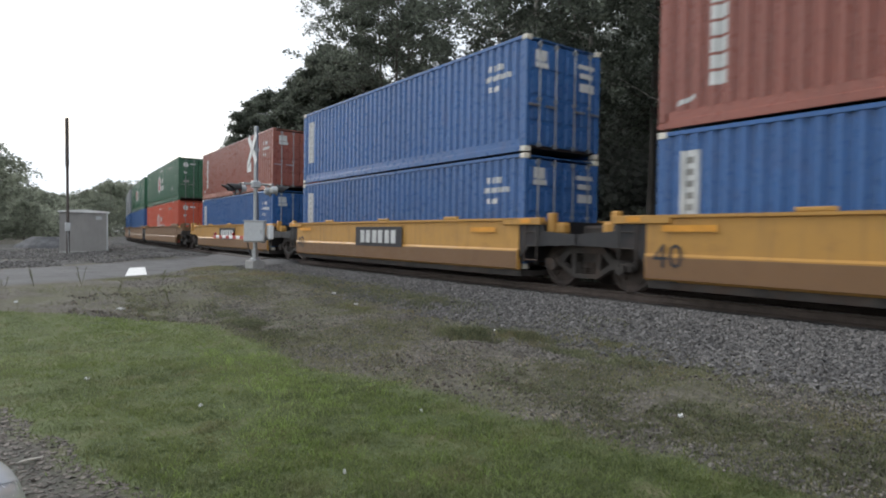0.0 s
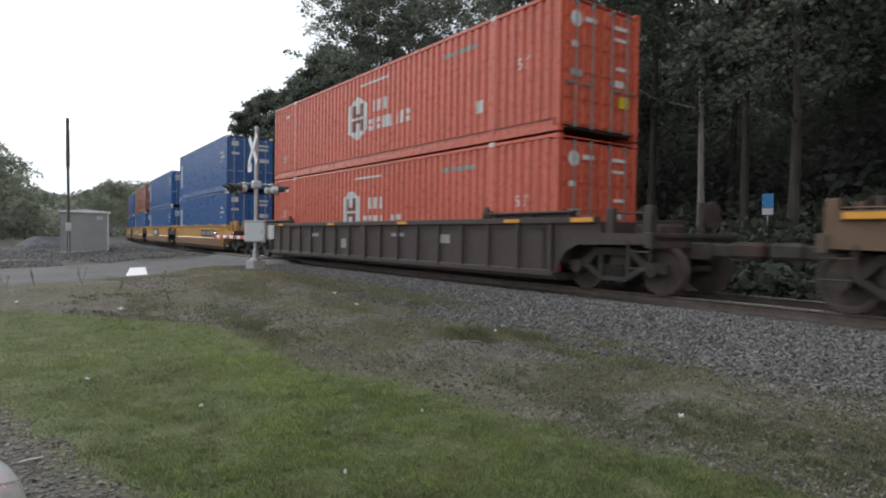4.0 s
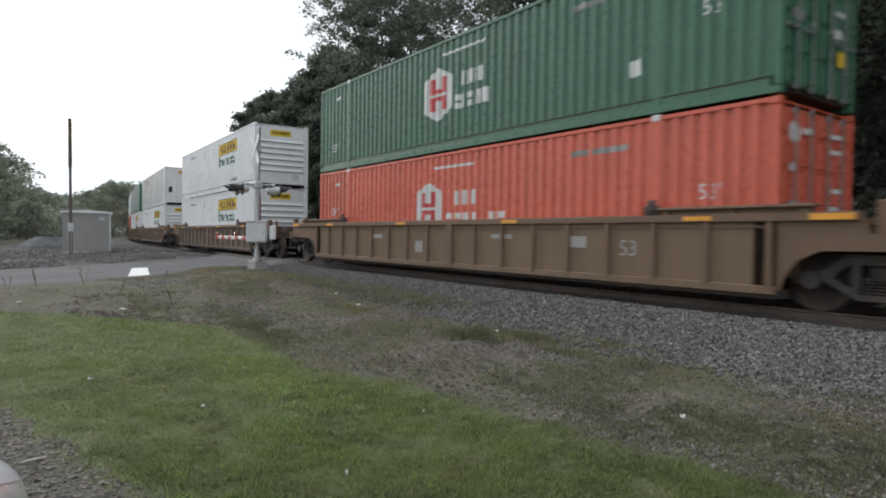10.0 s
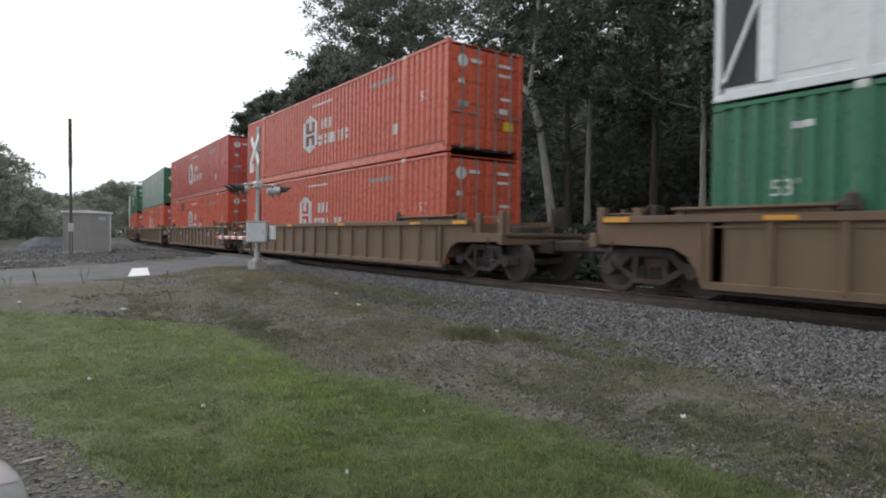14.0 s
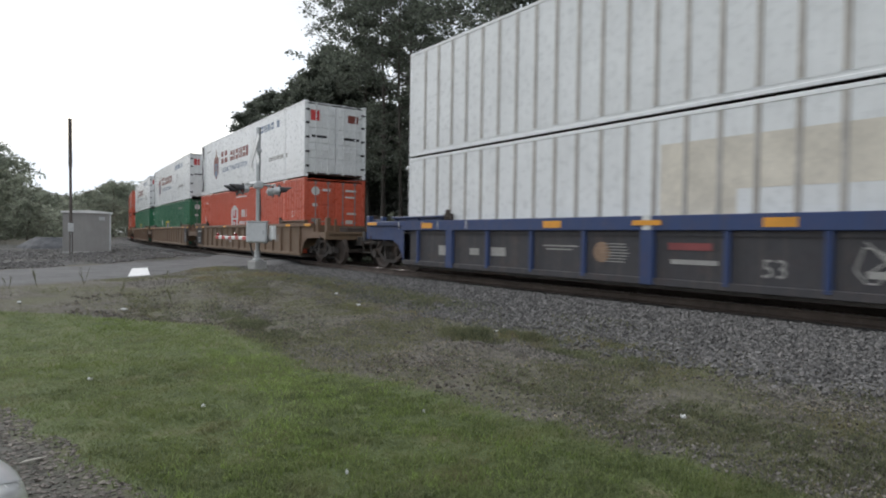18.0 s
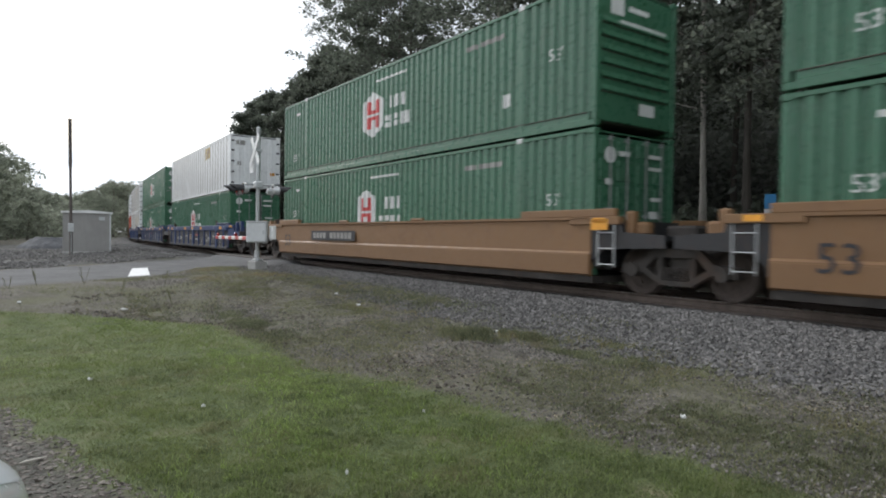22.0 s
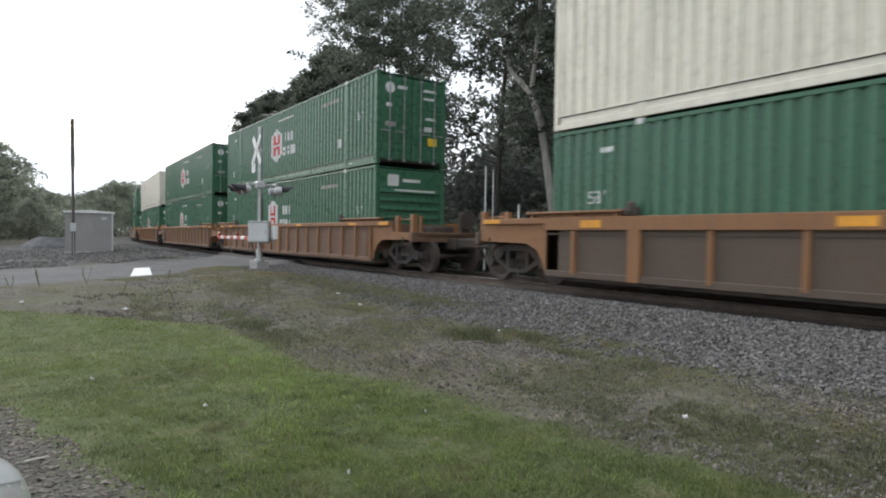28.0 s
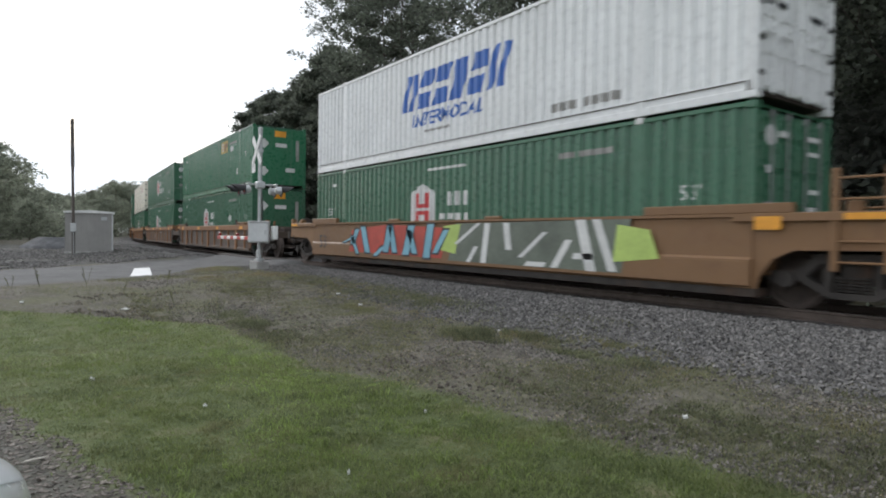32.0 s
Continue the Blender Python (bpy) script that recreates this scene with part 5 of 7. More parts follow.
            part("reflector", cached(("refl", chord_h), lambda: Shape().box(-0.25, 0.25, -1.481, -1.475, 1.45 - chord_h * 0.8, 1.45 - chord_h * 0.25).mesh("reflector")), "mark_orange", c, "orange reflective strip", at=pose(-half + 1.2 + k * (length - 2.4) / 3, 0, 0))
    part("well_floor", cached(("wfloor", length), lambda: Shape().box(-a, a, -1.36, -0.95, 0.17, 0.30).box(-a, a, 0.95, 1.36, 0.15, 0.30).box(-a, -a + 0.8, -1, 1, 0.17, 0.30).box(a - 0.8, a, -1, 1, 0.17, 0.30).box(-0.4, 0.4, -1, 1, 0.17, 0.30).mesh("well_floor")), "iron", c)
    car_end(c, kind, -1, front_own, (body, web, top), spin)
    car_end(c, kind, 1, rear_own, (body, web, top), spin)
    face = -1.47

    def plate(name, x0, x1, z0, z1, mat, label="", y=face, th=0.006):
        part(name, Shape().box(x0, x1, y - th, y, z0, z1), mat, c, label)

    def letters(body_text, size, x, z, mat, y=face, name="lettering", label=""):
        xs_, zs_, fs_ = flat_text(body_text, size)
        me = cached(("lett", body_text, size), lambda: Shape().add([(p, 0, q) for p, q in zip(xs_, zs_)], fs_).mesh(name))
        part(name, me, mat, c, label, at=pose(x, y, z))
    for w in writing:
        if w == "sign":
            plate("logo_plate", -1.35, 1.4, 0.70, 1.28, "mark_black", "dark plate with white blocks", -1.466)
            for k in range(3):
                x = -0.72 + 0.74 * k
                part("logo_block", Shape().prism(rect(x - 0.3, x - 0.05, 0.8, 1.18), -1.478, -1.472).prism(rect(x + 0.05, x + 0.3, 0.8, 1.18), -1.478, -1.472), "mark_white", c)
        elif w == "faded_sign":
            for k in range(3):
                x = 0.6 + 0.75 * k
                part("logo_block", Shape().prism(rect(x - 0.2, x + 0.02, 0.8, 1.2), -1.468, -1.462).prism(rect(x + 0.12, x + 0.34, 0.8, 1.2), -1.468, -1.462), "mark_red", c, "faded red blocks")
        elif w in ("number_plate", "number_plate_front"):
            x0 = 1.5 if w == "number_plate" else -4.95
            plate("number_plate", x0, x0 + 3.4, 0.84, 1.18, "mark_black", "dark plate with pale bars", -1.466)
            for k in range(11):
                if k != 4:
                    plate("number_bar", x0 + 0.2 + 0.275 * k, x0 + 0.4 + 0.275 * k, 0.91, 1.11, "mark_grey", "", -1.4725)
        elif w == "40":
            letters("40", 0.6, -half + 0.42, 0.72, "mark_black", -1.472, "size_number", "painted 40")
            plate("reflector", -half + 0.3, -half + 1.3, 1.16, 1.27, "mark_orange", "orange strip", -1.466)
            plate("reflector", half - 1.6, half - 0.7, 1.14, 1.25, "mark_orange", "orange strip", -1.466)
        elif w == "53":
            letters("53", 0.62, -half + 0.9, 0.78, "mark_black", -1.472, "size_number", "painted 53")
            plate("reflector", half + 0.1, half + 0.5, 1.2, 1.4, "mark_orange", "orange patch", -1.47)
        elif w == "125T":
            plate("data_panel", -half - 0.1, -half + 0.78, 0.42, 1.32, "black", "black data panel", -1.464)
            letters("125T", 0.34, -half + 0.34, 0.66, "mark_white", -1.474, "load_number", "white 125T")
            for k in range(2):
                plate("data_bar", -half + 0.05 + 0.4 * k, -half + 0.3 + 0.4 * k, 1.1, 1.17, "mark_white", "", -1.4705)
        elif w == "data":
            plate("data_panel", half - 0.78, half + 0.1, 0.42, 1.32, "black", "black data panel", -1.464)
            for k in range(4):
                plate("data_bar", half - 0.6, half - 0.1, 0.55 + 0.14 * k, 0.6 + 0.14 * k, "mark_grey", "", -1.4705)
        elif w == "stub53":
            letters("53", 0.42, half - 2.6, 0.85, "mark_grey", -1.41, "size_number", "painted 53")
        elif w == "ones":
            for x in (-half - 0.2, -half + 1.0, -half + 1.7, -half + 2.9, half - 2.6, half - 1.2, half - 0.4):
                letters("1", 0.3, x, 1.315, "mark_white", -1.48, "numeral", "white numeral")
            # faded emblem with thin rays, words as bars, and a white mid post band
            part("emblem", Shape().lathe([(0.2, 0.0), (0.2, 0.006)], 14, "y"), "mark_faded_tan", c, "faded brown round emblem", at=pose(-1.05, -1.408, 0.78))
            for k in range(7):
                plate("emblem_ray", -0.98, -0.42 - 0.03 * abs(k - 3), 0.60 + 0.055 * k, 0.618 + 0.055 * k, "mark_grey", "", -1.402)
            plate("red_bar", 0.4, 1.2, 0.86, 0.98, "mark_dull_red", "dull red bar", -1.402)
            plate("grey_bar", 0.45, 1.3, 0.62, 0.70, "mark_grey", "", -1.402)
            plate("post_band", -0.09, 0.09, 1.2, 1.46, "mark_white", "white band on the middle post", -1.478)
            plate("reflector", -0.3, 0.3, 1.28, 1.37, "mark_orange", "orange reflective strip", -1.486)
            letters("53", 0.4, 2.2, 0.6, "mark_grey", -1.408, "size_number", "painted 53")
            for x, z, ww, hh in ((-2.6, 0.86, 0.95, 0.03), (-2.5, 0.79, 0.7, 0.03), (-4.3, 0.6, 0.5, 0.2), (-5.1, 0.6, 0.35, 0.16), (3.4, 0.55, 0.3, 0.1), (3.9, 0.62, 0.5, 0.2), (-6.4, 0.55, 0.6, 0.25)):
                plate("stencil", x, x + ww, z, z + hh, "mark_grey", "faded stencil", -1.402)
            # chalky scrawls on three panels near the rear
            for k, (x, z) in enumerate(((half - 4.6, 0.72), (half - 3.1, 0.72), (half - 1.6, 0.66))):
                line = Shape()
                pts = [(x + (0.2 + 0.05 * math.sin(3 * q + k)) * math.cos(q * 0.7), z + (0.24 + 0.04 * math.cos(2 * q)) * math.sin(q * 0.7 + 0.3 * k)) for q in range(10)]
                pts += [(x - 0.1, z + 0.32 - 0.1 * k), (x + 0.15, z + 0.05), (x - 0.05, z - 0.1)]
                for (p, q), (u, v) in zip(pts, pts[1:]):
                    line.tube((p, -1.404, q), (u, -1.404, v), 0.014, n=5, cap=False)
                part("spray_line", line, "mark_grey", c, "thin pale spray-painted scrawl")
        elif w == "panels":
            for x, z, ww, hh in ((half - 4.1, 0.85, 0.5, 0.22), (half * 0.2, 1.0, 0.7, 0.1), (-half * 0.5, 0.95, 0.6, 0.12), (-half * 0.2, 0.6, 0.35, 0.3)):
                plate("stencil", x, x + ww, z, z + hh, "mark_grey", "faded stencil", -1.402)
        elif w == "scribble":
            for k in range(9):
                x = -half + 2.6 + 0.36 * k
                rr = 0.13 + 0.04 * math.sin(k * 2.1)
                ring = Shape()
                pts = [(x + rr * math.cos(q * math.pi / 4), 0.85 + rr * 1.3 * math.sin(q * math.pi / 4 + k)) for q in range(9)]
                for (p, q), (u, v) in zip(pts, pts[1:]):
                    ring.tube((p, -1.464, q), (u, -1.464, v), 0.016, n=5, cap=False)
                part("spray_line", ring, "mark_brown", c, "thin spray-painted scrawl")
    if spray:
        spray_paint(c, half)
    return c, spin


def far_ribs(a, n, chord_h):
    s = Shape()
    for k in range(n + 1):
        x = -a + 0.1 + (2 * a - 0.2) * k / n
        s.box(x - 0.05, x + 0.05, 1.40, 1.462, 0.30, 1.45 - chord_h)
    return s.mesh("far_rib")


def spray_paint(c, half):
    """A long painted piece of graffiti made of plain strokes and patches, and the rear ladder beside it."""
    lad = Shape()
    for x in (half + 1.2, half + 1.85):
        lad.box(x - 0.045, x + 0.045, -1.46, -1.40, 0.62, 2.05, 0.01)
    for k in range(5):
        lad.tube((half + 1.2, -1.43, 0.75 + 0.29 * k), (half + 1.85, -1.43, 0.75 + 0.29 * k), 0.018, n=7)
    part("end_ladder", lad, "tan_car", c, "tan steel ladder at the rear end")

    def patch(pts, mat, lift, label=""):
        part("spray_patch", Shape().prism(pts, -1.468 - lift, -1.466 - lift), mat, c, label)
    # red ground with blue strokes
    x = -half + 2.9
    patch([(x, 0.5), (x + 5.2, 0.46), (x + 5.4, 1.25), (x + 2.4, 1.36), (x + 0.2, 1.2)], "mark_scarlet", 0, "red sprayed ground")
    for k, (dx, w, lean, z0, z1) in enumerate(((0.1, 0.26, 0.35, 0.75, 1.22), (0.5, 0.2, -0.4, 0.45, 1.0), (1.1, 0.3, -0.3, 0.5, 1.3), (1.6, 0.24, 0.5, 0.42, 0.7), (2.2, 0.3, 0.25, 0.55, 1.32), (2.75, 0.26, -0.25, 0.55, 1.3), (3.3, 0.32, 0.3, 0.5, 1.32), (3.8, 0.26, -0.3, 0.55, 1.2), (4.35, 0.3, 0.2, 0.45, 1.35), (4.8, 0.22, 0.5, 0.6, 1.2), (-0.5, 0.2, 0.9, 0.8, 1.0))):
        p = x + dx
        o = 0.05
        patch([(p - o, z0 - o), (p + w + o, z0 - o), (p + w + lean + o, z1 + o), (p + lean - o, z1 + o)], "mark_black", 0.003, "black outline")
        patch([(p, z0), (p + w, z0), (p + w + lean, z1), (p + lean, z1)], "mark_teal", 0.006, "light blue stroke")
    # lime and slate letters with white edges
    x = -half + 8.4
    patch([(x, 0.42), (x + 5.4, 0.40), (x + 5.6, 1.4), (x + 0.3, 1.36)], "mark_slate", 0, "grey-green sprayed ground")
    patch([(x - 0.5, 0.7), (x + 0.3, 0.6), (x + 0.5, 1.35), (x - 0.2, 1.3)], "mark_lime", 0.002, "lime patch")
    patch([(x + 5.2, 0.6), (x + 6.2, 0.7), (x + 6.0, 1.2), (x + 5.3, 1.3)], "mark_lime", 0.002, "lime patch")
    for dx, w, lean, z0, z1 in ((0.25, 0.16, 0.9, 0.85, 1.36), (0.75, 0.16, 0.3, 0.42, 0.8), (1.3, 0.2, 0.15, 0.42, 1.36), (2.2, 0.2, -0.1, 0.75, 1.36), (2.6, 0.16, 0.75, 0.6, 1.15), (2.8, 0.6, 0.1, 0.42, 0.52), (3.6, 0.2, 0.4, 0.42, 1.0), (4.2, 0.5, 0.05, 0.62, 0.74), (4.55, 0.26, -0.28, 0.4, 1.4), (5.1, 0.2, -0.4, 0.42, 1.4)):
        p = x + dx
        patch([(p, z0), (p + w, z0), (p + w + lean, z1), (p + lean, z1)], "mark_white", 0.006, "white stroke")


# ---- the consist: where each unit starts, its car, its upper and lower load ----
H9, H8 = 2.896, 2.591
J = ("corr", "white", "ribs:yellow", "banner", L53, H9)
HR = ("corr", "hub_red", "doors:emblem", "emblem_dark size", L53, H9)
HRL = ("corr", "hub_red", "doors:emblem", "emblem_red size", L53, H9)
HG = ("corr", "hub_green", "doors:emblem", "emblem_red size", L53, H9)
HGR = ("corr", "hub_green", "ribs:emblem", "emblem_red size", L53, H9)
EGP = ("post", "emp_green", "ribs:diamonds", "patch diamond_mid", L53, H9)
EWP = ("post", "white", "ribs:posts", "patch_left diamond_mid", L53, H9)
EG = ("corr", "emp_green", "doors:emblem", "patch_low diamond size", L53, H9)
CRE = ("reefer", "white", "doors:rail", "crest frame_nose", L53, H9)
WP = ("post", "white", "doors:few", "patch", L53, H9)
WC = ("corr", "old_white", "doors:few", "small_red_back", L53, H9)
B40 = ("corr", "blue", "doors:plain", "panel40", L40, H8)
B40H = ("corr", "blue", "doors:plain", "panel40", L40, H9)
R40 = ("corr", "brown", "doors:plain", "column40", L40, H8)
MAR = ("corr", "white", "doors:rail", "slant_word", L53, H9)
LAB = {
    "yellow": "yellow 40-foot well car unit, dusty, with black ends", "tan": "tan smooth-sided 53-foot well car unit, weathered", "brown": "dusty brown ribbed 53-foot well car unit",
    "dark": "dark brown ribbed 53-foot well car", "orange": "rusty orange ribbed 53-foot well car unit", "sill": "brown well car unit with a deep orange top sill",
    "ochre": "dusty ochre-brown ribbed 53-foot well car unit", "blue": "slate well car unit with a deep blue top sill"}
# start, car, own front end, own rear end, upper, lower, writing
CONSIST = [
    (-121.0, "tan", 1, 0, ("corr", "grey", "doors:plain", "", L53, H9), ("corr", "blue", "doors:plain", "", L53, H9), ""),
    (-99.0, "tan", 0, 0, ("corr", "grey", "doors:plain", "", L53, H9), ("corr", "blue", "doors:plain", "", L53, H9), ""),
    (-79.33, "tan", 0, 0, HG, ("corr", "blue", "doors:plain", "", L53, H9), ""),
    (-60.76, "tan", 0, 1, HG, HRL, ""),
    (-37.79, "yellow", 1, 0, R40, B40, "sign"),
    (-22.26, "yellow", 0, 0, B40, B40, "sign 40"),
    (-6.70, "yellow", 0, 0, R40, B40, "sign 40"),
    (8.95, "yellow", 0, 0, B40, B40, "sign 40"),
    (24.45, "yellow", 0, 1, B40H, B40H, "number_plate 40"),
    (44.21, "dark", 1, 1, HR, HR, "panels"),
    (67.8, "brown", 1, 0, J, ("corr", "hub_red", "ribs:disc", "emblem_red size", L53, H9), "data"),
    (87.3, "brown", 0, 0, ("post", "emp_green", "ribs:diamonds", "patch_left diamond_mid", L53, H9), J, "125T panels"),
    (106.84, "brown", 0, 1, EWP, J, "125T panels"),
    (130.3, "brown", 1, 1, J, J, ""),
    (153.77, "ochre", 1, 1, HG, HRL, "panels stub53"),
    (177.28, "ochre", 1, 0, EGP, HRL, "data"),
    (196.81, "ochre", 0, 0, ("corr", "hub_crimson", "doors:emblem", "emblem_dark@-0.33 size", L53, H9), ("corr", "hub_red", "doors:emblem", "emblem_dark size patch_grey", L53, H9), "data 125T panels"),
    (216.33, "ochre", 0, 1, HR, HRL, "125T"),
    (239.76, "ochre", 1, 0, CRE, EG, "panels"),
    (259.22, "ochre", 0, 0, CRE, EG, "data"),
    (278.74, "ochre", 0, 1, CRE, HRL, "125T panels stub53"),
    (302.22, "blue", 1, 0, WP, ("post", "white", "doors:few", "tan_band", L53, H9), "ones stub53"),
    (321.76, "blue", 0, 0, HG, ("corr", "hub_green", "doors:emblem", "emblem_inc size diamond", L53, H9), "ones"),
    (341.29, "blue", 0, 1, WP, ("corr", "hub_green", "doors:emblem", "emblem_red@0.36 size", L53, H9), "ones"),
    (365.2, "tan", 1, 0, HGR, HG, "number_plate_front 53"),
    (384.88, "tan", 0, 0, HGR, HG, "53 faded_sign"),
    (404.35, "tan", 0, 1, HG, HG, "scribble number_plate"),
    (427.81, "orange", 1, 0, ("corr", "old_white", "ribs:small red", "small_red", L53, H9), ("corr", "hub_green", "doors:emblem", "emblem_red@0.34 size", L53, H9), "data"),
    (447.3, "orange", 0, 0, HG, HG, "125T"),
    (466.75, "orange", 0, 1, HG, HGR, ""),
    (490.35, "sill", 1, 0, WC, HG, ""),
    (509.89, "sill", 0, 0, ("corr", "hub_green", "doors:emblem", "emblem_inc size lift_text", L53, H9), HG, "panels"),
    (529.43, "sill", 0, 1, ("corr", "emp_green", "ribs:diamonds", "patch diamond_back size", L53, H9), ("corr", "hub_green", "ribs:diamonds", "emblem_red size diamond_low", L53, H9), ""),
    (553.06, "tan", 1, 1, MAR, HG, "53"),
]
MOVING, WHEELS = [], []
for k, (start, car, fo, ro, up, lo, words) in enumerate(CONSIST):
    length = up[4]
    mid = start + length / 2
    wc, spin = well_car(car, length, fo, ro, LAB[car] + (" with sprayed graffiti" if k == len(CONSIST) - 1 else ""), spray=k == len(CONSIST) - 1, writing=words.split())
    low = container(lo, False)
    high = container(up, True)
    MOVING += [(wc, mid, 0.0), (low, mid, 0.32), (high, mid, 0.362 + lo[5])]
    WHEELS += [(w, mid) for w in spin]
# ---- crossing signal, shed, pole ----
def mast_signal():
    x, y = -19.28, 6.69
    z = height(x, y)
    s = thing("crossing_signal", "grey crossing signal mast with crossbuck, flashers and lowered gate arm", "crossing signal", pose(x, y, z))
    part("foundation", Shape().box(-0.22, 0.22, -0.22, 0.22, -0.3, 0.28, 0.02), "concrete", s, "square concrete foundation", at=pose(0, 0, 0, 0, 0, 12))
    part("base_flange", Shape().lathe([(0.17, 0.28), (0.17, 0.33), (0.1, 0.36), (0.1, 0.6), (0.075, 0.62)], 16, "z"), "steel", s, smooth=True)
    part("mast", Shape().tube((0, 0, 0.3), (0, 0, 4.42), 0.066, n=14).lathe([(0.075, 4.42), (0.075, 4.47), (0.02, 4.5)], 14, "z"), "steel", s, smooth=True)
    turn = -3.0
    facing = pose(0, 0, 0, 0, 0, turn)
    for k, an in enumerate((45, -45)):
        b = part("crossbuck_board", Shape().box(-0.61, 0.61, -0.012, 0.0, -0.115, 0.115, 0.004), "tape_white", s, "white crossbuck board", at=facing @ pose(0, -0.105 - 0.016 * k, 3.75, 0, an, 0))
        part("board_edge", Shape().box(-0.6, 0.6, -0.016, -0.012, -0.108, -0.102).box(-0.6, 0.6, -0.016, -0.012, 0.102, 0.108), "mark_grey", b)
    part("crossbuck_bracket", Shape().box(-0.09, 0.09, -0.1, 0.08, 3.7, 3.8, 0.01), "steel", s, at=facing)
    part("track_count_sign", Shape().box(-0.2, 0.2, -0.012, 0.0, -0.14, 0.14, 0.004), "tape_white", s, "small white sign board", at=facing @ pose(-0.36, -0.1, 3.22))
    # flashers on two short arms, facing both ways along the road
    part("junction_box", Shape().box(-0.13, 0.13, -0.13, 0.13, 2.56, 2.78, 0.03), "alu", s, at=facing)
    for sy_ in (-1, 1):
        part("cross_arm", Shape().tube((0, 0, 2.68), (0, sy_ * 0.42, 2.68), 0.03, n=8).tube((-0.36, sy_ * 0.42, 2.68), (0.36, sy_ * 0.42, 2.68), 0.028, n=8), "steel", s, at=facing)
        for sx_ in (-0.33, 0.33):
            f = part("flasher_disc", Shape().lathe([(0.19, 0.0), (0.19, 0.012), (0.178, 0.016)], 22, "y"), "black", s, "black backing disc", at=facing @ pose(sx_, sy_ * 0.42, 2.5) @ pose(0, 0, 0, 0, 0, 0 if sy_ > 0 else 180) @ pose(0, 0.14, 0))
            part("flasher_housing", Shape().lathe([(0.07, -0.18), (0.11, -0.14), (0.125, 0.0)], 16, "y"), "alu", f, smooth=True)
            part("lens", Shape().lathe([(0.115, 0.016), (0.1, 0.035), (0.05, 0.045)], 18, "y"), "lens_red", f, "dark red lens", smooth=True)
            part("hanger", Shape().box(-0.02, 0.02, -0.16, -0.1, 0.1, 0.2, 0.005), "steel", f)
            hood, n = Shape(), 14
            vs, fs = [], []
            for k in range(n + 1):
                an = math.radians(-20 + 220 * k / n)
                for rr in (0.135, 0.127):
                    vs += [(rr * math.cos(an), 0.014, rr * math.sin(an)), (rr * math.cos(an), 0.42 * (0.5 + 0.5 * max(0, math.sin(an))), rr * math.sin(an))]
            for k in range(n):
                i = 4 * k
                fs += [(i, i + 4, i + 5, i + 1), (i + 2, i + 3, i + 7, i + 6), (i + 1, i + 5, i + 7, i + 3)]
            hood.add(vs, fs)
            part("hood", hood, "black", f, "black sun hood")
    # gate mechanism with its lowered arm
    g = part("gate_mechanism", Shape().box(-0.31, 0.31, -0.45, -0.09, 0.86, 1.5, 0.03), "alu", s, "grey gate mechanism case", at=pose(0.1, 0, 0, 0, 0, 62))
    part("case_door", Shape().box(-0.27, 0.27, -0.465, -0.45, 0.9, 1.46, 0.01), "alu", g)
    part("case_hasp", Shape().box(0.18, 0.24, -0.485, -0.465, 1.12, 1.24, 0.006), "steel", g)
    part("case_lid", Shape().box(-0.33, 0.33, -0.47, -0.07, 1.5, 1.53, 0.008), "alu", g)
    part("mount_clamp", Shape().box(-0.1, 0.1, -0.12, 0.1, 0.98, 1.06, 0.01).box(-0.1, 0.1, -0.12, 0.1, 1.3, 1.38, 0.01), "steel", s)
    arm_y, arm_z = 0.24, 0.98
    sup = part("arm_support", Shape().box(-0.75, 0.6, arm_y - 0.02, arm_y + 0.02, arm_z - 0.07, arm_z + 0.07, 0.015).box(-0.1, 0.1, arm_y - 0.06, arm_y + 0.06, arm_z - 0.16, arm_z + 0.3, 0.03), "steel", s)
    part("counterweight", Shape().box(0.5, 0.78, arm_y - 0.07, arm_y + 0.07, arm_z - 0.02, arm_z + 0.4, 0.02), "tape_white", s, "pale counterweight plate")
    arm = part("gate_arm", Shape().box(-5.4, -0.6, arm_y - 0.03, arm_y + 0.03, arm_z - 0.055, arm_z + 0.055, 0.01), "tape_white", s, "lowered gate arm with red and white tape")
    for k in range(6):
        part("red_band", Shape().box(-5.38 + 0.8 * k, -4.98 + 0.8 * k, arm_y - 0.034, arm_y + 0.034, arm_z - 0.059, arm_z + 0.059, 0.006), "tape_red", arm)
    for k in range(3):
        part("arm_lamp", Shape().lathe([(0.05, -0.05), (0.06, 0.0), (0.05, 0.05)], 12, "x").box(-0.02, 0.02, -0.02, 0.02, -0.1, 0.0), "lens_red", arm, at=pose(-5.2 + 2.2 * k, arm_y, arm_z + 0.12))
    cab = Shape()
    pts = [(-0.28, -0.12, 1.1), (-0.34, -0.14, 0.9), (-0.3, -0.1, 0.62), (-0.16, -0.06, 0.4), (-0.1, 0, 0.3)]
    for p, q in zip(pts, pts[1:]):
        cab.tube(p, q, 0.022, n=7)
    part("conduit", cab, "black", s, "black flexible conduit")
    cab2 = Shape()
    pts = [(0.0, 0.07, 2.4), (0.0, 0.09, 1.9), (0.0, 0.09, 1.55)]
    for p, q in zip(pts, pts[1:]):
        cab2.tube(p, q, 0.015, n=6)
    part("cable", cab2, "black", s)


mast_signal()


def signal_shed():
    x0, x1, y0, y1 = -1.2, 1.2, -1.18, 1.18
    z = height(-41, 4) - 0.02
    s = thing("equipment_shed", "plain grey aluminium equipment shed, its roof coloured white for the sky's reflection", "shed", pose(-41.6, 4.33, z, 0, 0, -7))
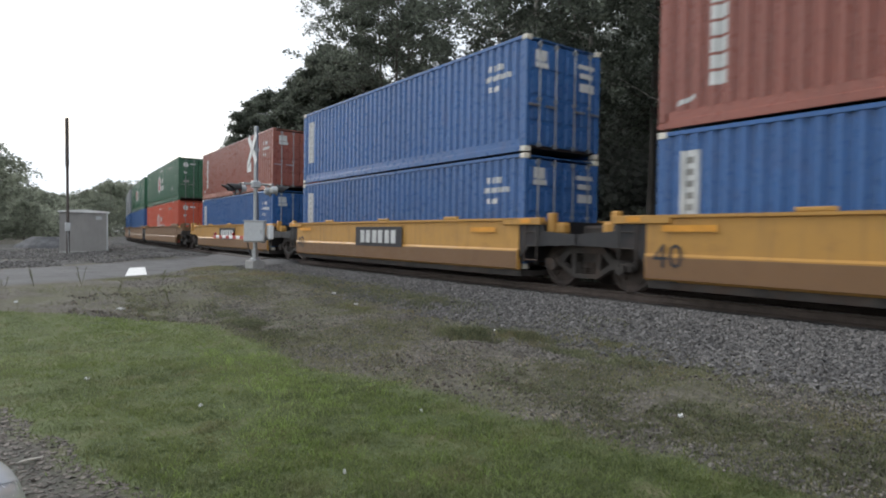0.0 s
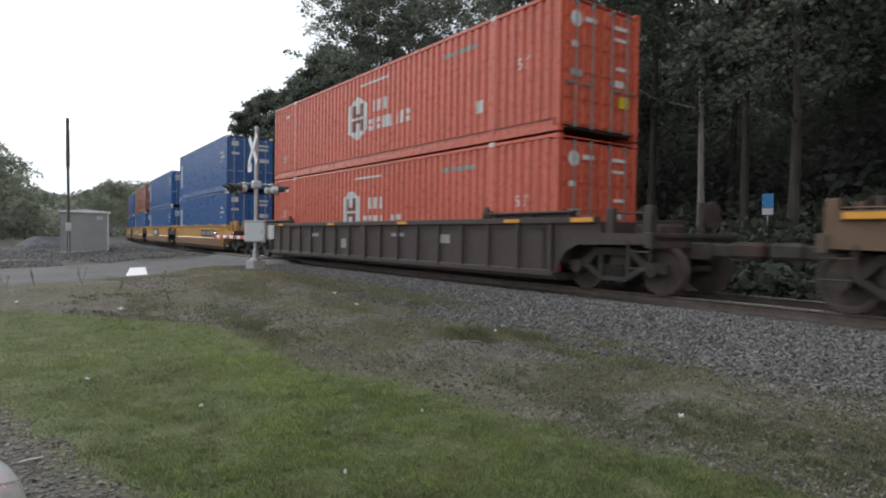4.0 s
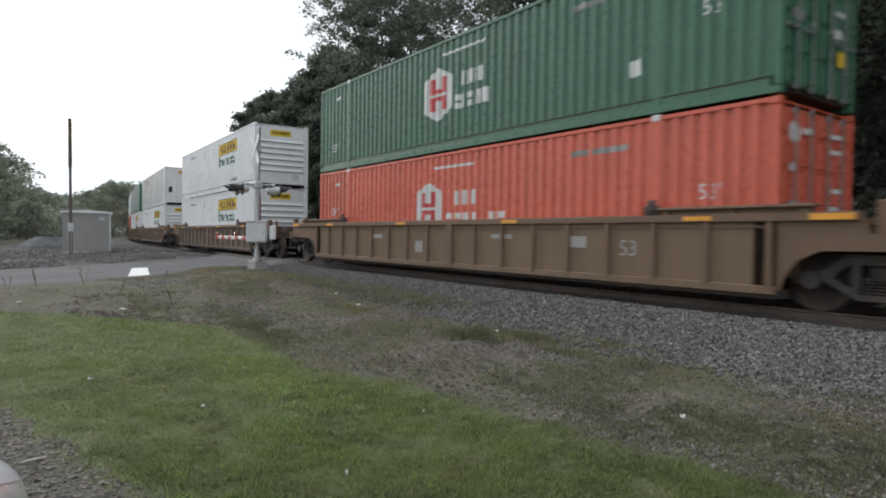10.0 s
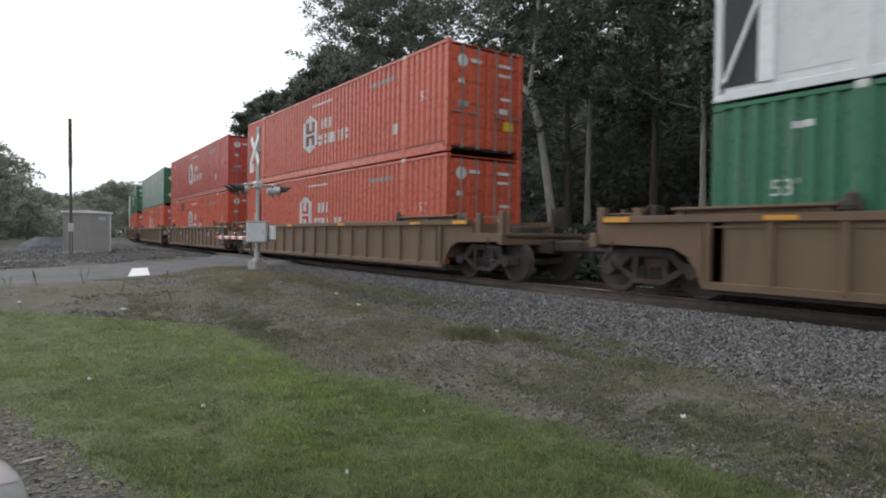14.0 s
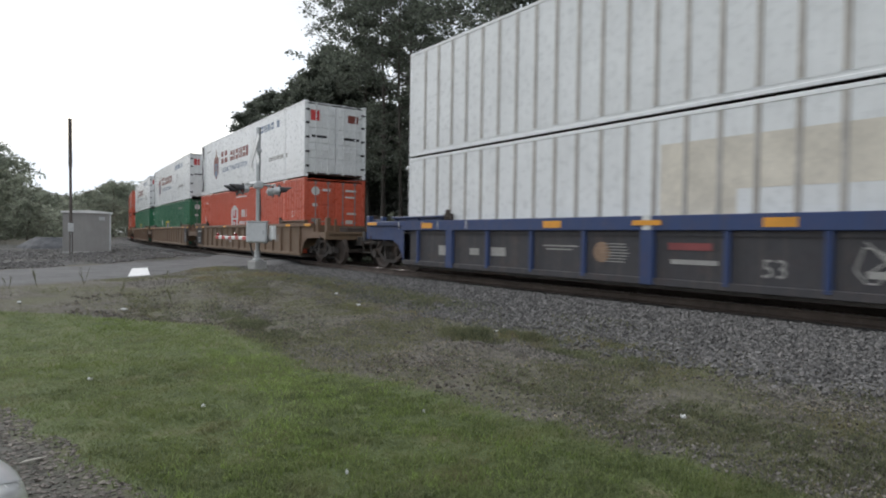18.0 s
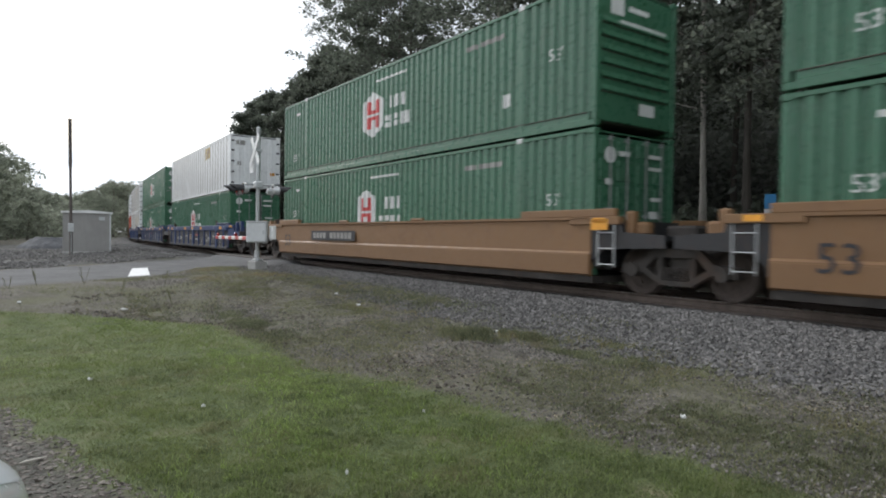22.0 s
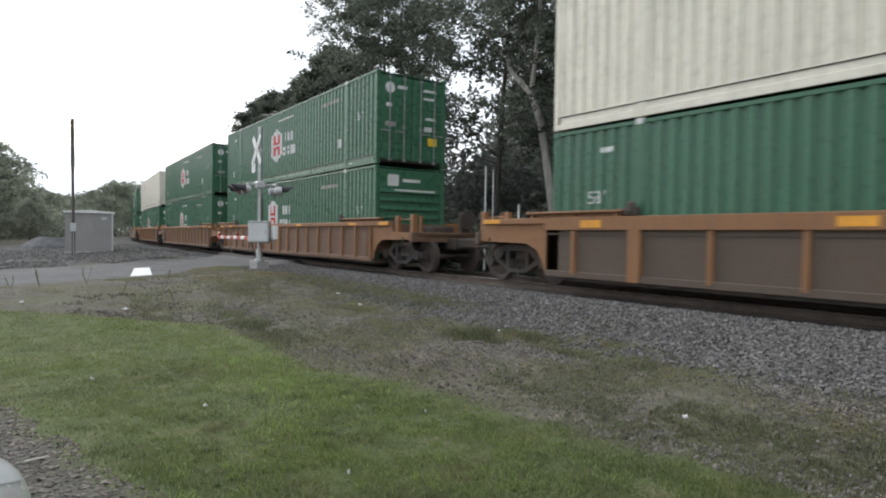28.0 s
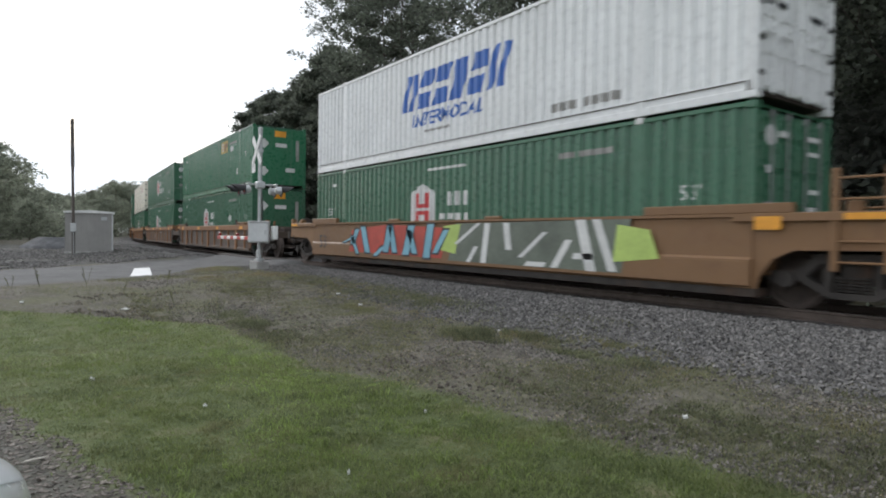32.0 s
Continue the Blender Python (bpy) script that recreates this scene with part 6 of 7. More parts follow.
    part("plinth", Shape().box(x0 - 0.05, x1 + 0.05, y0 - 0.05, y1 + 0.05, -0.2, 0.12, 0.02), "concrete", s)
    part("wall", Shape().box(x0, x1, y0, y1, 0.12, 2.3, 0.01), "shed_metal", s)
    for k in range(1, 3):
        y = y0 + (y1 - y0) * k / 3
        part("seam", Shape().box(x1, x1 + 0.012, y - 0.012, y + 0.012, 0.14, 2.28), "shed_metal", s)
    part("corner_trim", Shape().box(x1 - 0.02, x1 + 0.014, y0 - 0.014, y0 + 0.06, 0.12, 2.3), "shed_metal", s)
    part("corner_trim", Shape().box(x1 - 0.02, x1 + 0.014, y1 - 0.06, y1 + 0.014, 0.12, 2.3), "alu", s)
    # the roof's white stands in for the bright sky it reflects
    part("roof", Shape().prism([(y0 - 0.1, 2.3), (y1 + 0.1, 2.3), (y1 + 0.1, 2.38), ((y0 + y1) / 2, 2.47), (y0 - 0.1, 2.38)], x0 - 0.1, x1 + 0.1, "x"), "tape_white", s, "metal roof, coloured white for the sky's reflection")
    part("vent", Shape().box(x1, x1 + 0.03, y1 - 0.6, y1 - 0.3, 1.9, 2.1, 0.006), "steel", s)
    d = part("door", Shape().box(x0 + 0.7, x0 + 1.6, y0 - 0.03, y0, 0.16, 2.14, 0.01), "alu", s)
    part("handle", Shape().box(x0 + 0.78, x0 + 0.84, y0 - 0.07, y0 - 0.03, 1.0, 1.2, 0.006), "steel", d)


signal_shed()


def leaning_pole():
    x, y = -38.46, 3.36
    z = height(x, y)
    p = thing("utility_pole", "thin weathered pole leaning slightly, with a meter box", "pole", pose(x, y - 0.12, z, 0.6, 0, 0))
    part("shaft", Shape().tube((0, 0, -0.4), (0, 0, 4.6), 0.085, 0.065, n=12).tube((0, 0, 4.6), (0, 0, 4.75), 0.065, 0.09, n=12).tube((0, 0, 4.75), (0, 0, 7.25), 0.09, 0.085, n=12), "wood_pole", p, smooth=True)
    part("meter_box", Shape().box(0.07, 0.22, -0.14, 0.12, 1.25, 1.7, 0.02), "alu", p, "small grey meter box")
    part("conduit", Shape().tube((0.12, 0, 0), (0.12, 0, 1.25), 0.025, n=7), "steel", p)


leaning_pole()


def warning_sign(x, y):
    z = height(x, y)
    s = thing("small_sign", "small blue and white sign on a thin post", "sign", pose(x, y, z))
    part("post", Shape().tube((0, 0, 0), (0, 0, 1.9), 0.02, n=7), "steel", s)
    part("panel", Shape().box(-0.14, 0.14, -0.035, -0.022, 1.52, 1.92, 0.004), "sign_blue", s, "blue panel", at=pose(0, 0, 0, 0, 0, 30))
    part("lower_panel", Shape().box(-0.14, 0.14, -0.035, -0.022, 1.34, 1.51, 0.004), "tape_white", s, "white panel", at=pose(0, 0, 0, 0, 0, 30))


warning_sign(-8.65, 17.4)


def marker_post(x, y, top, r):
    z = height(x, y)
    s = thing("marker_post", "thin white marker post standing beyond the track", "post", pose(x, y, z), "white marker posts")
    part("shaft", Shape().tube((0, 0, -0.3), (0, 0, top - z), r, n=10), "post_white", s, smooth=True)
    part("cap", Shape().lathe([(r * 1.25, top - z - 0.03), (r * 1.25, top - z + 0.01), (r * 0.4, top - z + 0.03)], 10, "z"), "steel", s, smooth=True)


marker_post(-18.2, 15.0, 3.7, 0.04)
marker_post(-17.76, 15.0, 3.55, 0.025)
marker_post(-16.33, 15.0, 2.2, 0.045)


# ---- trees ----
def leaf_quads(centres, rnd, size, flat=0.5):
    """Many small leaves as bent four-cornered pieces round the given places."""
    n = len(centres)
    c = np.array(centres)
    d = rnd.normal(size=(n, 3))
    d[:, 2] *= flat
    d /= np.linalg.norm(d, axis=1)[:, None]
    e = rnd.normal(size=(n, 3))
    e -= (e * d).sum(1)[:, None] * d
    e /= np.linalg.norm(e, axis=1)[:, None]
    s = size * rnd.uniform(0.55, 1.35, n)[:, None]
    v = np.stack([c - d * s, c + e * s * 0.55, c + d * s, c - e * s * 0.55], 1).reshape(-1, 3)
    return v


def tree_meshes(seed, h, crown_base, spread, leaves, leaf_size, r0=0.16, clumps=3, tight=0.18):
    rnd = np.random.RandomState(seed)
    wood = Shape()
    lean = rnd.uniform(-0.035, 0.035, 2)

    def axis(z):
        k = z / h
        return Vector((lean[0] * z + 0.25 * math.sin(k * 4 + seed), lean[1] * z + 0.25 * math.cos(k * 3.3 + seed) - 0.25, z))
    steps = 9
    for k in range(steps):
        z0, z1 = h * 0.93 * k / steps, h * 0.93 * (k + 1) / steps
        wood.tube(axis(z0), axis(z1), r0 * (1 - 0.88 * k / steps) + (0.06 if k == 0 else 0), r0 * (1 - 0.88 * (k + 1) / steps), n=8, cap=False)
    tips = []
    for k in range(22):
        z = crown_base + (h - crown_base) * (k + rnd.uniform(0, 1)) / 22
        f = (z - crown_base) / (h - crown_base)
        reach = spread * (0.35 + 0.65 * math.sin(math.pi * min(1, 0.18 + f * 0.82))) * rnd.uniform(0.55, 1.15)
        an = k * 2.4 + rnd.uniform(-0.5, 0.5)
        a = axis(z * 0.93)
        mid = a + Vector((math.cos(an), math.sin(an), 0.35)) * reach * 0.55
        end = a + Vector((math.cos(an + rnd.uniform(-0.3, 0.3)), math.sin(an), rnd.uniform(0.25, 0.6))) * reach
        r = r0 * 0.24 * (1 - f * 0.6)
        wood.tube(a, mid, r, r * 0.6, n=5, cap=False)
        wood.tube(mid, end, r * 0.6, r * 0.2, n=5, cap=False)
        tips += [(end, 1.0), (mid.lerp(end, 0.5), 0.8), (mid, 0.8)]
        for q in range(3):
            an2 = an + rnd.uniform(-1.1, 1.1)
            st = mid.lerp(end, rnd.uniform(0, 0.8))
            e2 = st + Vector((math.cos(an2), math.sin(an2), rnd.uniform(-0.15, 0.7))) * reach * rnd.uniform(0.25, 0.5)
            wood.tube(st, e2, r * 0.35, r * 0.1, n=4, cap=False)
            tips.append((e2, 0.9))
    tips.append((axis(h * 0.95), 1.0))
    pts = []
    per = leaves // len(tips)
    for p, w in tips:
        sub = [np.array(p) + rnd.normal(size=3) * (0.66, 0.66, 0.42) * spread / 4.2 * w for _ in range(clumps)]
        for k in range(per):
            b = sub[k % clumps]
            pts.append(b + rnd.normal(size=3) * np.array((tight, tight, tight * 0.62)) * spread / 4.2 * (1.6 if k % 7 == 0 else 1.0))
    v = leaf_quads(pts, rnd, leaf_size)
    me = bpy.data.meshes.new("crown")
    n = len(pts)
    me.from_pydata(v.tolist(), [], np.arange(4 * n).reshape(n, 4).tolist())
    return wood.mesh("trunk", True), me


KINDS = [tree_meshes(11, 19.0, 3.6, 4.8, 20000, 0.092), tree_meshes(12, 21.0, 4.6, 4.4, 19000, 0.092, 0.11), tree_meshes(13, 17.0, 3.2, 4.8, 19000, 0.092),
         tree_meshes(14, 20.0, 5.2, 3.8, 16000, 0.092, 0.13), tree_meshes(15, 13.0, 2.2, 4.4, 9000, 0.19, 0.18, 4, 0.24), tree_meshes(16, 10.0, 0.8, 4.4, 8000, 0.19, 0.15, 4, 0.24),
         tree_meshes(17, 12.0, 1.4, 1.5, 13000, 0.12, 0.16, 4, 0.5), tree_meshes(18, 22.0, 2.6, 3.3, 25000, 0.12, 0.24, 3, 0.3)]
TALL = [19.0, 21.0, 17.0, 20.0, 13.0, 10.0, 12.0, 21.0]


def tree(kind, x, y, size=1.0, turn=0.0, bark="bark", leaf="leaf", name="tree", label="tall broadleaf tree with a dark dense crown at the forest edge", group="trees beyond the track"):
    w, l = KINDS[kind]
    t = thing(name, label, "tree", Matrix.Translation((x, y, height(x, y) - 0.1)) @ Matrix.Rotation(turn, 4, "Z") @ Matrix.Diagonal((size, size, size, 1)), group)
    part("trunk", w, bark, t)
    part("crown", l, leaf, t)
    return t


trnd = random.Random(5)
# the forest beyond the track, trunk by trunk along its edge
EDGE = [(1, -11.4, 18.4, 1.0, 1), (3, -9.9, 19.2, 1.0, 0), (0, -8.1, 18.2, 1.0, 0), (2, -18.9, 20.4, 1.0, 0), (3, -17.0, 20.0, 1.0, 1), (0, -33.0, 19.5, 1.0, 0), (3, -30.2, 18.8, 0.85, 0), (2, -24.5, 21, 1.1, 0),
        (0, -14.2, 20.5, 1.0, 0), (2, -5.2, 19.4, 1.05, 0), (1, -2.4, 18.6, 1.0, 0), (0, 0.8, 19.6, 1.0, 0), (2, 4.2, 18.7, 1.05, 0), (3, -6.4, 21.6, 1.0, 0), (7, -40.0, 21.9, 1.0, 0), (7, -38.0, 24.6, 1.05, 0)]
for k, x, y, s, pale in EDGE:
    tree(k, x, y, s, trnd.uniform(0, 6.28), "pale_bark" if pale else "bark")


def forked_tree():
    """A pale, leaning trunk that forks halfway up, with a high ragged crown."""
    rnd = np.random.RandomState(41)
    x0, y0 = -17.9, 18.6
    z = height(x0, y0)
    t = thing("forked_tree", "pale-barked leaning tree that forks below a high crown", "tree", pose(x0, y0, z - 0.1), "trees beyond the track")
    stem = [(0.0, 0.0, 0.0, 0.22), (-0.3, 0.0, 1.6, 0.185), (-0.85, 0.02, 4.1, 0.165), (-1.25, 0.05, 5.5, 0.16), (-1.74, 0.05, 6.5, 0.15)]
    left = [(-1.74, 0.05, 6.5, 0.13), (-2.35, 0.0, 7.1, 0.115), (-2.93, -0.1, 7.7, 0.1), (-3.3, -0.1, 8.6, 0.09), (-3.58, -0.1, 9.5, 0.08), (-4.1, 0.1, 12.0, 0.05), (-4.3, 0.2, 15.0, 0.02)]
    right = [(-1.74, 0.05, 6.5, 0.12), (-1.62, 0.1, 7.7, 0.1), (-1.45, 0.2, 10.0, 0.085), (-1.3, 0.2, 13.0, 0.06), (-1.2, 0.2, 16.5, 0.02)]
    tips = []
    for name, line in (("trunk", stem), ("limb", left), ("limb", right)):
        w = Shape()
        for (a, b, c, r), (d, e, f, q) in zip(line, line[1:]):
            w.tube((a, b, c), (d, e, f), r, q, n=10, cap=False)
        if name == "limb":
            for a, b, c, r in line[3:]:
                for k in range(7):
                    an, ln = rnd.uniform(0, 6.28), rnd.uniform(1.2, 3.2)
                    end = (a + ln * math.cos(an), b + ln * math.sin(an), c + rnd.uniform(0.2, 1.8))
                    w.tube((a, b, c), end, r * 0.4, 0.012, n=5, cap=False)
                    tips.append(end)
        part(name, w, "bleached_bark", t, smooth=True)
    pts = [np.array(p) + rnd.normal(size=3) * np.array((0.6, 0.6, 0.35)) for p in tips for k in range(150)]
    v = leaf_quads(pts, rnd, 0.1)
    me = bpy.data.meshes.new("crown")
    me.from_pydata(v.tolist(), [], np.arange(len(v)).reshape(-1, 4).tolist())
    part("crown", me, "leaf", t)


forked_tree()
placed = [(x, y) for _, x, y, _, _ in EDGE]
tries = 0
while len(placed) < 42 and tries < 3000:
    tries += 1
    x, y = trnd.uniform(-30, 20), trnd.uniform(21, 38)
    if 0.64 < math.atan2(y, -x) < 0.74 or y > 26 + max(0.0, x + 16) * 0.9 or min(math.hypot(x - a, y - b) for a, b in placed) < 2.9:
        continue
    placed.append((x, y))
    tree(trnd.choice((0, 1, 2, 2, 3)), x, y, trnd.uniform(0.9, 1.1), trnd.uniform(0, 6.28))
# lower trees where the forest thins out along the bend
for k, x, d, s in ((4, -49, 15, 0.9), (4, -57.5, 12, 1.0), (5, -63, 9.5, 0.95), (4, -68, 13, 0.85), (5, -74, 10, 0.9), (4, -47.5, 13, 1.1), (5, -82, 11, 0.85), (5, -90, 12, 0.85), (4, -62, 19, 1.0), (4, -75, 19, 0.85), (5, -98, 12, 0.9)):
    tree(k, x, track_y(x) + d, s, trnd.uniform(0, 6.28))
# dense rounded trees on the outer side of the bend: bearing, distance, how high they reach in degrees
for deg, r, up in ((16.9, 66, 8.4), (18.1, 57, 11.2), (19.0, 60, 11.6), (20.1, 57, 12.2), (21.2, 54, 12.0), (22.3, 52, 13.4), (23.4, 50, 13.6), (24.6, 47, 15.2), (25.6, 49, 16.5), (26.6, 47, 15.0)):
    an = radians(deg)
    tree(6, -r * math.cos(an), r * math.sin(an), (1.0 + r * math.tan(radians(up))) / TALL[6], trnd.uniform(0, 6.28))


def skyline(deg):
    """How high the distant tree line reaches, in degrees, by its bearing."""
    return float(np.interp(deg, (-9, 0.3, 1.1, 2.0, 3.8, 4.6, 5.6, 7.4, 10, 13), (6.4, 6.2, 5.2, 3.8, 3.4, 3.2, 3.4, 4.5, 4.3, 4.1)))


def reach(x, y, kind, part_of=1.0):
    """The size at which a tree of a kind at x, y ends at the tree line."""
    deg, r = math.degrees(math.atan2(y, -x)), math.hypot(x, y)
    return (1.2 + r * math.tan(radians(min(skyline(deg - 0.7), skyline(deg), skyline(deg + 0.7)))) * part_of) / TALL[kind]


# far tree line round the bend and beyond the yard
far = [(4, -76, -1.5, 0.8), (4, -86, -0.2, 0.5), (5, -84, -3.2, 0.8), (5, -97, 3.4, 0.52), (4, -74, -6, 0.85), (5, -104, -1.0, 0.8), (4, -92, -4.0, 0.78)]
for k in range(46):
    deg = -9 + 21.5 * (k % 23) / 23 + trnd.uniform(-0.4, 0.4)
    an = radians(deg)
    r = trnd.uniform(118, 150) + (26 if k >= 23 else 0)
    kind = 4 if k % 3 else 5
    x, y = -r * math.cos(an), r * math.sin(an)
    far.append((kind, x, y, reach(x, y, kind, trnd.uniform(0.72, 0.98))))
# taller woods close the view behind the bend
for k in range(26):
    an = radians(4.6 + 11.5 * k / 26 + trnd.uniform(-0.2, 0.2))
    r = trnd.uniform(186, 240)
    x, y = -r * math.cos(an), r * math.sin(an)
    far.append((4, x, y, reach(x, y, 4, trnd.uniform(0.84, 1.0))))
# these crowns carry their haze in the leaf colour
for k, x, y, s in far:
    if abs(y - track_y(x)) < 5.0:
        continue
    tree(k, x, y, s, trnd.uniform(0, 6.28), leaf="leaf_far", label="green broadleaf tree in a distant tree line, haze painted into its leaf colour", group="distant tree line")


def leaf_mass(name, label, places, mat, seed, per, size, kind_size):
    """Thick low growth as one mass of leaves on many short stems."""
    rnd = np.random.RandomState(seed)
    pts = []
    for x, y, r, h in places:
        z = height(x, y)
        q = rnd.normal(size=(per, 3)) * np.array((r * 0.5, r * 0.5, h * 0.3)) + np.array((x, y, z + h * 0.5))
        q[:, 2] = np.maximum(q[:, 2], z + 0.02)
        pts.append(q)
    p = np.concatenate(pts)
    v = leaf_quads(p, rnd, size)
    me = bpy.data.meshes.new(name)
    me.from_pydata(v.tolist(), [], np.arange(len(v)).reshape(-1, 4).tolist())
    ob = part(name, me, mat)
    tagged(ob, label, kind_size, kind="stuff")


brush, woods, far_brush = [], [], []
for k in range(150):
    x = trnd.uniform(-58, 16)
    brush.append((x, track_y(x) + trnd.uniform(5.2, 9.0), trnd.uniform(0.5, 1.2), trnd.uniform(0.4, 1.3)))
brnd = random.Random(77)
for k in range(130):
    x = brnd.uniform(-34, 8)
    brush.append((x, track_y(x) + brnd.uniform(4.4, 6.2), brnd.uniform(0.5, 0.9), brnd.uniform(0.5, 1.1)))
for k in range(170):
    x = trnd.uniform(-70, 30)
    woods.append((x, track_y(x) + trnd.uniform(13, 28), trnd.uniform(2.0, 3.5), trnd.uniform(3, 7.0)))
for k in range(150):
    y = trnd.uniform(30, 46)
    x = trnd.uniform(-1.12 * y, 30)
    woods.append((x, y, trnd.uniform(2.6, 4.0), trnd.uniform(10, 17)))
back = []
for k in range(120):
    y = trnd.uniform(46, 56)
    back.append((trnd.uniform(-1.12 * y, 34), y, trnd.uniform(3.0, 4.5), trnd.uniform(16, 27)))
for k in range(110):
    x = -122 + trnd.uniform(-25, 25)
    yy = trnd.uniform(-26, 30)
    if abs(yy - track_y(x)) > 7:
        far_brush.append((x, yy, 3.0, 4.6))
for k in range(60):
    an, r = radians(trnd.uniform(4.5, 14)), trnd.uniform(178, 200)
    x, yy = -r * math.cos(an), r * math.sin(an)
    if abs(yy - track_y(x)) > 6:
        far_brush.append((x, yy, 3.4, 6.0))
leaf_mass("distant_brush", "green brush along the distant tree line, haze painted into its leaf colour", far_brush, "leaf_far", 23, 420, 0.22, "brush")
leaf_mass("undergrowth", "low dark brush along the foot of the woods", brush, "leaf", 21, 420, 0.13, "undergrowth")
# the haze inside the woods is only this paler leaf colour
leaf_mass("deep_woods", "dense foliage deep in the woods, its leaf colour paled to imitate haze", woods, "leaf_deep", 22, 900, 0.21, "woods")
leaf_mass("far_woods", "far side of the woods, its leaf colour paled to imitate haze", back, "leaf_deep", 24, 700, 0.42, "woods")


# ---- the car parked on the gravel drive ----
def parked_car():
    z = height(-2.4, 0.0)
    c = thing("parked_car", "silver-white car parked on the gravel drive, nose to the lawn", "car", pose(-3.43, -0.213, z, 0, 0, 125))
    # stations from the nose back: distance, half width, lowest, top
    st = [(0.0, 0.41, 0.34, 0.60), (-0.05, 0.61, 0.27, 0.67), (-0.14, 0.75, 0.22, 0.74), (-0.32, 0.855, 0.2, 0.82), (-0.7, 0.89, 0.2, 0.915), (-1.25, 0.9, 0.2, 0.98), (-3.2, 0.9, 0.2, 0.96), (-4.0, 0.86, 0.22, 0.92), (-4.35, 0.72, 0.3, 0.82)]
    dist = [-p[0] for p in st]

    def station(x):
        return [float(np.interp(-x, dist, [p[k] for p in st])) for k in (1, 2, 3)]

    def skin(x, y, lift=0.004):
        """The height of the body's upper skin at x, y."""
        w, lo, tp = station(x)
        return (lo + tp) / 2 + (tp - lo) / 2 * max(0.0, 1 - (abs(y) / w) ** 3.4) ** (1 / 3.4) + lift
    body, n = Shape(), 32
    along = [0.0, -0.02, -0.05, -0.09, -0.14, -0.2, -0.28, -0.38, -0.52, -0.7, -0.95, -1.25, -1.9, -2.6, -3.2, -3.7, -4.0, -4.2, -4.35]
    vs, fs = [], []
    for x in along:
        w, lo, tp = station(x)
        for k in range(n):
            co, si = math.cos(2 * math.pi * k / n), math.sin(2 * math.pi * k / n)
            vs.append((x, w * math.copysign(abs(co) ** (2 / 3.4), co), (lo + tp) / 2 + (tp - lo) / 2 * math.copysign(abs(si) ** (2 / 3.4), si)))
    for q in range(len(along) - 1):
        fs += [(q * n + k, q * n + (k + 1) % n, (q + 1) * n + (k + 1) % n, (q + 1) * n + k) for k in range(n)]
    fs += [tuple(range(n)), tuple(range((len(along) - 1) * n, len(along) * n))]
    me = body.add(vs, fs).mesh("body", True)
    me.set_sharp_from_angle(angle=radians(70))
    part("body", me, "car_white", c)
    cab = Shape()
    cv = []
    for x, w, z0, z1 in ((-1.15, 0.76, 0.97, 0.98), (-1.95, 0.66, 0.97, 1.42), (-3.1, 0.66, 0.95, 1.44), (-4.0, 0.74, 0.91, 0.93)):
        cv += [(x, -w - 0.06 * (z1 < 1), z0), (x, -w, z1), (x, w, z1), (x, w + 0.06 * (z1 < 1), z0)]
    cab.add(cv, [(4 * j + k, 4 * j + k + 1, 4 * j + k + 5, 4 * j + k + 4) for j in range(3) for k in range(3)])
    part("cabin", cab, "black", c, "dark glazed cabin", smooth=True)
    for sg in (-1, 1):
        lamp, rows = Shape(), 6
        lv = []
        for q in range(rows + 1):
            x = -0.1 - 0.34 * q / rows
            w = station(x)[0]
            lv += [(x, sg * w * f, skin(x, w * f, 0.006)) for f in (0.80, 0.86, 0.91, 0.95)]
        lamp.add(lv, [(4 * q + k, 4 * q + k + 1, 4 * q + k + 5, 4 * q + k + 4) for q in range(rows) for k in range(3)])
        part("headlight", lamp, "lamp_glass", c, "clear headlight", smooth=True)
        rim = Shape()
        pts = [(x, sg * y, skin(x, y)) for x, y in ((-0.07, 0.34), (-0.11, 0.40), (-0.17, 0.45), (-0.32, 0.50), (-0.7, 0.53), (-1.2, 0.54))]
        for p, q in zip(pts, pts[1:]):
            rim.tube(p, q, 0.007, n=6)
        part("bonnet_gap", rim, "black", c, "dark gap beside the bonnet")
        for x in (-0.85, -3.5):
            w = part("wheel", Shape().lathe([(0.2, -0.1), (0.31, -0.1), (0.325, -0.07), (0.325, 0.07), (0.31, 0.1), (0.2, 0.1)], 24, "y"), "rubber", c, at=pose(x, sg * 0.8, 0.325), smooth=True)
            part("rim", Shape().lathe([(0.05, -0.105), (0.2, -0.09), (0.2, 0.09), (0.05, 0.105)], 20, "y"), "steel", w)
    part("lower_grille", Shape().box(-0.06, -0.02, -0.36, 0.36, 0.34, 0.46, 0.02), "black", c)
    part("bumper_skirt", Shape().prism([(0.01, -0.43), (-0.045, -0.635), (-0.135, -0.775), (-0.31, -0.878), (-0.6, -0.905), (-0.6, 0.905), (-0.31, 0.878), (-0.135, 0.775), (-0.045, 0.635), (0.01, 0.43)], 0.17, 0.44, "z"), "rubber", c, "black plastic lower bumper")
    for y0, y1 in ((-0.955, -0.84), (0.84, 0.955)):
        arc = [(-0.68 + 0.5 * math.cos(math.pi * k / 10), 0.24 + 0.5 * math.sin(math.pi * k / 10)) for k in range(11)]
        part("wheel_arch", Shape().prism(arc, y0, y1, "y"), "rubber", c, "black plastic wheel arch")


parked_car()


def gravel_heap():
    rnd = np.random.RandomState(31)
    s = Shape()
    n, rings = 28, 7
    vs, fs = [(0, 0, 0.78)], []
    for j in range(1, rings + 1):
        f = j / rings
        for k in range(n):
            an = 2 * math.pi * k / n
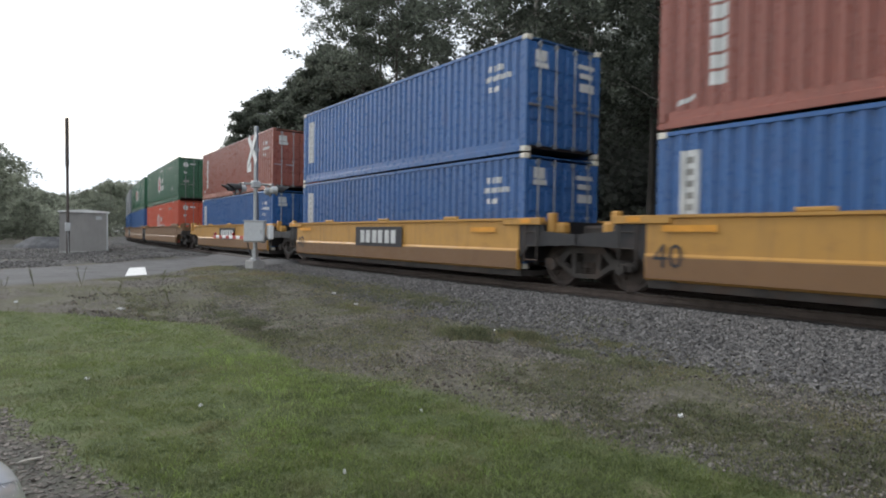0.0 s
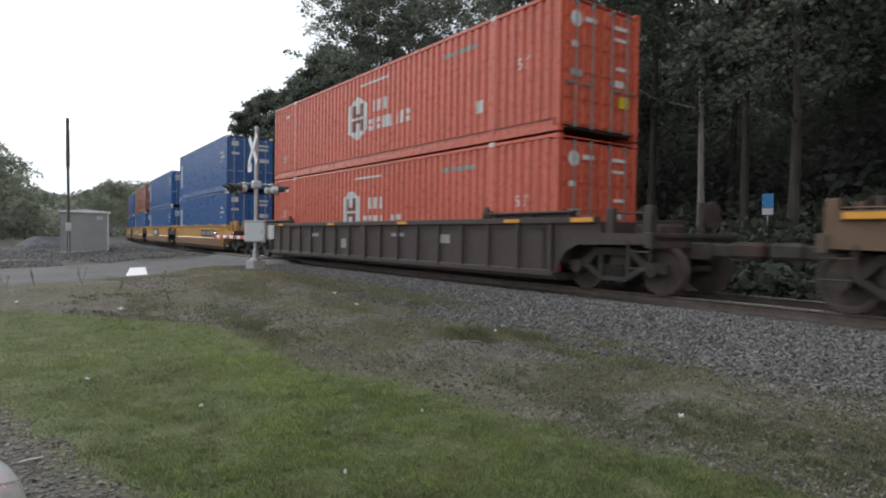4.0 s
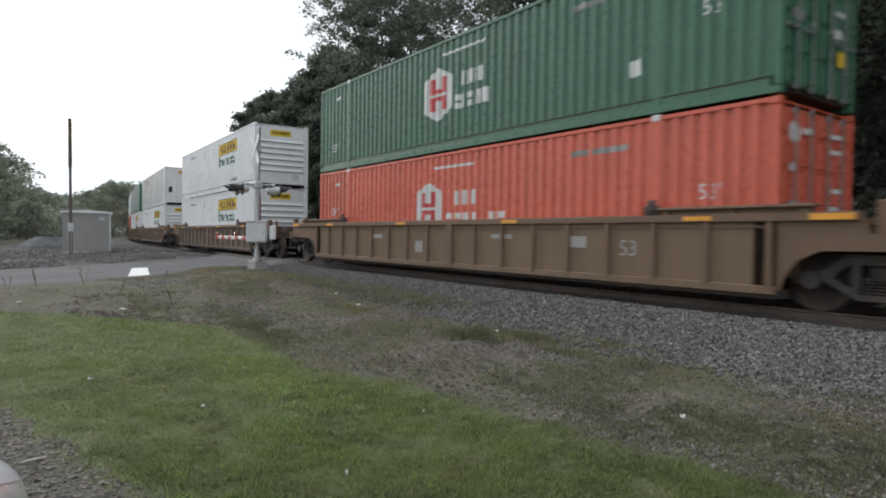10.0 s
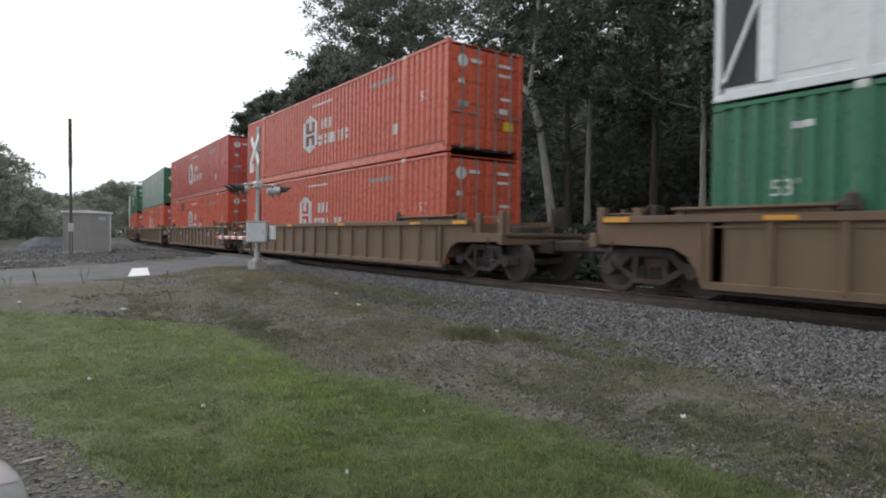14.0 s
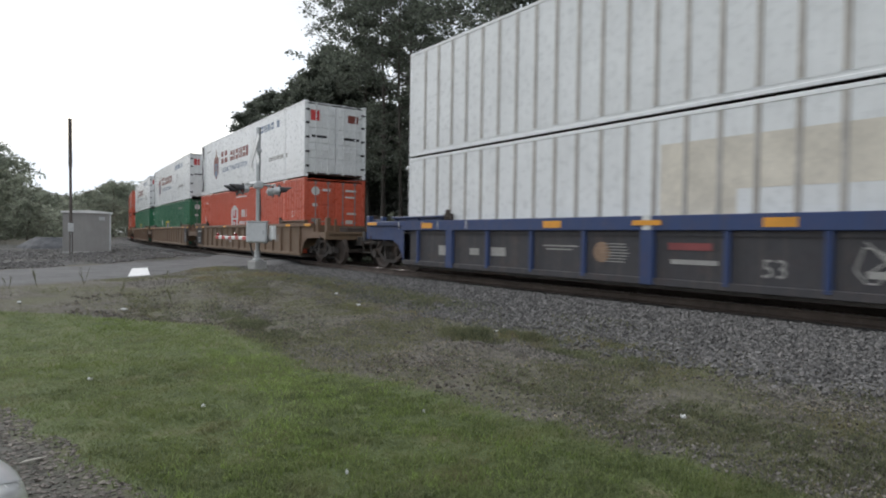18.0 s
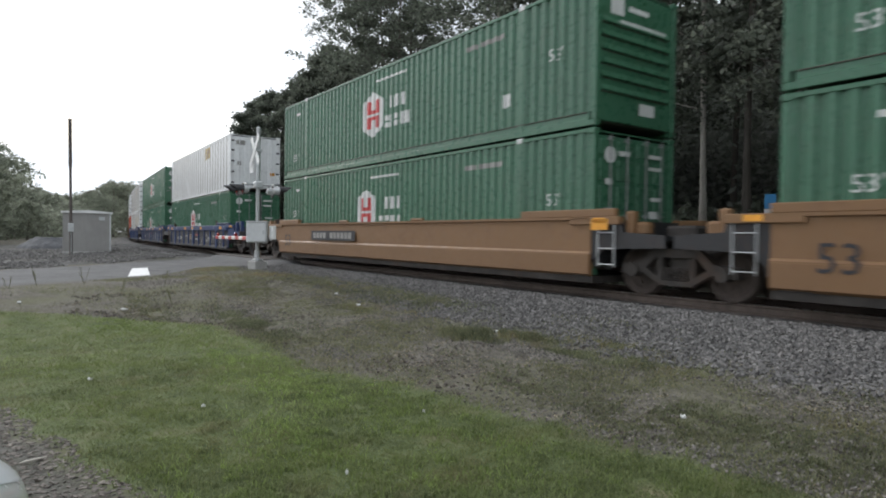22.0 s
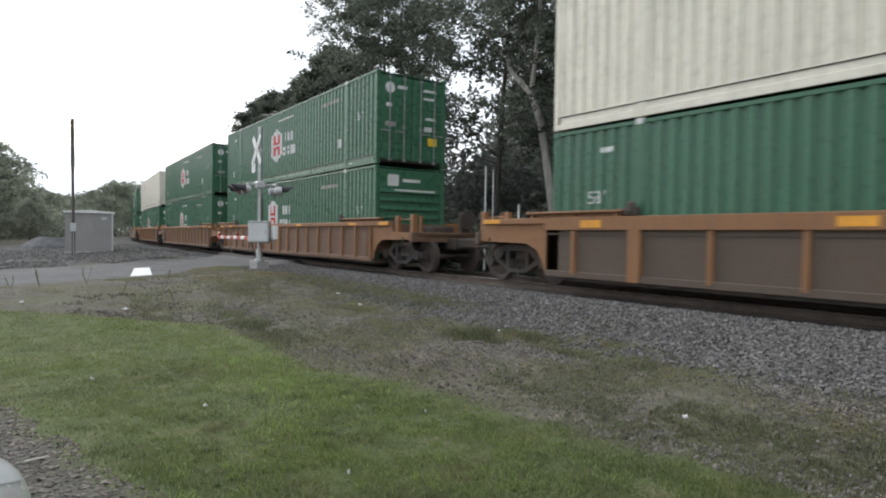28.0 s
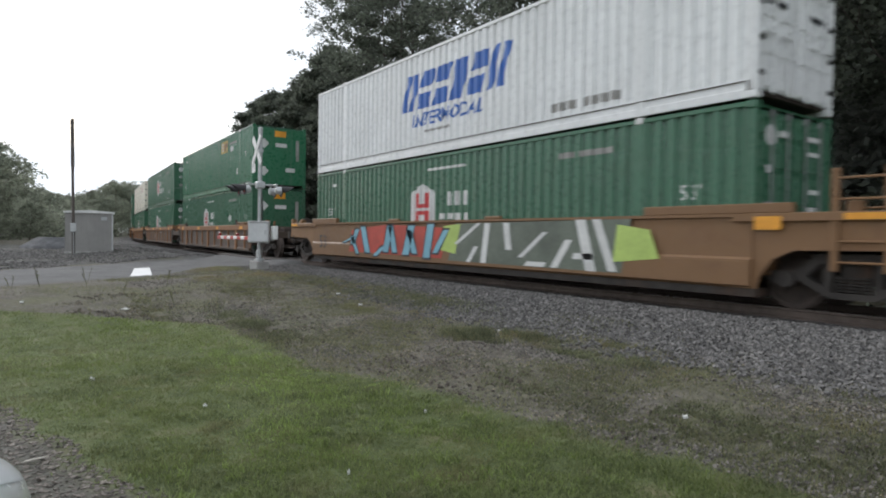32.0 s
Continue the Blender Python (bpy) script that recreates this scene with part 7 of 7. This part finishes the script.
            r = f * (1 + 0.18 * math.sin(2 * an + 1) + rnd.uniform(-0.03, 0.03))
            vs.append((2.6 * r * math.cos(an), 2.45 * r * math.sin(an), 0.78 * min(1.0, 1.75 * (1 - f)) ** 1.1 + rnd.uniform(-0.03, 0.03) - (0.1 if j == rings else 0)))
    fs += [(0, 1 + k, 1 + (k + 1) % n) for k in range(n)]
    for j in range(rings - 1):
        fs += [(1 + j * n + k, 1 + (j + 1) * n + k, 1 + (j + 1) * n + (k + 1) % n, 1 + j * n + (k + 1) % n) for k in range(n)]
    s.add(vs, fs)
    tagged(part("spoil_mound", s, "asphalt_millings", at=pose(-54, 3.2, height(-54, 3.2))), "low heap of dark grey road spoil in the yard", "heap")


gravel_heap()
# ---- lawn, weeds, stones and litter ----
def in_view(x, y, margin=0.12):
    """Whether a place on the ground lies in the part of the plan that the lawn's front covers."""
    an = math.atan2(y, -x)
    return -0.12 < an < 1.42


def blades(name, label, places, mat, seed, h, w, lean, category):
    rnd = np.random.RandomState(seed)
    p = np.array(places)
    n = len(p)
    an = rnd.uniform(0, 6.283, n)
    hh = h * rnd.uniform(0.5, 1.4, n) * p[:, 3]
    ww = w * rnd.uniform(0.7, 1.3, n)
    dx, dy = np.cos(an), np.sin(an)
    la = rnd.uniform(0, 6.283, n)
    lo = hh * rnd.uniform(0, lean, n)
    base = p[:, :3]
    off = np.stack([dx * ww, dy * ww, np.zeros(n)], 1)
    mid = base + np.stack([np.cos(la) * lo * 0.35, np.sin(la) * lo * 0.35, hh * 0.6], 1)
    tip = base + np.stack([np.cos(la) * lo, np.sin(la) * lo, hh], 1)
    v = np.stack([base - off, base + off, mid + off * 0.7, mid - off * 0.7, tip], 1).reshape(-1, 3)
    i = np.arange(n)[:, None] * 5
    f = [tuple(r) for r in (i + np.array([[0, 1, 2, 3]])).tolist()] + [tuple(r) for r in (i + np.array([[3, 2, 4]])).tolist()]
    me = bpy.data.meshes.new(name)
    me.from_pydata(v.tolist(), [], f)
    ob = part(name, me, mat)
    tagged(ob, label, category, kind="stuff")


grnd = random.Random(9)
lawn_places = []
while len(lawn_places) < 160000:
    r = 2.2 + 12.6 * grnd.random() ** 1.35
    an = grnd.uniform(-0.1, 1.35)
    x, y = -r * math.cos(an), r * math.sin(an)
    e, d = lawn_edge(x) - y, y - drive_edge(x)
    if e < -0.25 or d < -0.12:
        continue
    if grnd.random() > smoothstep(-0.25, 0.3, e) * smoothstep(-0.12, 0.45, d):
        continue
    k = 0.75 + 0.5 * wob(x, y, 0.9, 12.0) + 0.75 * wob(x, y, 3.2, 14.0) + 0.5 * wob(x, y, 8.0, 16.0)
    lawn_places.append((x, y, height(x, y) - 0.004, max(0.45, k)))
blades("lawn_grass", "short mown green grass, a little patchy", lawn_places, "blade", 3, 0.034, 0.0042, 1.7, "grass")
# lusher, brighter grass along the lawn's far edge and in a few patches
lush_places = []
LUSH = [(-4.3, 2.9, 1.1, 0.45), (-6.0, 2.6, 1.0, 0.4), (-2.6, 3.1, 0.8, 0.5), (-3.75, 1.05, 0.45, 0.3), (-3.3, 1.4, 0.35, 0.25), (-7.6, 2.5, 1.0, 0.35), (-11.6, 1.7, 1.0, 0.4), (-4.4, 1.9, 0.5, 0.25), (-2.9, 2.2, 0.5, 0.3)]
while len(lush_places) < 17000:
    x0, y0, lx, ly = LUSH[min(len(LUSH) - 1, int(len(LUSH) * grnd.random() ** 1.3))]
    x, y = grnd.gauss(x0, lx * 0.75), grnd.gauss(y0, ly * 0.75)
    if lawn_edge(x) - y < 0.02 or wob(x, y, 2.4, 61.0) + 0.6 * wob(x, y, 6.0, 63.0) < -0.12:
        continue
    lush_places.append((x, y, height(x, y) - 0.004, 0.8 + 0.5 * wob(x, y, 5.0, 65.0)))
blades("lush_grass", "lush bright green grass in patches on the lawn", lush_places, "blade_lush", 13, 0.046, 0.0042, 1.3, "grass")
weed_places = []
while len(weed_places) < 60000:
    x, y = -1.0 - 22.0 * grnd.random() ** 1.2, grnd.uniform(2.2, 8.4)
    d = y - track_y(x)
    if lawn_edge(x) - y > 0.1 or road_amount(x, y) > 0.2 or d > -2.9:
        continue
    k = wob(x, y, 0.45, 20.0) + 0.6 * wob(x, y, 1.7, 22.0) - 0.25 * smoothstep(-4.6, -3.4, d)
    if k < -0.3 + 0.5 * grnd.random():
        continue
    weed_places.append((x, y, height(x, y) - 0.005, max(0.3, 0.55 + 0.7 * k)))
for k in range(9000):
    x, y = grnd.uniform(-22.5, -12.5), grnd.uniform(-1.5, 6.5)
    if road_amount(x, y) > 0.15 or lawn_edge(x) > y or wob(x, y, 0.5, 30.0) < -0.12:
        continue
    weed_places.append((x, y, height(x, y) - 0.005, 0.7 + grnd.random()))
# thicker tufts along the foot of the ballast and in patches on the dirt: x, y, length along the track, breadth, count, height
TUFTS = [(-16.5, 6.4, 1.6, 0.5, 5000, 1.3), (-14.4, 6.9, 1.6, 0.5, 6000, 1.3), (-12.2, 7.25, 1.5, 0.4, 6000, 1.3), (-10.6, 7.4, 0.9, 0.35, 4000, 1.2), (-6.9, 5.6, 0.5, 0.25, 2500, 1.7), (-6.4, 6.1, 0.4, 0.15, 1500, 1.4),
         (-5.3, 6.6, 0.7, 0.22, 3500, 1.0), (-2.5, 4.75, 0.9, 0.5, 5000, 0.5), (-3.1, 4.15, 0.6, 0.25, 2500, 0.5), (-1.9, 5.3, 0.6, 0.45, 3500, 0.6), (-4.2, 5.2, 0.9, 0.5, 4000, 0.6), (-10.8, 5.7, 0.5, 0.3, 2200, 1.2), (-14.2, 4.6, 1.2, 0.5, 4500, 1.0), (-8.6, 5.1, 0.7, 0.25, 1800, 0.8)]
for x0, y0, lx, ly, count, tall in TUFTS:
    for k in range(count):
        x, y = grnd.gauss(x0, lx * 0.6), grnd.gauss(y0, ly * 0.6)
        if lawn_edge(x) > y or road_amount(x, y) > 0.2 or wob(x, y, 2.6, 33.0) < -0.25:
            continue
        weed_places.append((x, y, height(x, y) - 0.005, tall * (0.6 + 0.4 * grnd.random())))
dark_places, straw_places, clod_places = [], [], []
# low dark growth: x, y, length, breadth, count, height
for x0, y0, lx, ly, count, tall in ((-3.3, 4.35, 0.9, 0.3, 5200, 0.9), (-2.4, 4.6, 0.8, 0.35, 4200, 0.9), (-4.4, 4.35, 0.7, 0.22, 2600, 0.8), (-1.7, 4.9, 0.7, 0.4, 3600, 1.0), (-1.9, 6.3, 0.6, 0.3, 2600, 1.0), (-6.6, 4.6, 1.0, 0.3, 2200, 0.7), (-8.9, 4.2, 1.0, 0.35, 2400, 0.7), (-10.9, 3.45, 0.9, 0.2, 3800, 1.7), (-9.7, 3.55, 0.8, 0.2, 2400, 1.2), (-12.6, 2.3, 0.9, 0.25, 2600, 1.2), (-5.3, 6.2, 0.9, 0.2, 1800, 1.0), (-6.95, 5.55, 0.3, 0.14, 3600, 3.4), (-6.45, 6.1, 0.25, 0.1, 1600, 2.6), (-5.1, 5.75, 0.5, 0.12, 2000, 1.8), (-4.3, 6.1, 0.4, 0.1, 1400, 1.6), (-10.2, 7.1, 0.8, 0.3, 2600, 2.6), (-12.2, 7.0, 1.0, 0.3, 2600, 2.6), (-14.3, 6.7, 1.0, 0.3, 2200, 2.4)):
    for k in range(count):
        x, y = grnd.gauss(x0, lx), grnd.gauss(y0, ly)
        if lawn_edge(x) > y + 0.05 or y - track_y(x) > -3.2 or wob(x, y, 2.2, 71.0) + 0.7 * wob(x, y, 6.0, 73.0) < -0.15:
            continue
        dark_places.append((x, y, height(x, y) - 0.004, tall * (0.5 + 0.5 * grnd.random())))
for k in range(52000):
    x, y = -0.9 - 15.0 * grnd.random() ** 1.25, grnd.uniform(2.0, 7.2)
    if lawn_edge(x) > y + 0.12 or y - track_y(x) > -3.5 or road_amount(x, y) > 0.2 or wob(x, y, 0.8, 81.0) + 0.7 * wob(x, y, 2.7, 83.0) < 0.25 * grnd.random():
        continue
    straw_places.append((x, y, height(x, y) + 0.003, 0.35 + 0.4 * grnd.random()))
for k in range(26000):
    x, y = -1.0 - 14.0 * grnd.random() ** 1.1, grnd.uniform(1.0, 6.6)
    e = y - lawn_edge(x)
    bank = smoothstep(0.9, 0.1, e) * smoothstep(-8.0, -9.5, x) * 0.9
    if e < 0.06 or y - track_y(x) > -3.8 or road_amount(x, y) > 0.2 or grnd.random() > 0.5 * smoothstep(0.0, 0.35, wob(x, y, 0.9, 91.0) + 0.5 * wob(x, y, 3.0, 93.0)) + bank:
        continue
    clod_places.append((x, y, height(x, y) + 0.002))
blades("dark_weeds", "low dark green weeds matted on the dirt", dark_places, "blade_dark", 14, 0.042, 0.0045, 1.6, "weeds")
blades("dry_straw", "dead pale grass stems lying on the dirt", straw_places, "straw", 15, 0.016, 0.0035, 5.5, "straw")
blades("weeds", "sparse dry weeds growing through dirt and gravel", weed_places, "weed", 4, 0.05, 0.0035, 1.3, "weeds")
for x, y in ((-16.6, 0.75), (-16.9, 1.7), (-15.6, 3.2), (-16.1, 0.2), (-13.4, 2.9), (-12.6, 4.6), (-15.0, 2.2)):
    z = height(x, y)
    s = Shape()
    for q in range(grnd.randint(2, 3)):
        an, ln = grnd.uniform(0, 6.28), grnd.uniform(0.2, 0.45)
        top = (0.1 * math.cos(an), 0.1 * math.sin(an), ln)
        s.tube((0, 0, -0.02), top, 0.004, 0.003, n=5)
        for m in range(10):
            f = 0.45 + 0.55 * m / 10
            s.tube((top[0] * f, top[1] * f, ln * f), (top[0] * f + grnd.uniform(-0.05, 0.05), top[1] * f + grnd.uniform(-0.05, 0.05), ln * f + 0.05), 0.003, 0.0012, n=4)
    tagged(part("weed_stalk", s, "weed", at=pose(x, y, z)), "tall dry seed stalk standing in the verge", "weed", "dry stalks")


def stone_corners(rnd, n, size, flat=False):
    c = np.array([(a, b, d) for d in (-1, 1) for b in (-1, 1) for a in (-1, 1)], float)
    v = c[None] * rnd.uniform(0.45, 1.0, (n, 8, 3)) * 0.5
    v *= (size * rnd.uniform(0.6, 1.4, n))[:, None, None] * np.array((1.15, 0.95, 0.75))
    q = rnd.normal(size=(n, 4))
    if flat:
        q[:, 1:3] *= 0.08
        v *= np.array((1.3, 1.0, 0.4))
    q /= np.linalg.norm(q, axis=1)[:, None]
    w, x, y, z = q.T
    r = np.stack([np.stack([1 - 2 * (y * y + z * z), 2 * (x * y - z * w), 2 * (x * z + y * w)], 1), np.stack([2 * (x * y + z * w), 1 - 2 * (x * x + z * z), 2 * (y * z - x * w)], 1), np.stack([2 * (x * z - y * w), 2 * (y * z + x * w), 1 - 2 * (x * x + y * y)], 1)], 1)
    return np.einsum("nij,nkj->nki", r, v)


STONE_FACES = np.array([(0, 2, 3, 1), (4, 5, 7, 6), (0, 1, 5, 4), (2, 6, 7, 3), (0, 4, 6, 2), (1, 3, 7, 5)])


def stones(name, label, places, seed, size, mat="stone", parent=None, flat=False):
    rnd = np.random.RandomState(seed)
    p = np.array(places)
    v = stone_corners(rnd, len(p), size, flat) + p[:, None, :]
    f = (np.arange(len(p))[:, None, None] * 8 + STONE_FACES[None]).reshape(-1, 4)
    me = bpy.data.meshes.new(name)
    me.from_pydata(v.reshape(-1, 3).tolist(), [], f.tolist())
    ob = part(name, me, mat, parent)
    tagged(ob, label, "" if parent else "gravel", kind="stuff")
    return ob


ballast = thing("ballast_bed", "loose grey crushed-stone ballast sloping down from the track", "ballast", kind="structure")
bal_places, near_places = [], []
while len(bal_places) < 44000:
    x = -0.6 - 24 * grnd.random() ** 1.5
    d = -1.32 - 3.5 * grnd.random()
    y = track_y(x) + d
    if road_amount(x, y) > 0.1:
        continue
    if grnd.random() > smoothstep(-4.8, -3.7, d + 0.5 * wob(x, y, 0.6, 6.0)) + 0.03:
        continue
    near = -4.4 < x < -2.4 and -3.6 < d < -2.2
    z = height(x, y) + grnd.uniform(-0.012, 0.02)
    if near and len(near_places) < 300:
        near_places.append((x, y, z))
    else:
        bal_places.append((x, y, z))
stones("ballast_stones", "grey crushed stone", bal_places, 6, 0.044, "stone", ballast)
prnd = np.random.RandomState(8)
variants = []
for k in range(8):
    me = bpy.data.meshes.new("stone")
    me.from_pydata(stone_corners(prnd, 1, 0.05)[0].tolist(), [], STONE_FACES.tolist())
    variants.append(me)
grit = []
for k in range(30000):
    x, y = -1.0 - 21.0 * grnd.random() ** 1.3, grnd.uniform(2.6, 7.4)
    if lawn_edge(x) - y > 0.0 or y - track_y(x) > -3.4 or road_amount(x, y) > 0.3 or wob(x, y, 0.7, 40.0) + grnd.uniform(-0.5, 0.5) < 0.0:
        continue
    grit.append((x, y, height(x, y) + 0.003))
# patches where pale stones lie thickest
for x0, y0, lx, ly, count in ((-12.0, 5.6, 0.9, 0.25, 1000), (-9.3, 5.75, 0.7, 0.2, 900), (-7.4, 3.65, 0.6, 0.2, 500), (-2.0, 4.05, 0.9, 0.2, 450), (-2.5, 6.0, 0.8, 0.3, 1300), (-5.6, 5.45, 1.1, 0.25, 1500), (-11.7, 3.9, 0.9, 0.3, 700)):
    for k in range(count):
        x, y = grnd.gauss(x0, lx * 0.6), grnd.gauss(y0, ly * 0.6)
        if lawn_edge(x) < y:
            grit.append((x, y, height(x, y) + 0.003))
yard_places = []
for k in range(9000):
    y = grnd.uniform(-4, 9)
    x = road_sides(y)[1] - 0.4 - 26 * grnd.random() ** 1.6
    if abs(y - track_y(x)) < 2.0 or wob(x, y, 0.6, 95.0) + 0.5 * wob(x, y, 2.0, 97.0) < -0.1:
        continue
    yard_places.append((x, y, height(x, y)))
stones("yard_gravel", "coarse dark gravel strewn over the yard", yard_places, 28, 0.085, "stone")
stones("soil_clods", "dark crumbled clods of soil on the verge", clod_places, 27, 0.03, "soil")
drive = []
for k in range(2600):
    x = grnd.uniform(-6.9, -2.2)
    y = drive_edge(x) - abs(grnd.gauss(0, 0.5)) + 0.1
    if y < -1.2:
        continue
    drive.append((x, y, height(x, y) + 0.002))
stones("drive_gravel", "pale flat gravel pressed into the dirt drive", drive, 17, 0.024, "drive_gravel", flat=True)
stones("loose_gravel", "scattered pale gravel on bare dirt", grit, 7, 0.023, "pale_gravel")
for k, (x, y, w, l, an) in enumerate(((-7.47, 0.8, 0.03, 0.12, 20), (-7.05, 6.1, 0.06, 0.09, 70), (-11.15, 5.95, 0.07, 0.12, 10), (-12.87, 6.3, 0.06, 0.11, 40), (-3.64, 1.87, 0.025, 0.035, 0), (-13.05, 1.95, 0.14, 0.2, 30), (-4.54, 3.09, 0.02, 0.03, 0), (-14.2, 0.35, 0.09, 0.13, 0), (-2.95, 4.6, 0.035, 0.06, 40), (-6.4, 5.2, 0.03, 0.3, 15), (-5.7, 1.5, 0.02, 0.05, 80))):
    z = height(x, y)
    s = Shape()
    n = 4
    for i in range(n):
        a0, a1 = -l / 2 + l * i / n, -l / 2 + l * (i + 1) / n
        z0, z1 = 0.028 + 0.012 * math.sin(i * 2.0 + k), 0.028 + 0.012 * math.sin((i + 1) * 2.0 + k)
        s.add([(a0, -w / 2, z0), (a1, -w / 2, z1), (a1, w / 2, z1 + 0.01), (a0, w / 2, z0 + 0.01), (a0, -w / 2, z0 - 0.03), (a1, -w / 2, z1 - 0.03), (a1, w / 2, z1 - 0.03), (a0, w / 2, z0 - 0.03)], [(0, 1, 2, 3), (0, 4, 5, 1), (1, 5, 6, 2), (2, 6, 7, 3), (3, 7, 4, 0)])
    stick = k == 9
    s.v = [(a * 0.7, b * 0.7, c * 0.7) for a, b, c in s.v]
    tagged(part("stick" if stick else "litter_scrap", s, "bark" if stick else "litter", at=pose(x, y, z, 0, 0, an)), "dry stick lying on bare dirt" if stick else "crumpled white scrap of litter on the ground", "stick" if stick else "litter", "" if stick else "litter")
s = Shape()
for p, q, r0, r1 in (((-0.13, 0, 0.018), (-0.07, 0.004, 0.026), 0.004, 0.013), ((-0.07, 0.004, 0.026), (0.03, -0.003, 0.034), 0.013, 0.014), ((0.03, -0.003, 0.034), (0.13, 0.006, 0.038), 0.014, 0.004)):
    s.tube(p, q, r0, r1, n=7)
tagged(part("stick", s, "dry_wood", at=pose(-4.95, 0.2, height(-4.95, 0.2), 0, 0, 94) @ Matrix.Diagonal((0.62, 0.8, 0.6, 1))), "pale bleached stick lying on the gravel drive", "stick")
for k, (x, y, z) in enumerate(near_places):
    part("stone", variants[k % 8], "stone_piece", ballast, at=pose(x, y, z, grnd.uniform(0, 90), grnd.uniform(0, 90), grnd.uniform(0, 360)))


# ---- movement ----
def motions():
    """The train rolls away along the track, and its wheels turn."""
    for ob, mid, z in MOVING:
        walk(ob, [(t, on_track(mid - travelled(t)) @ Matrix.Translation((0, 0, z))) for t in TRAVEL_ROWS])
    # each wheelset turns while it passes the place
    frames = [k / FPS for k in range(32 * FPS + 1)]
    turns = [Matrix.Rotation(-travelled(t) / WHEEL_R, 4, "Y") for t in frames]
    for wheel, mid in WHEELS:
        place = wheel.matrix_basis.copy()
        near = [k for k, t in enumerate(frames) if -75 < mid - travelled(t) < 14] or [0]
        rows = ([(0.0, place @ turns[near[0]])] if near[0] > 0 else []) + [(frames[k], place @ turns[k]) for k in near]
        if near[-1] < len(frames) - 1:
            rows.append((32.0, place @ turns[near[-1]]))
        walk(wheel, rows)



motions()
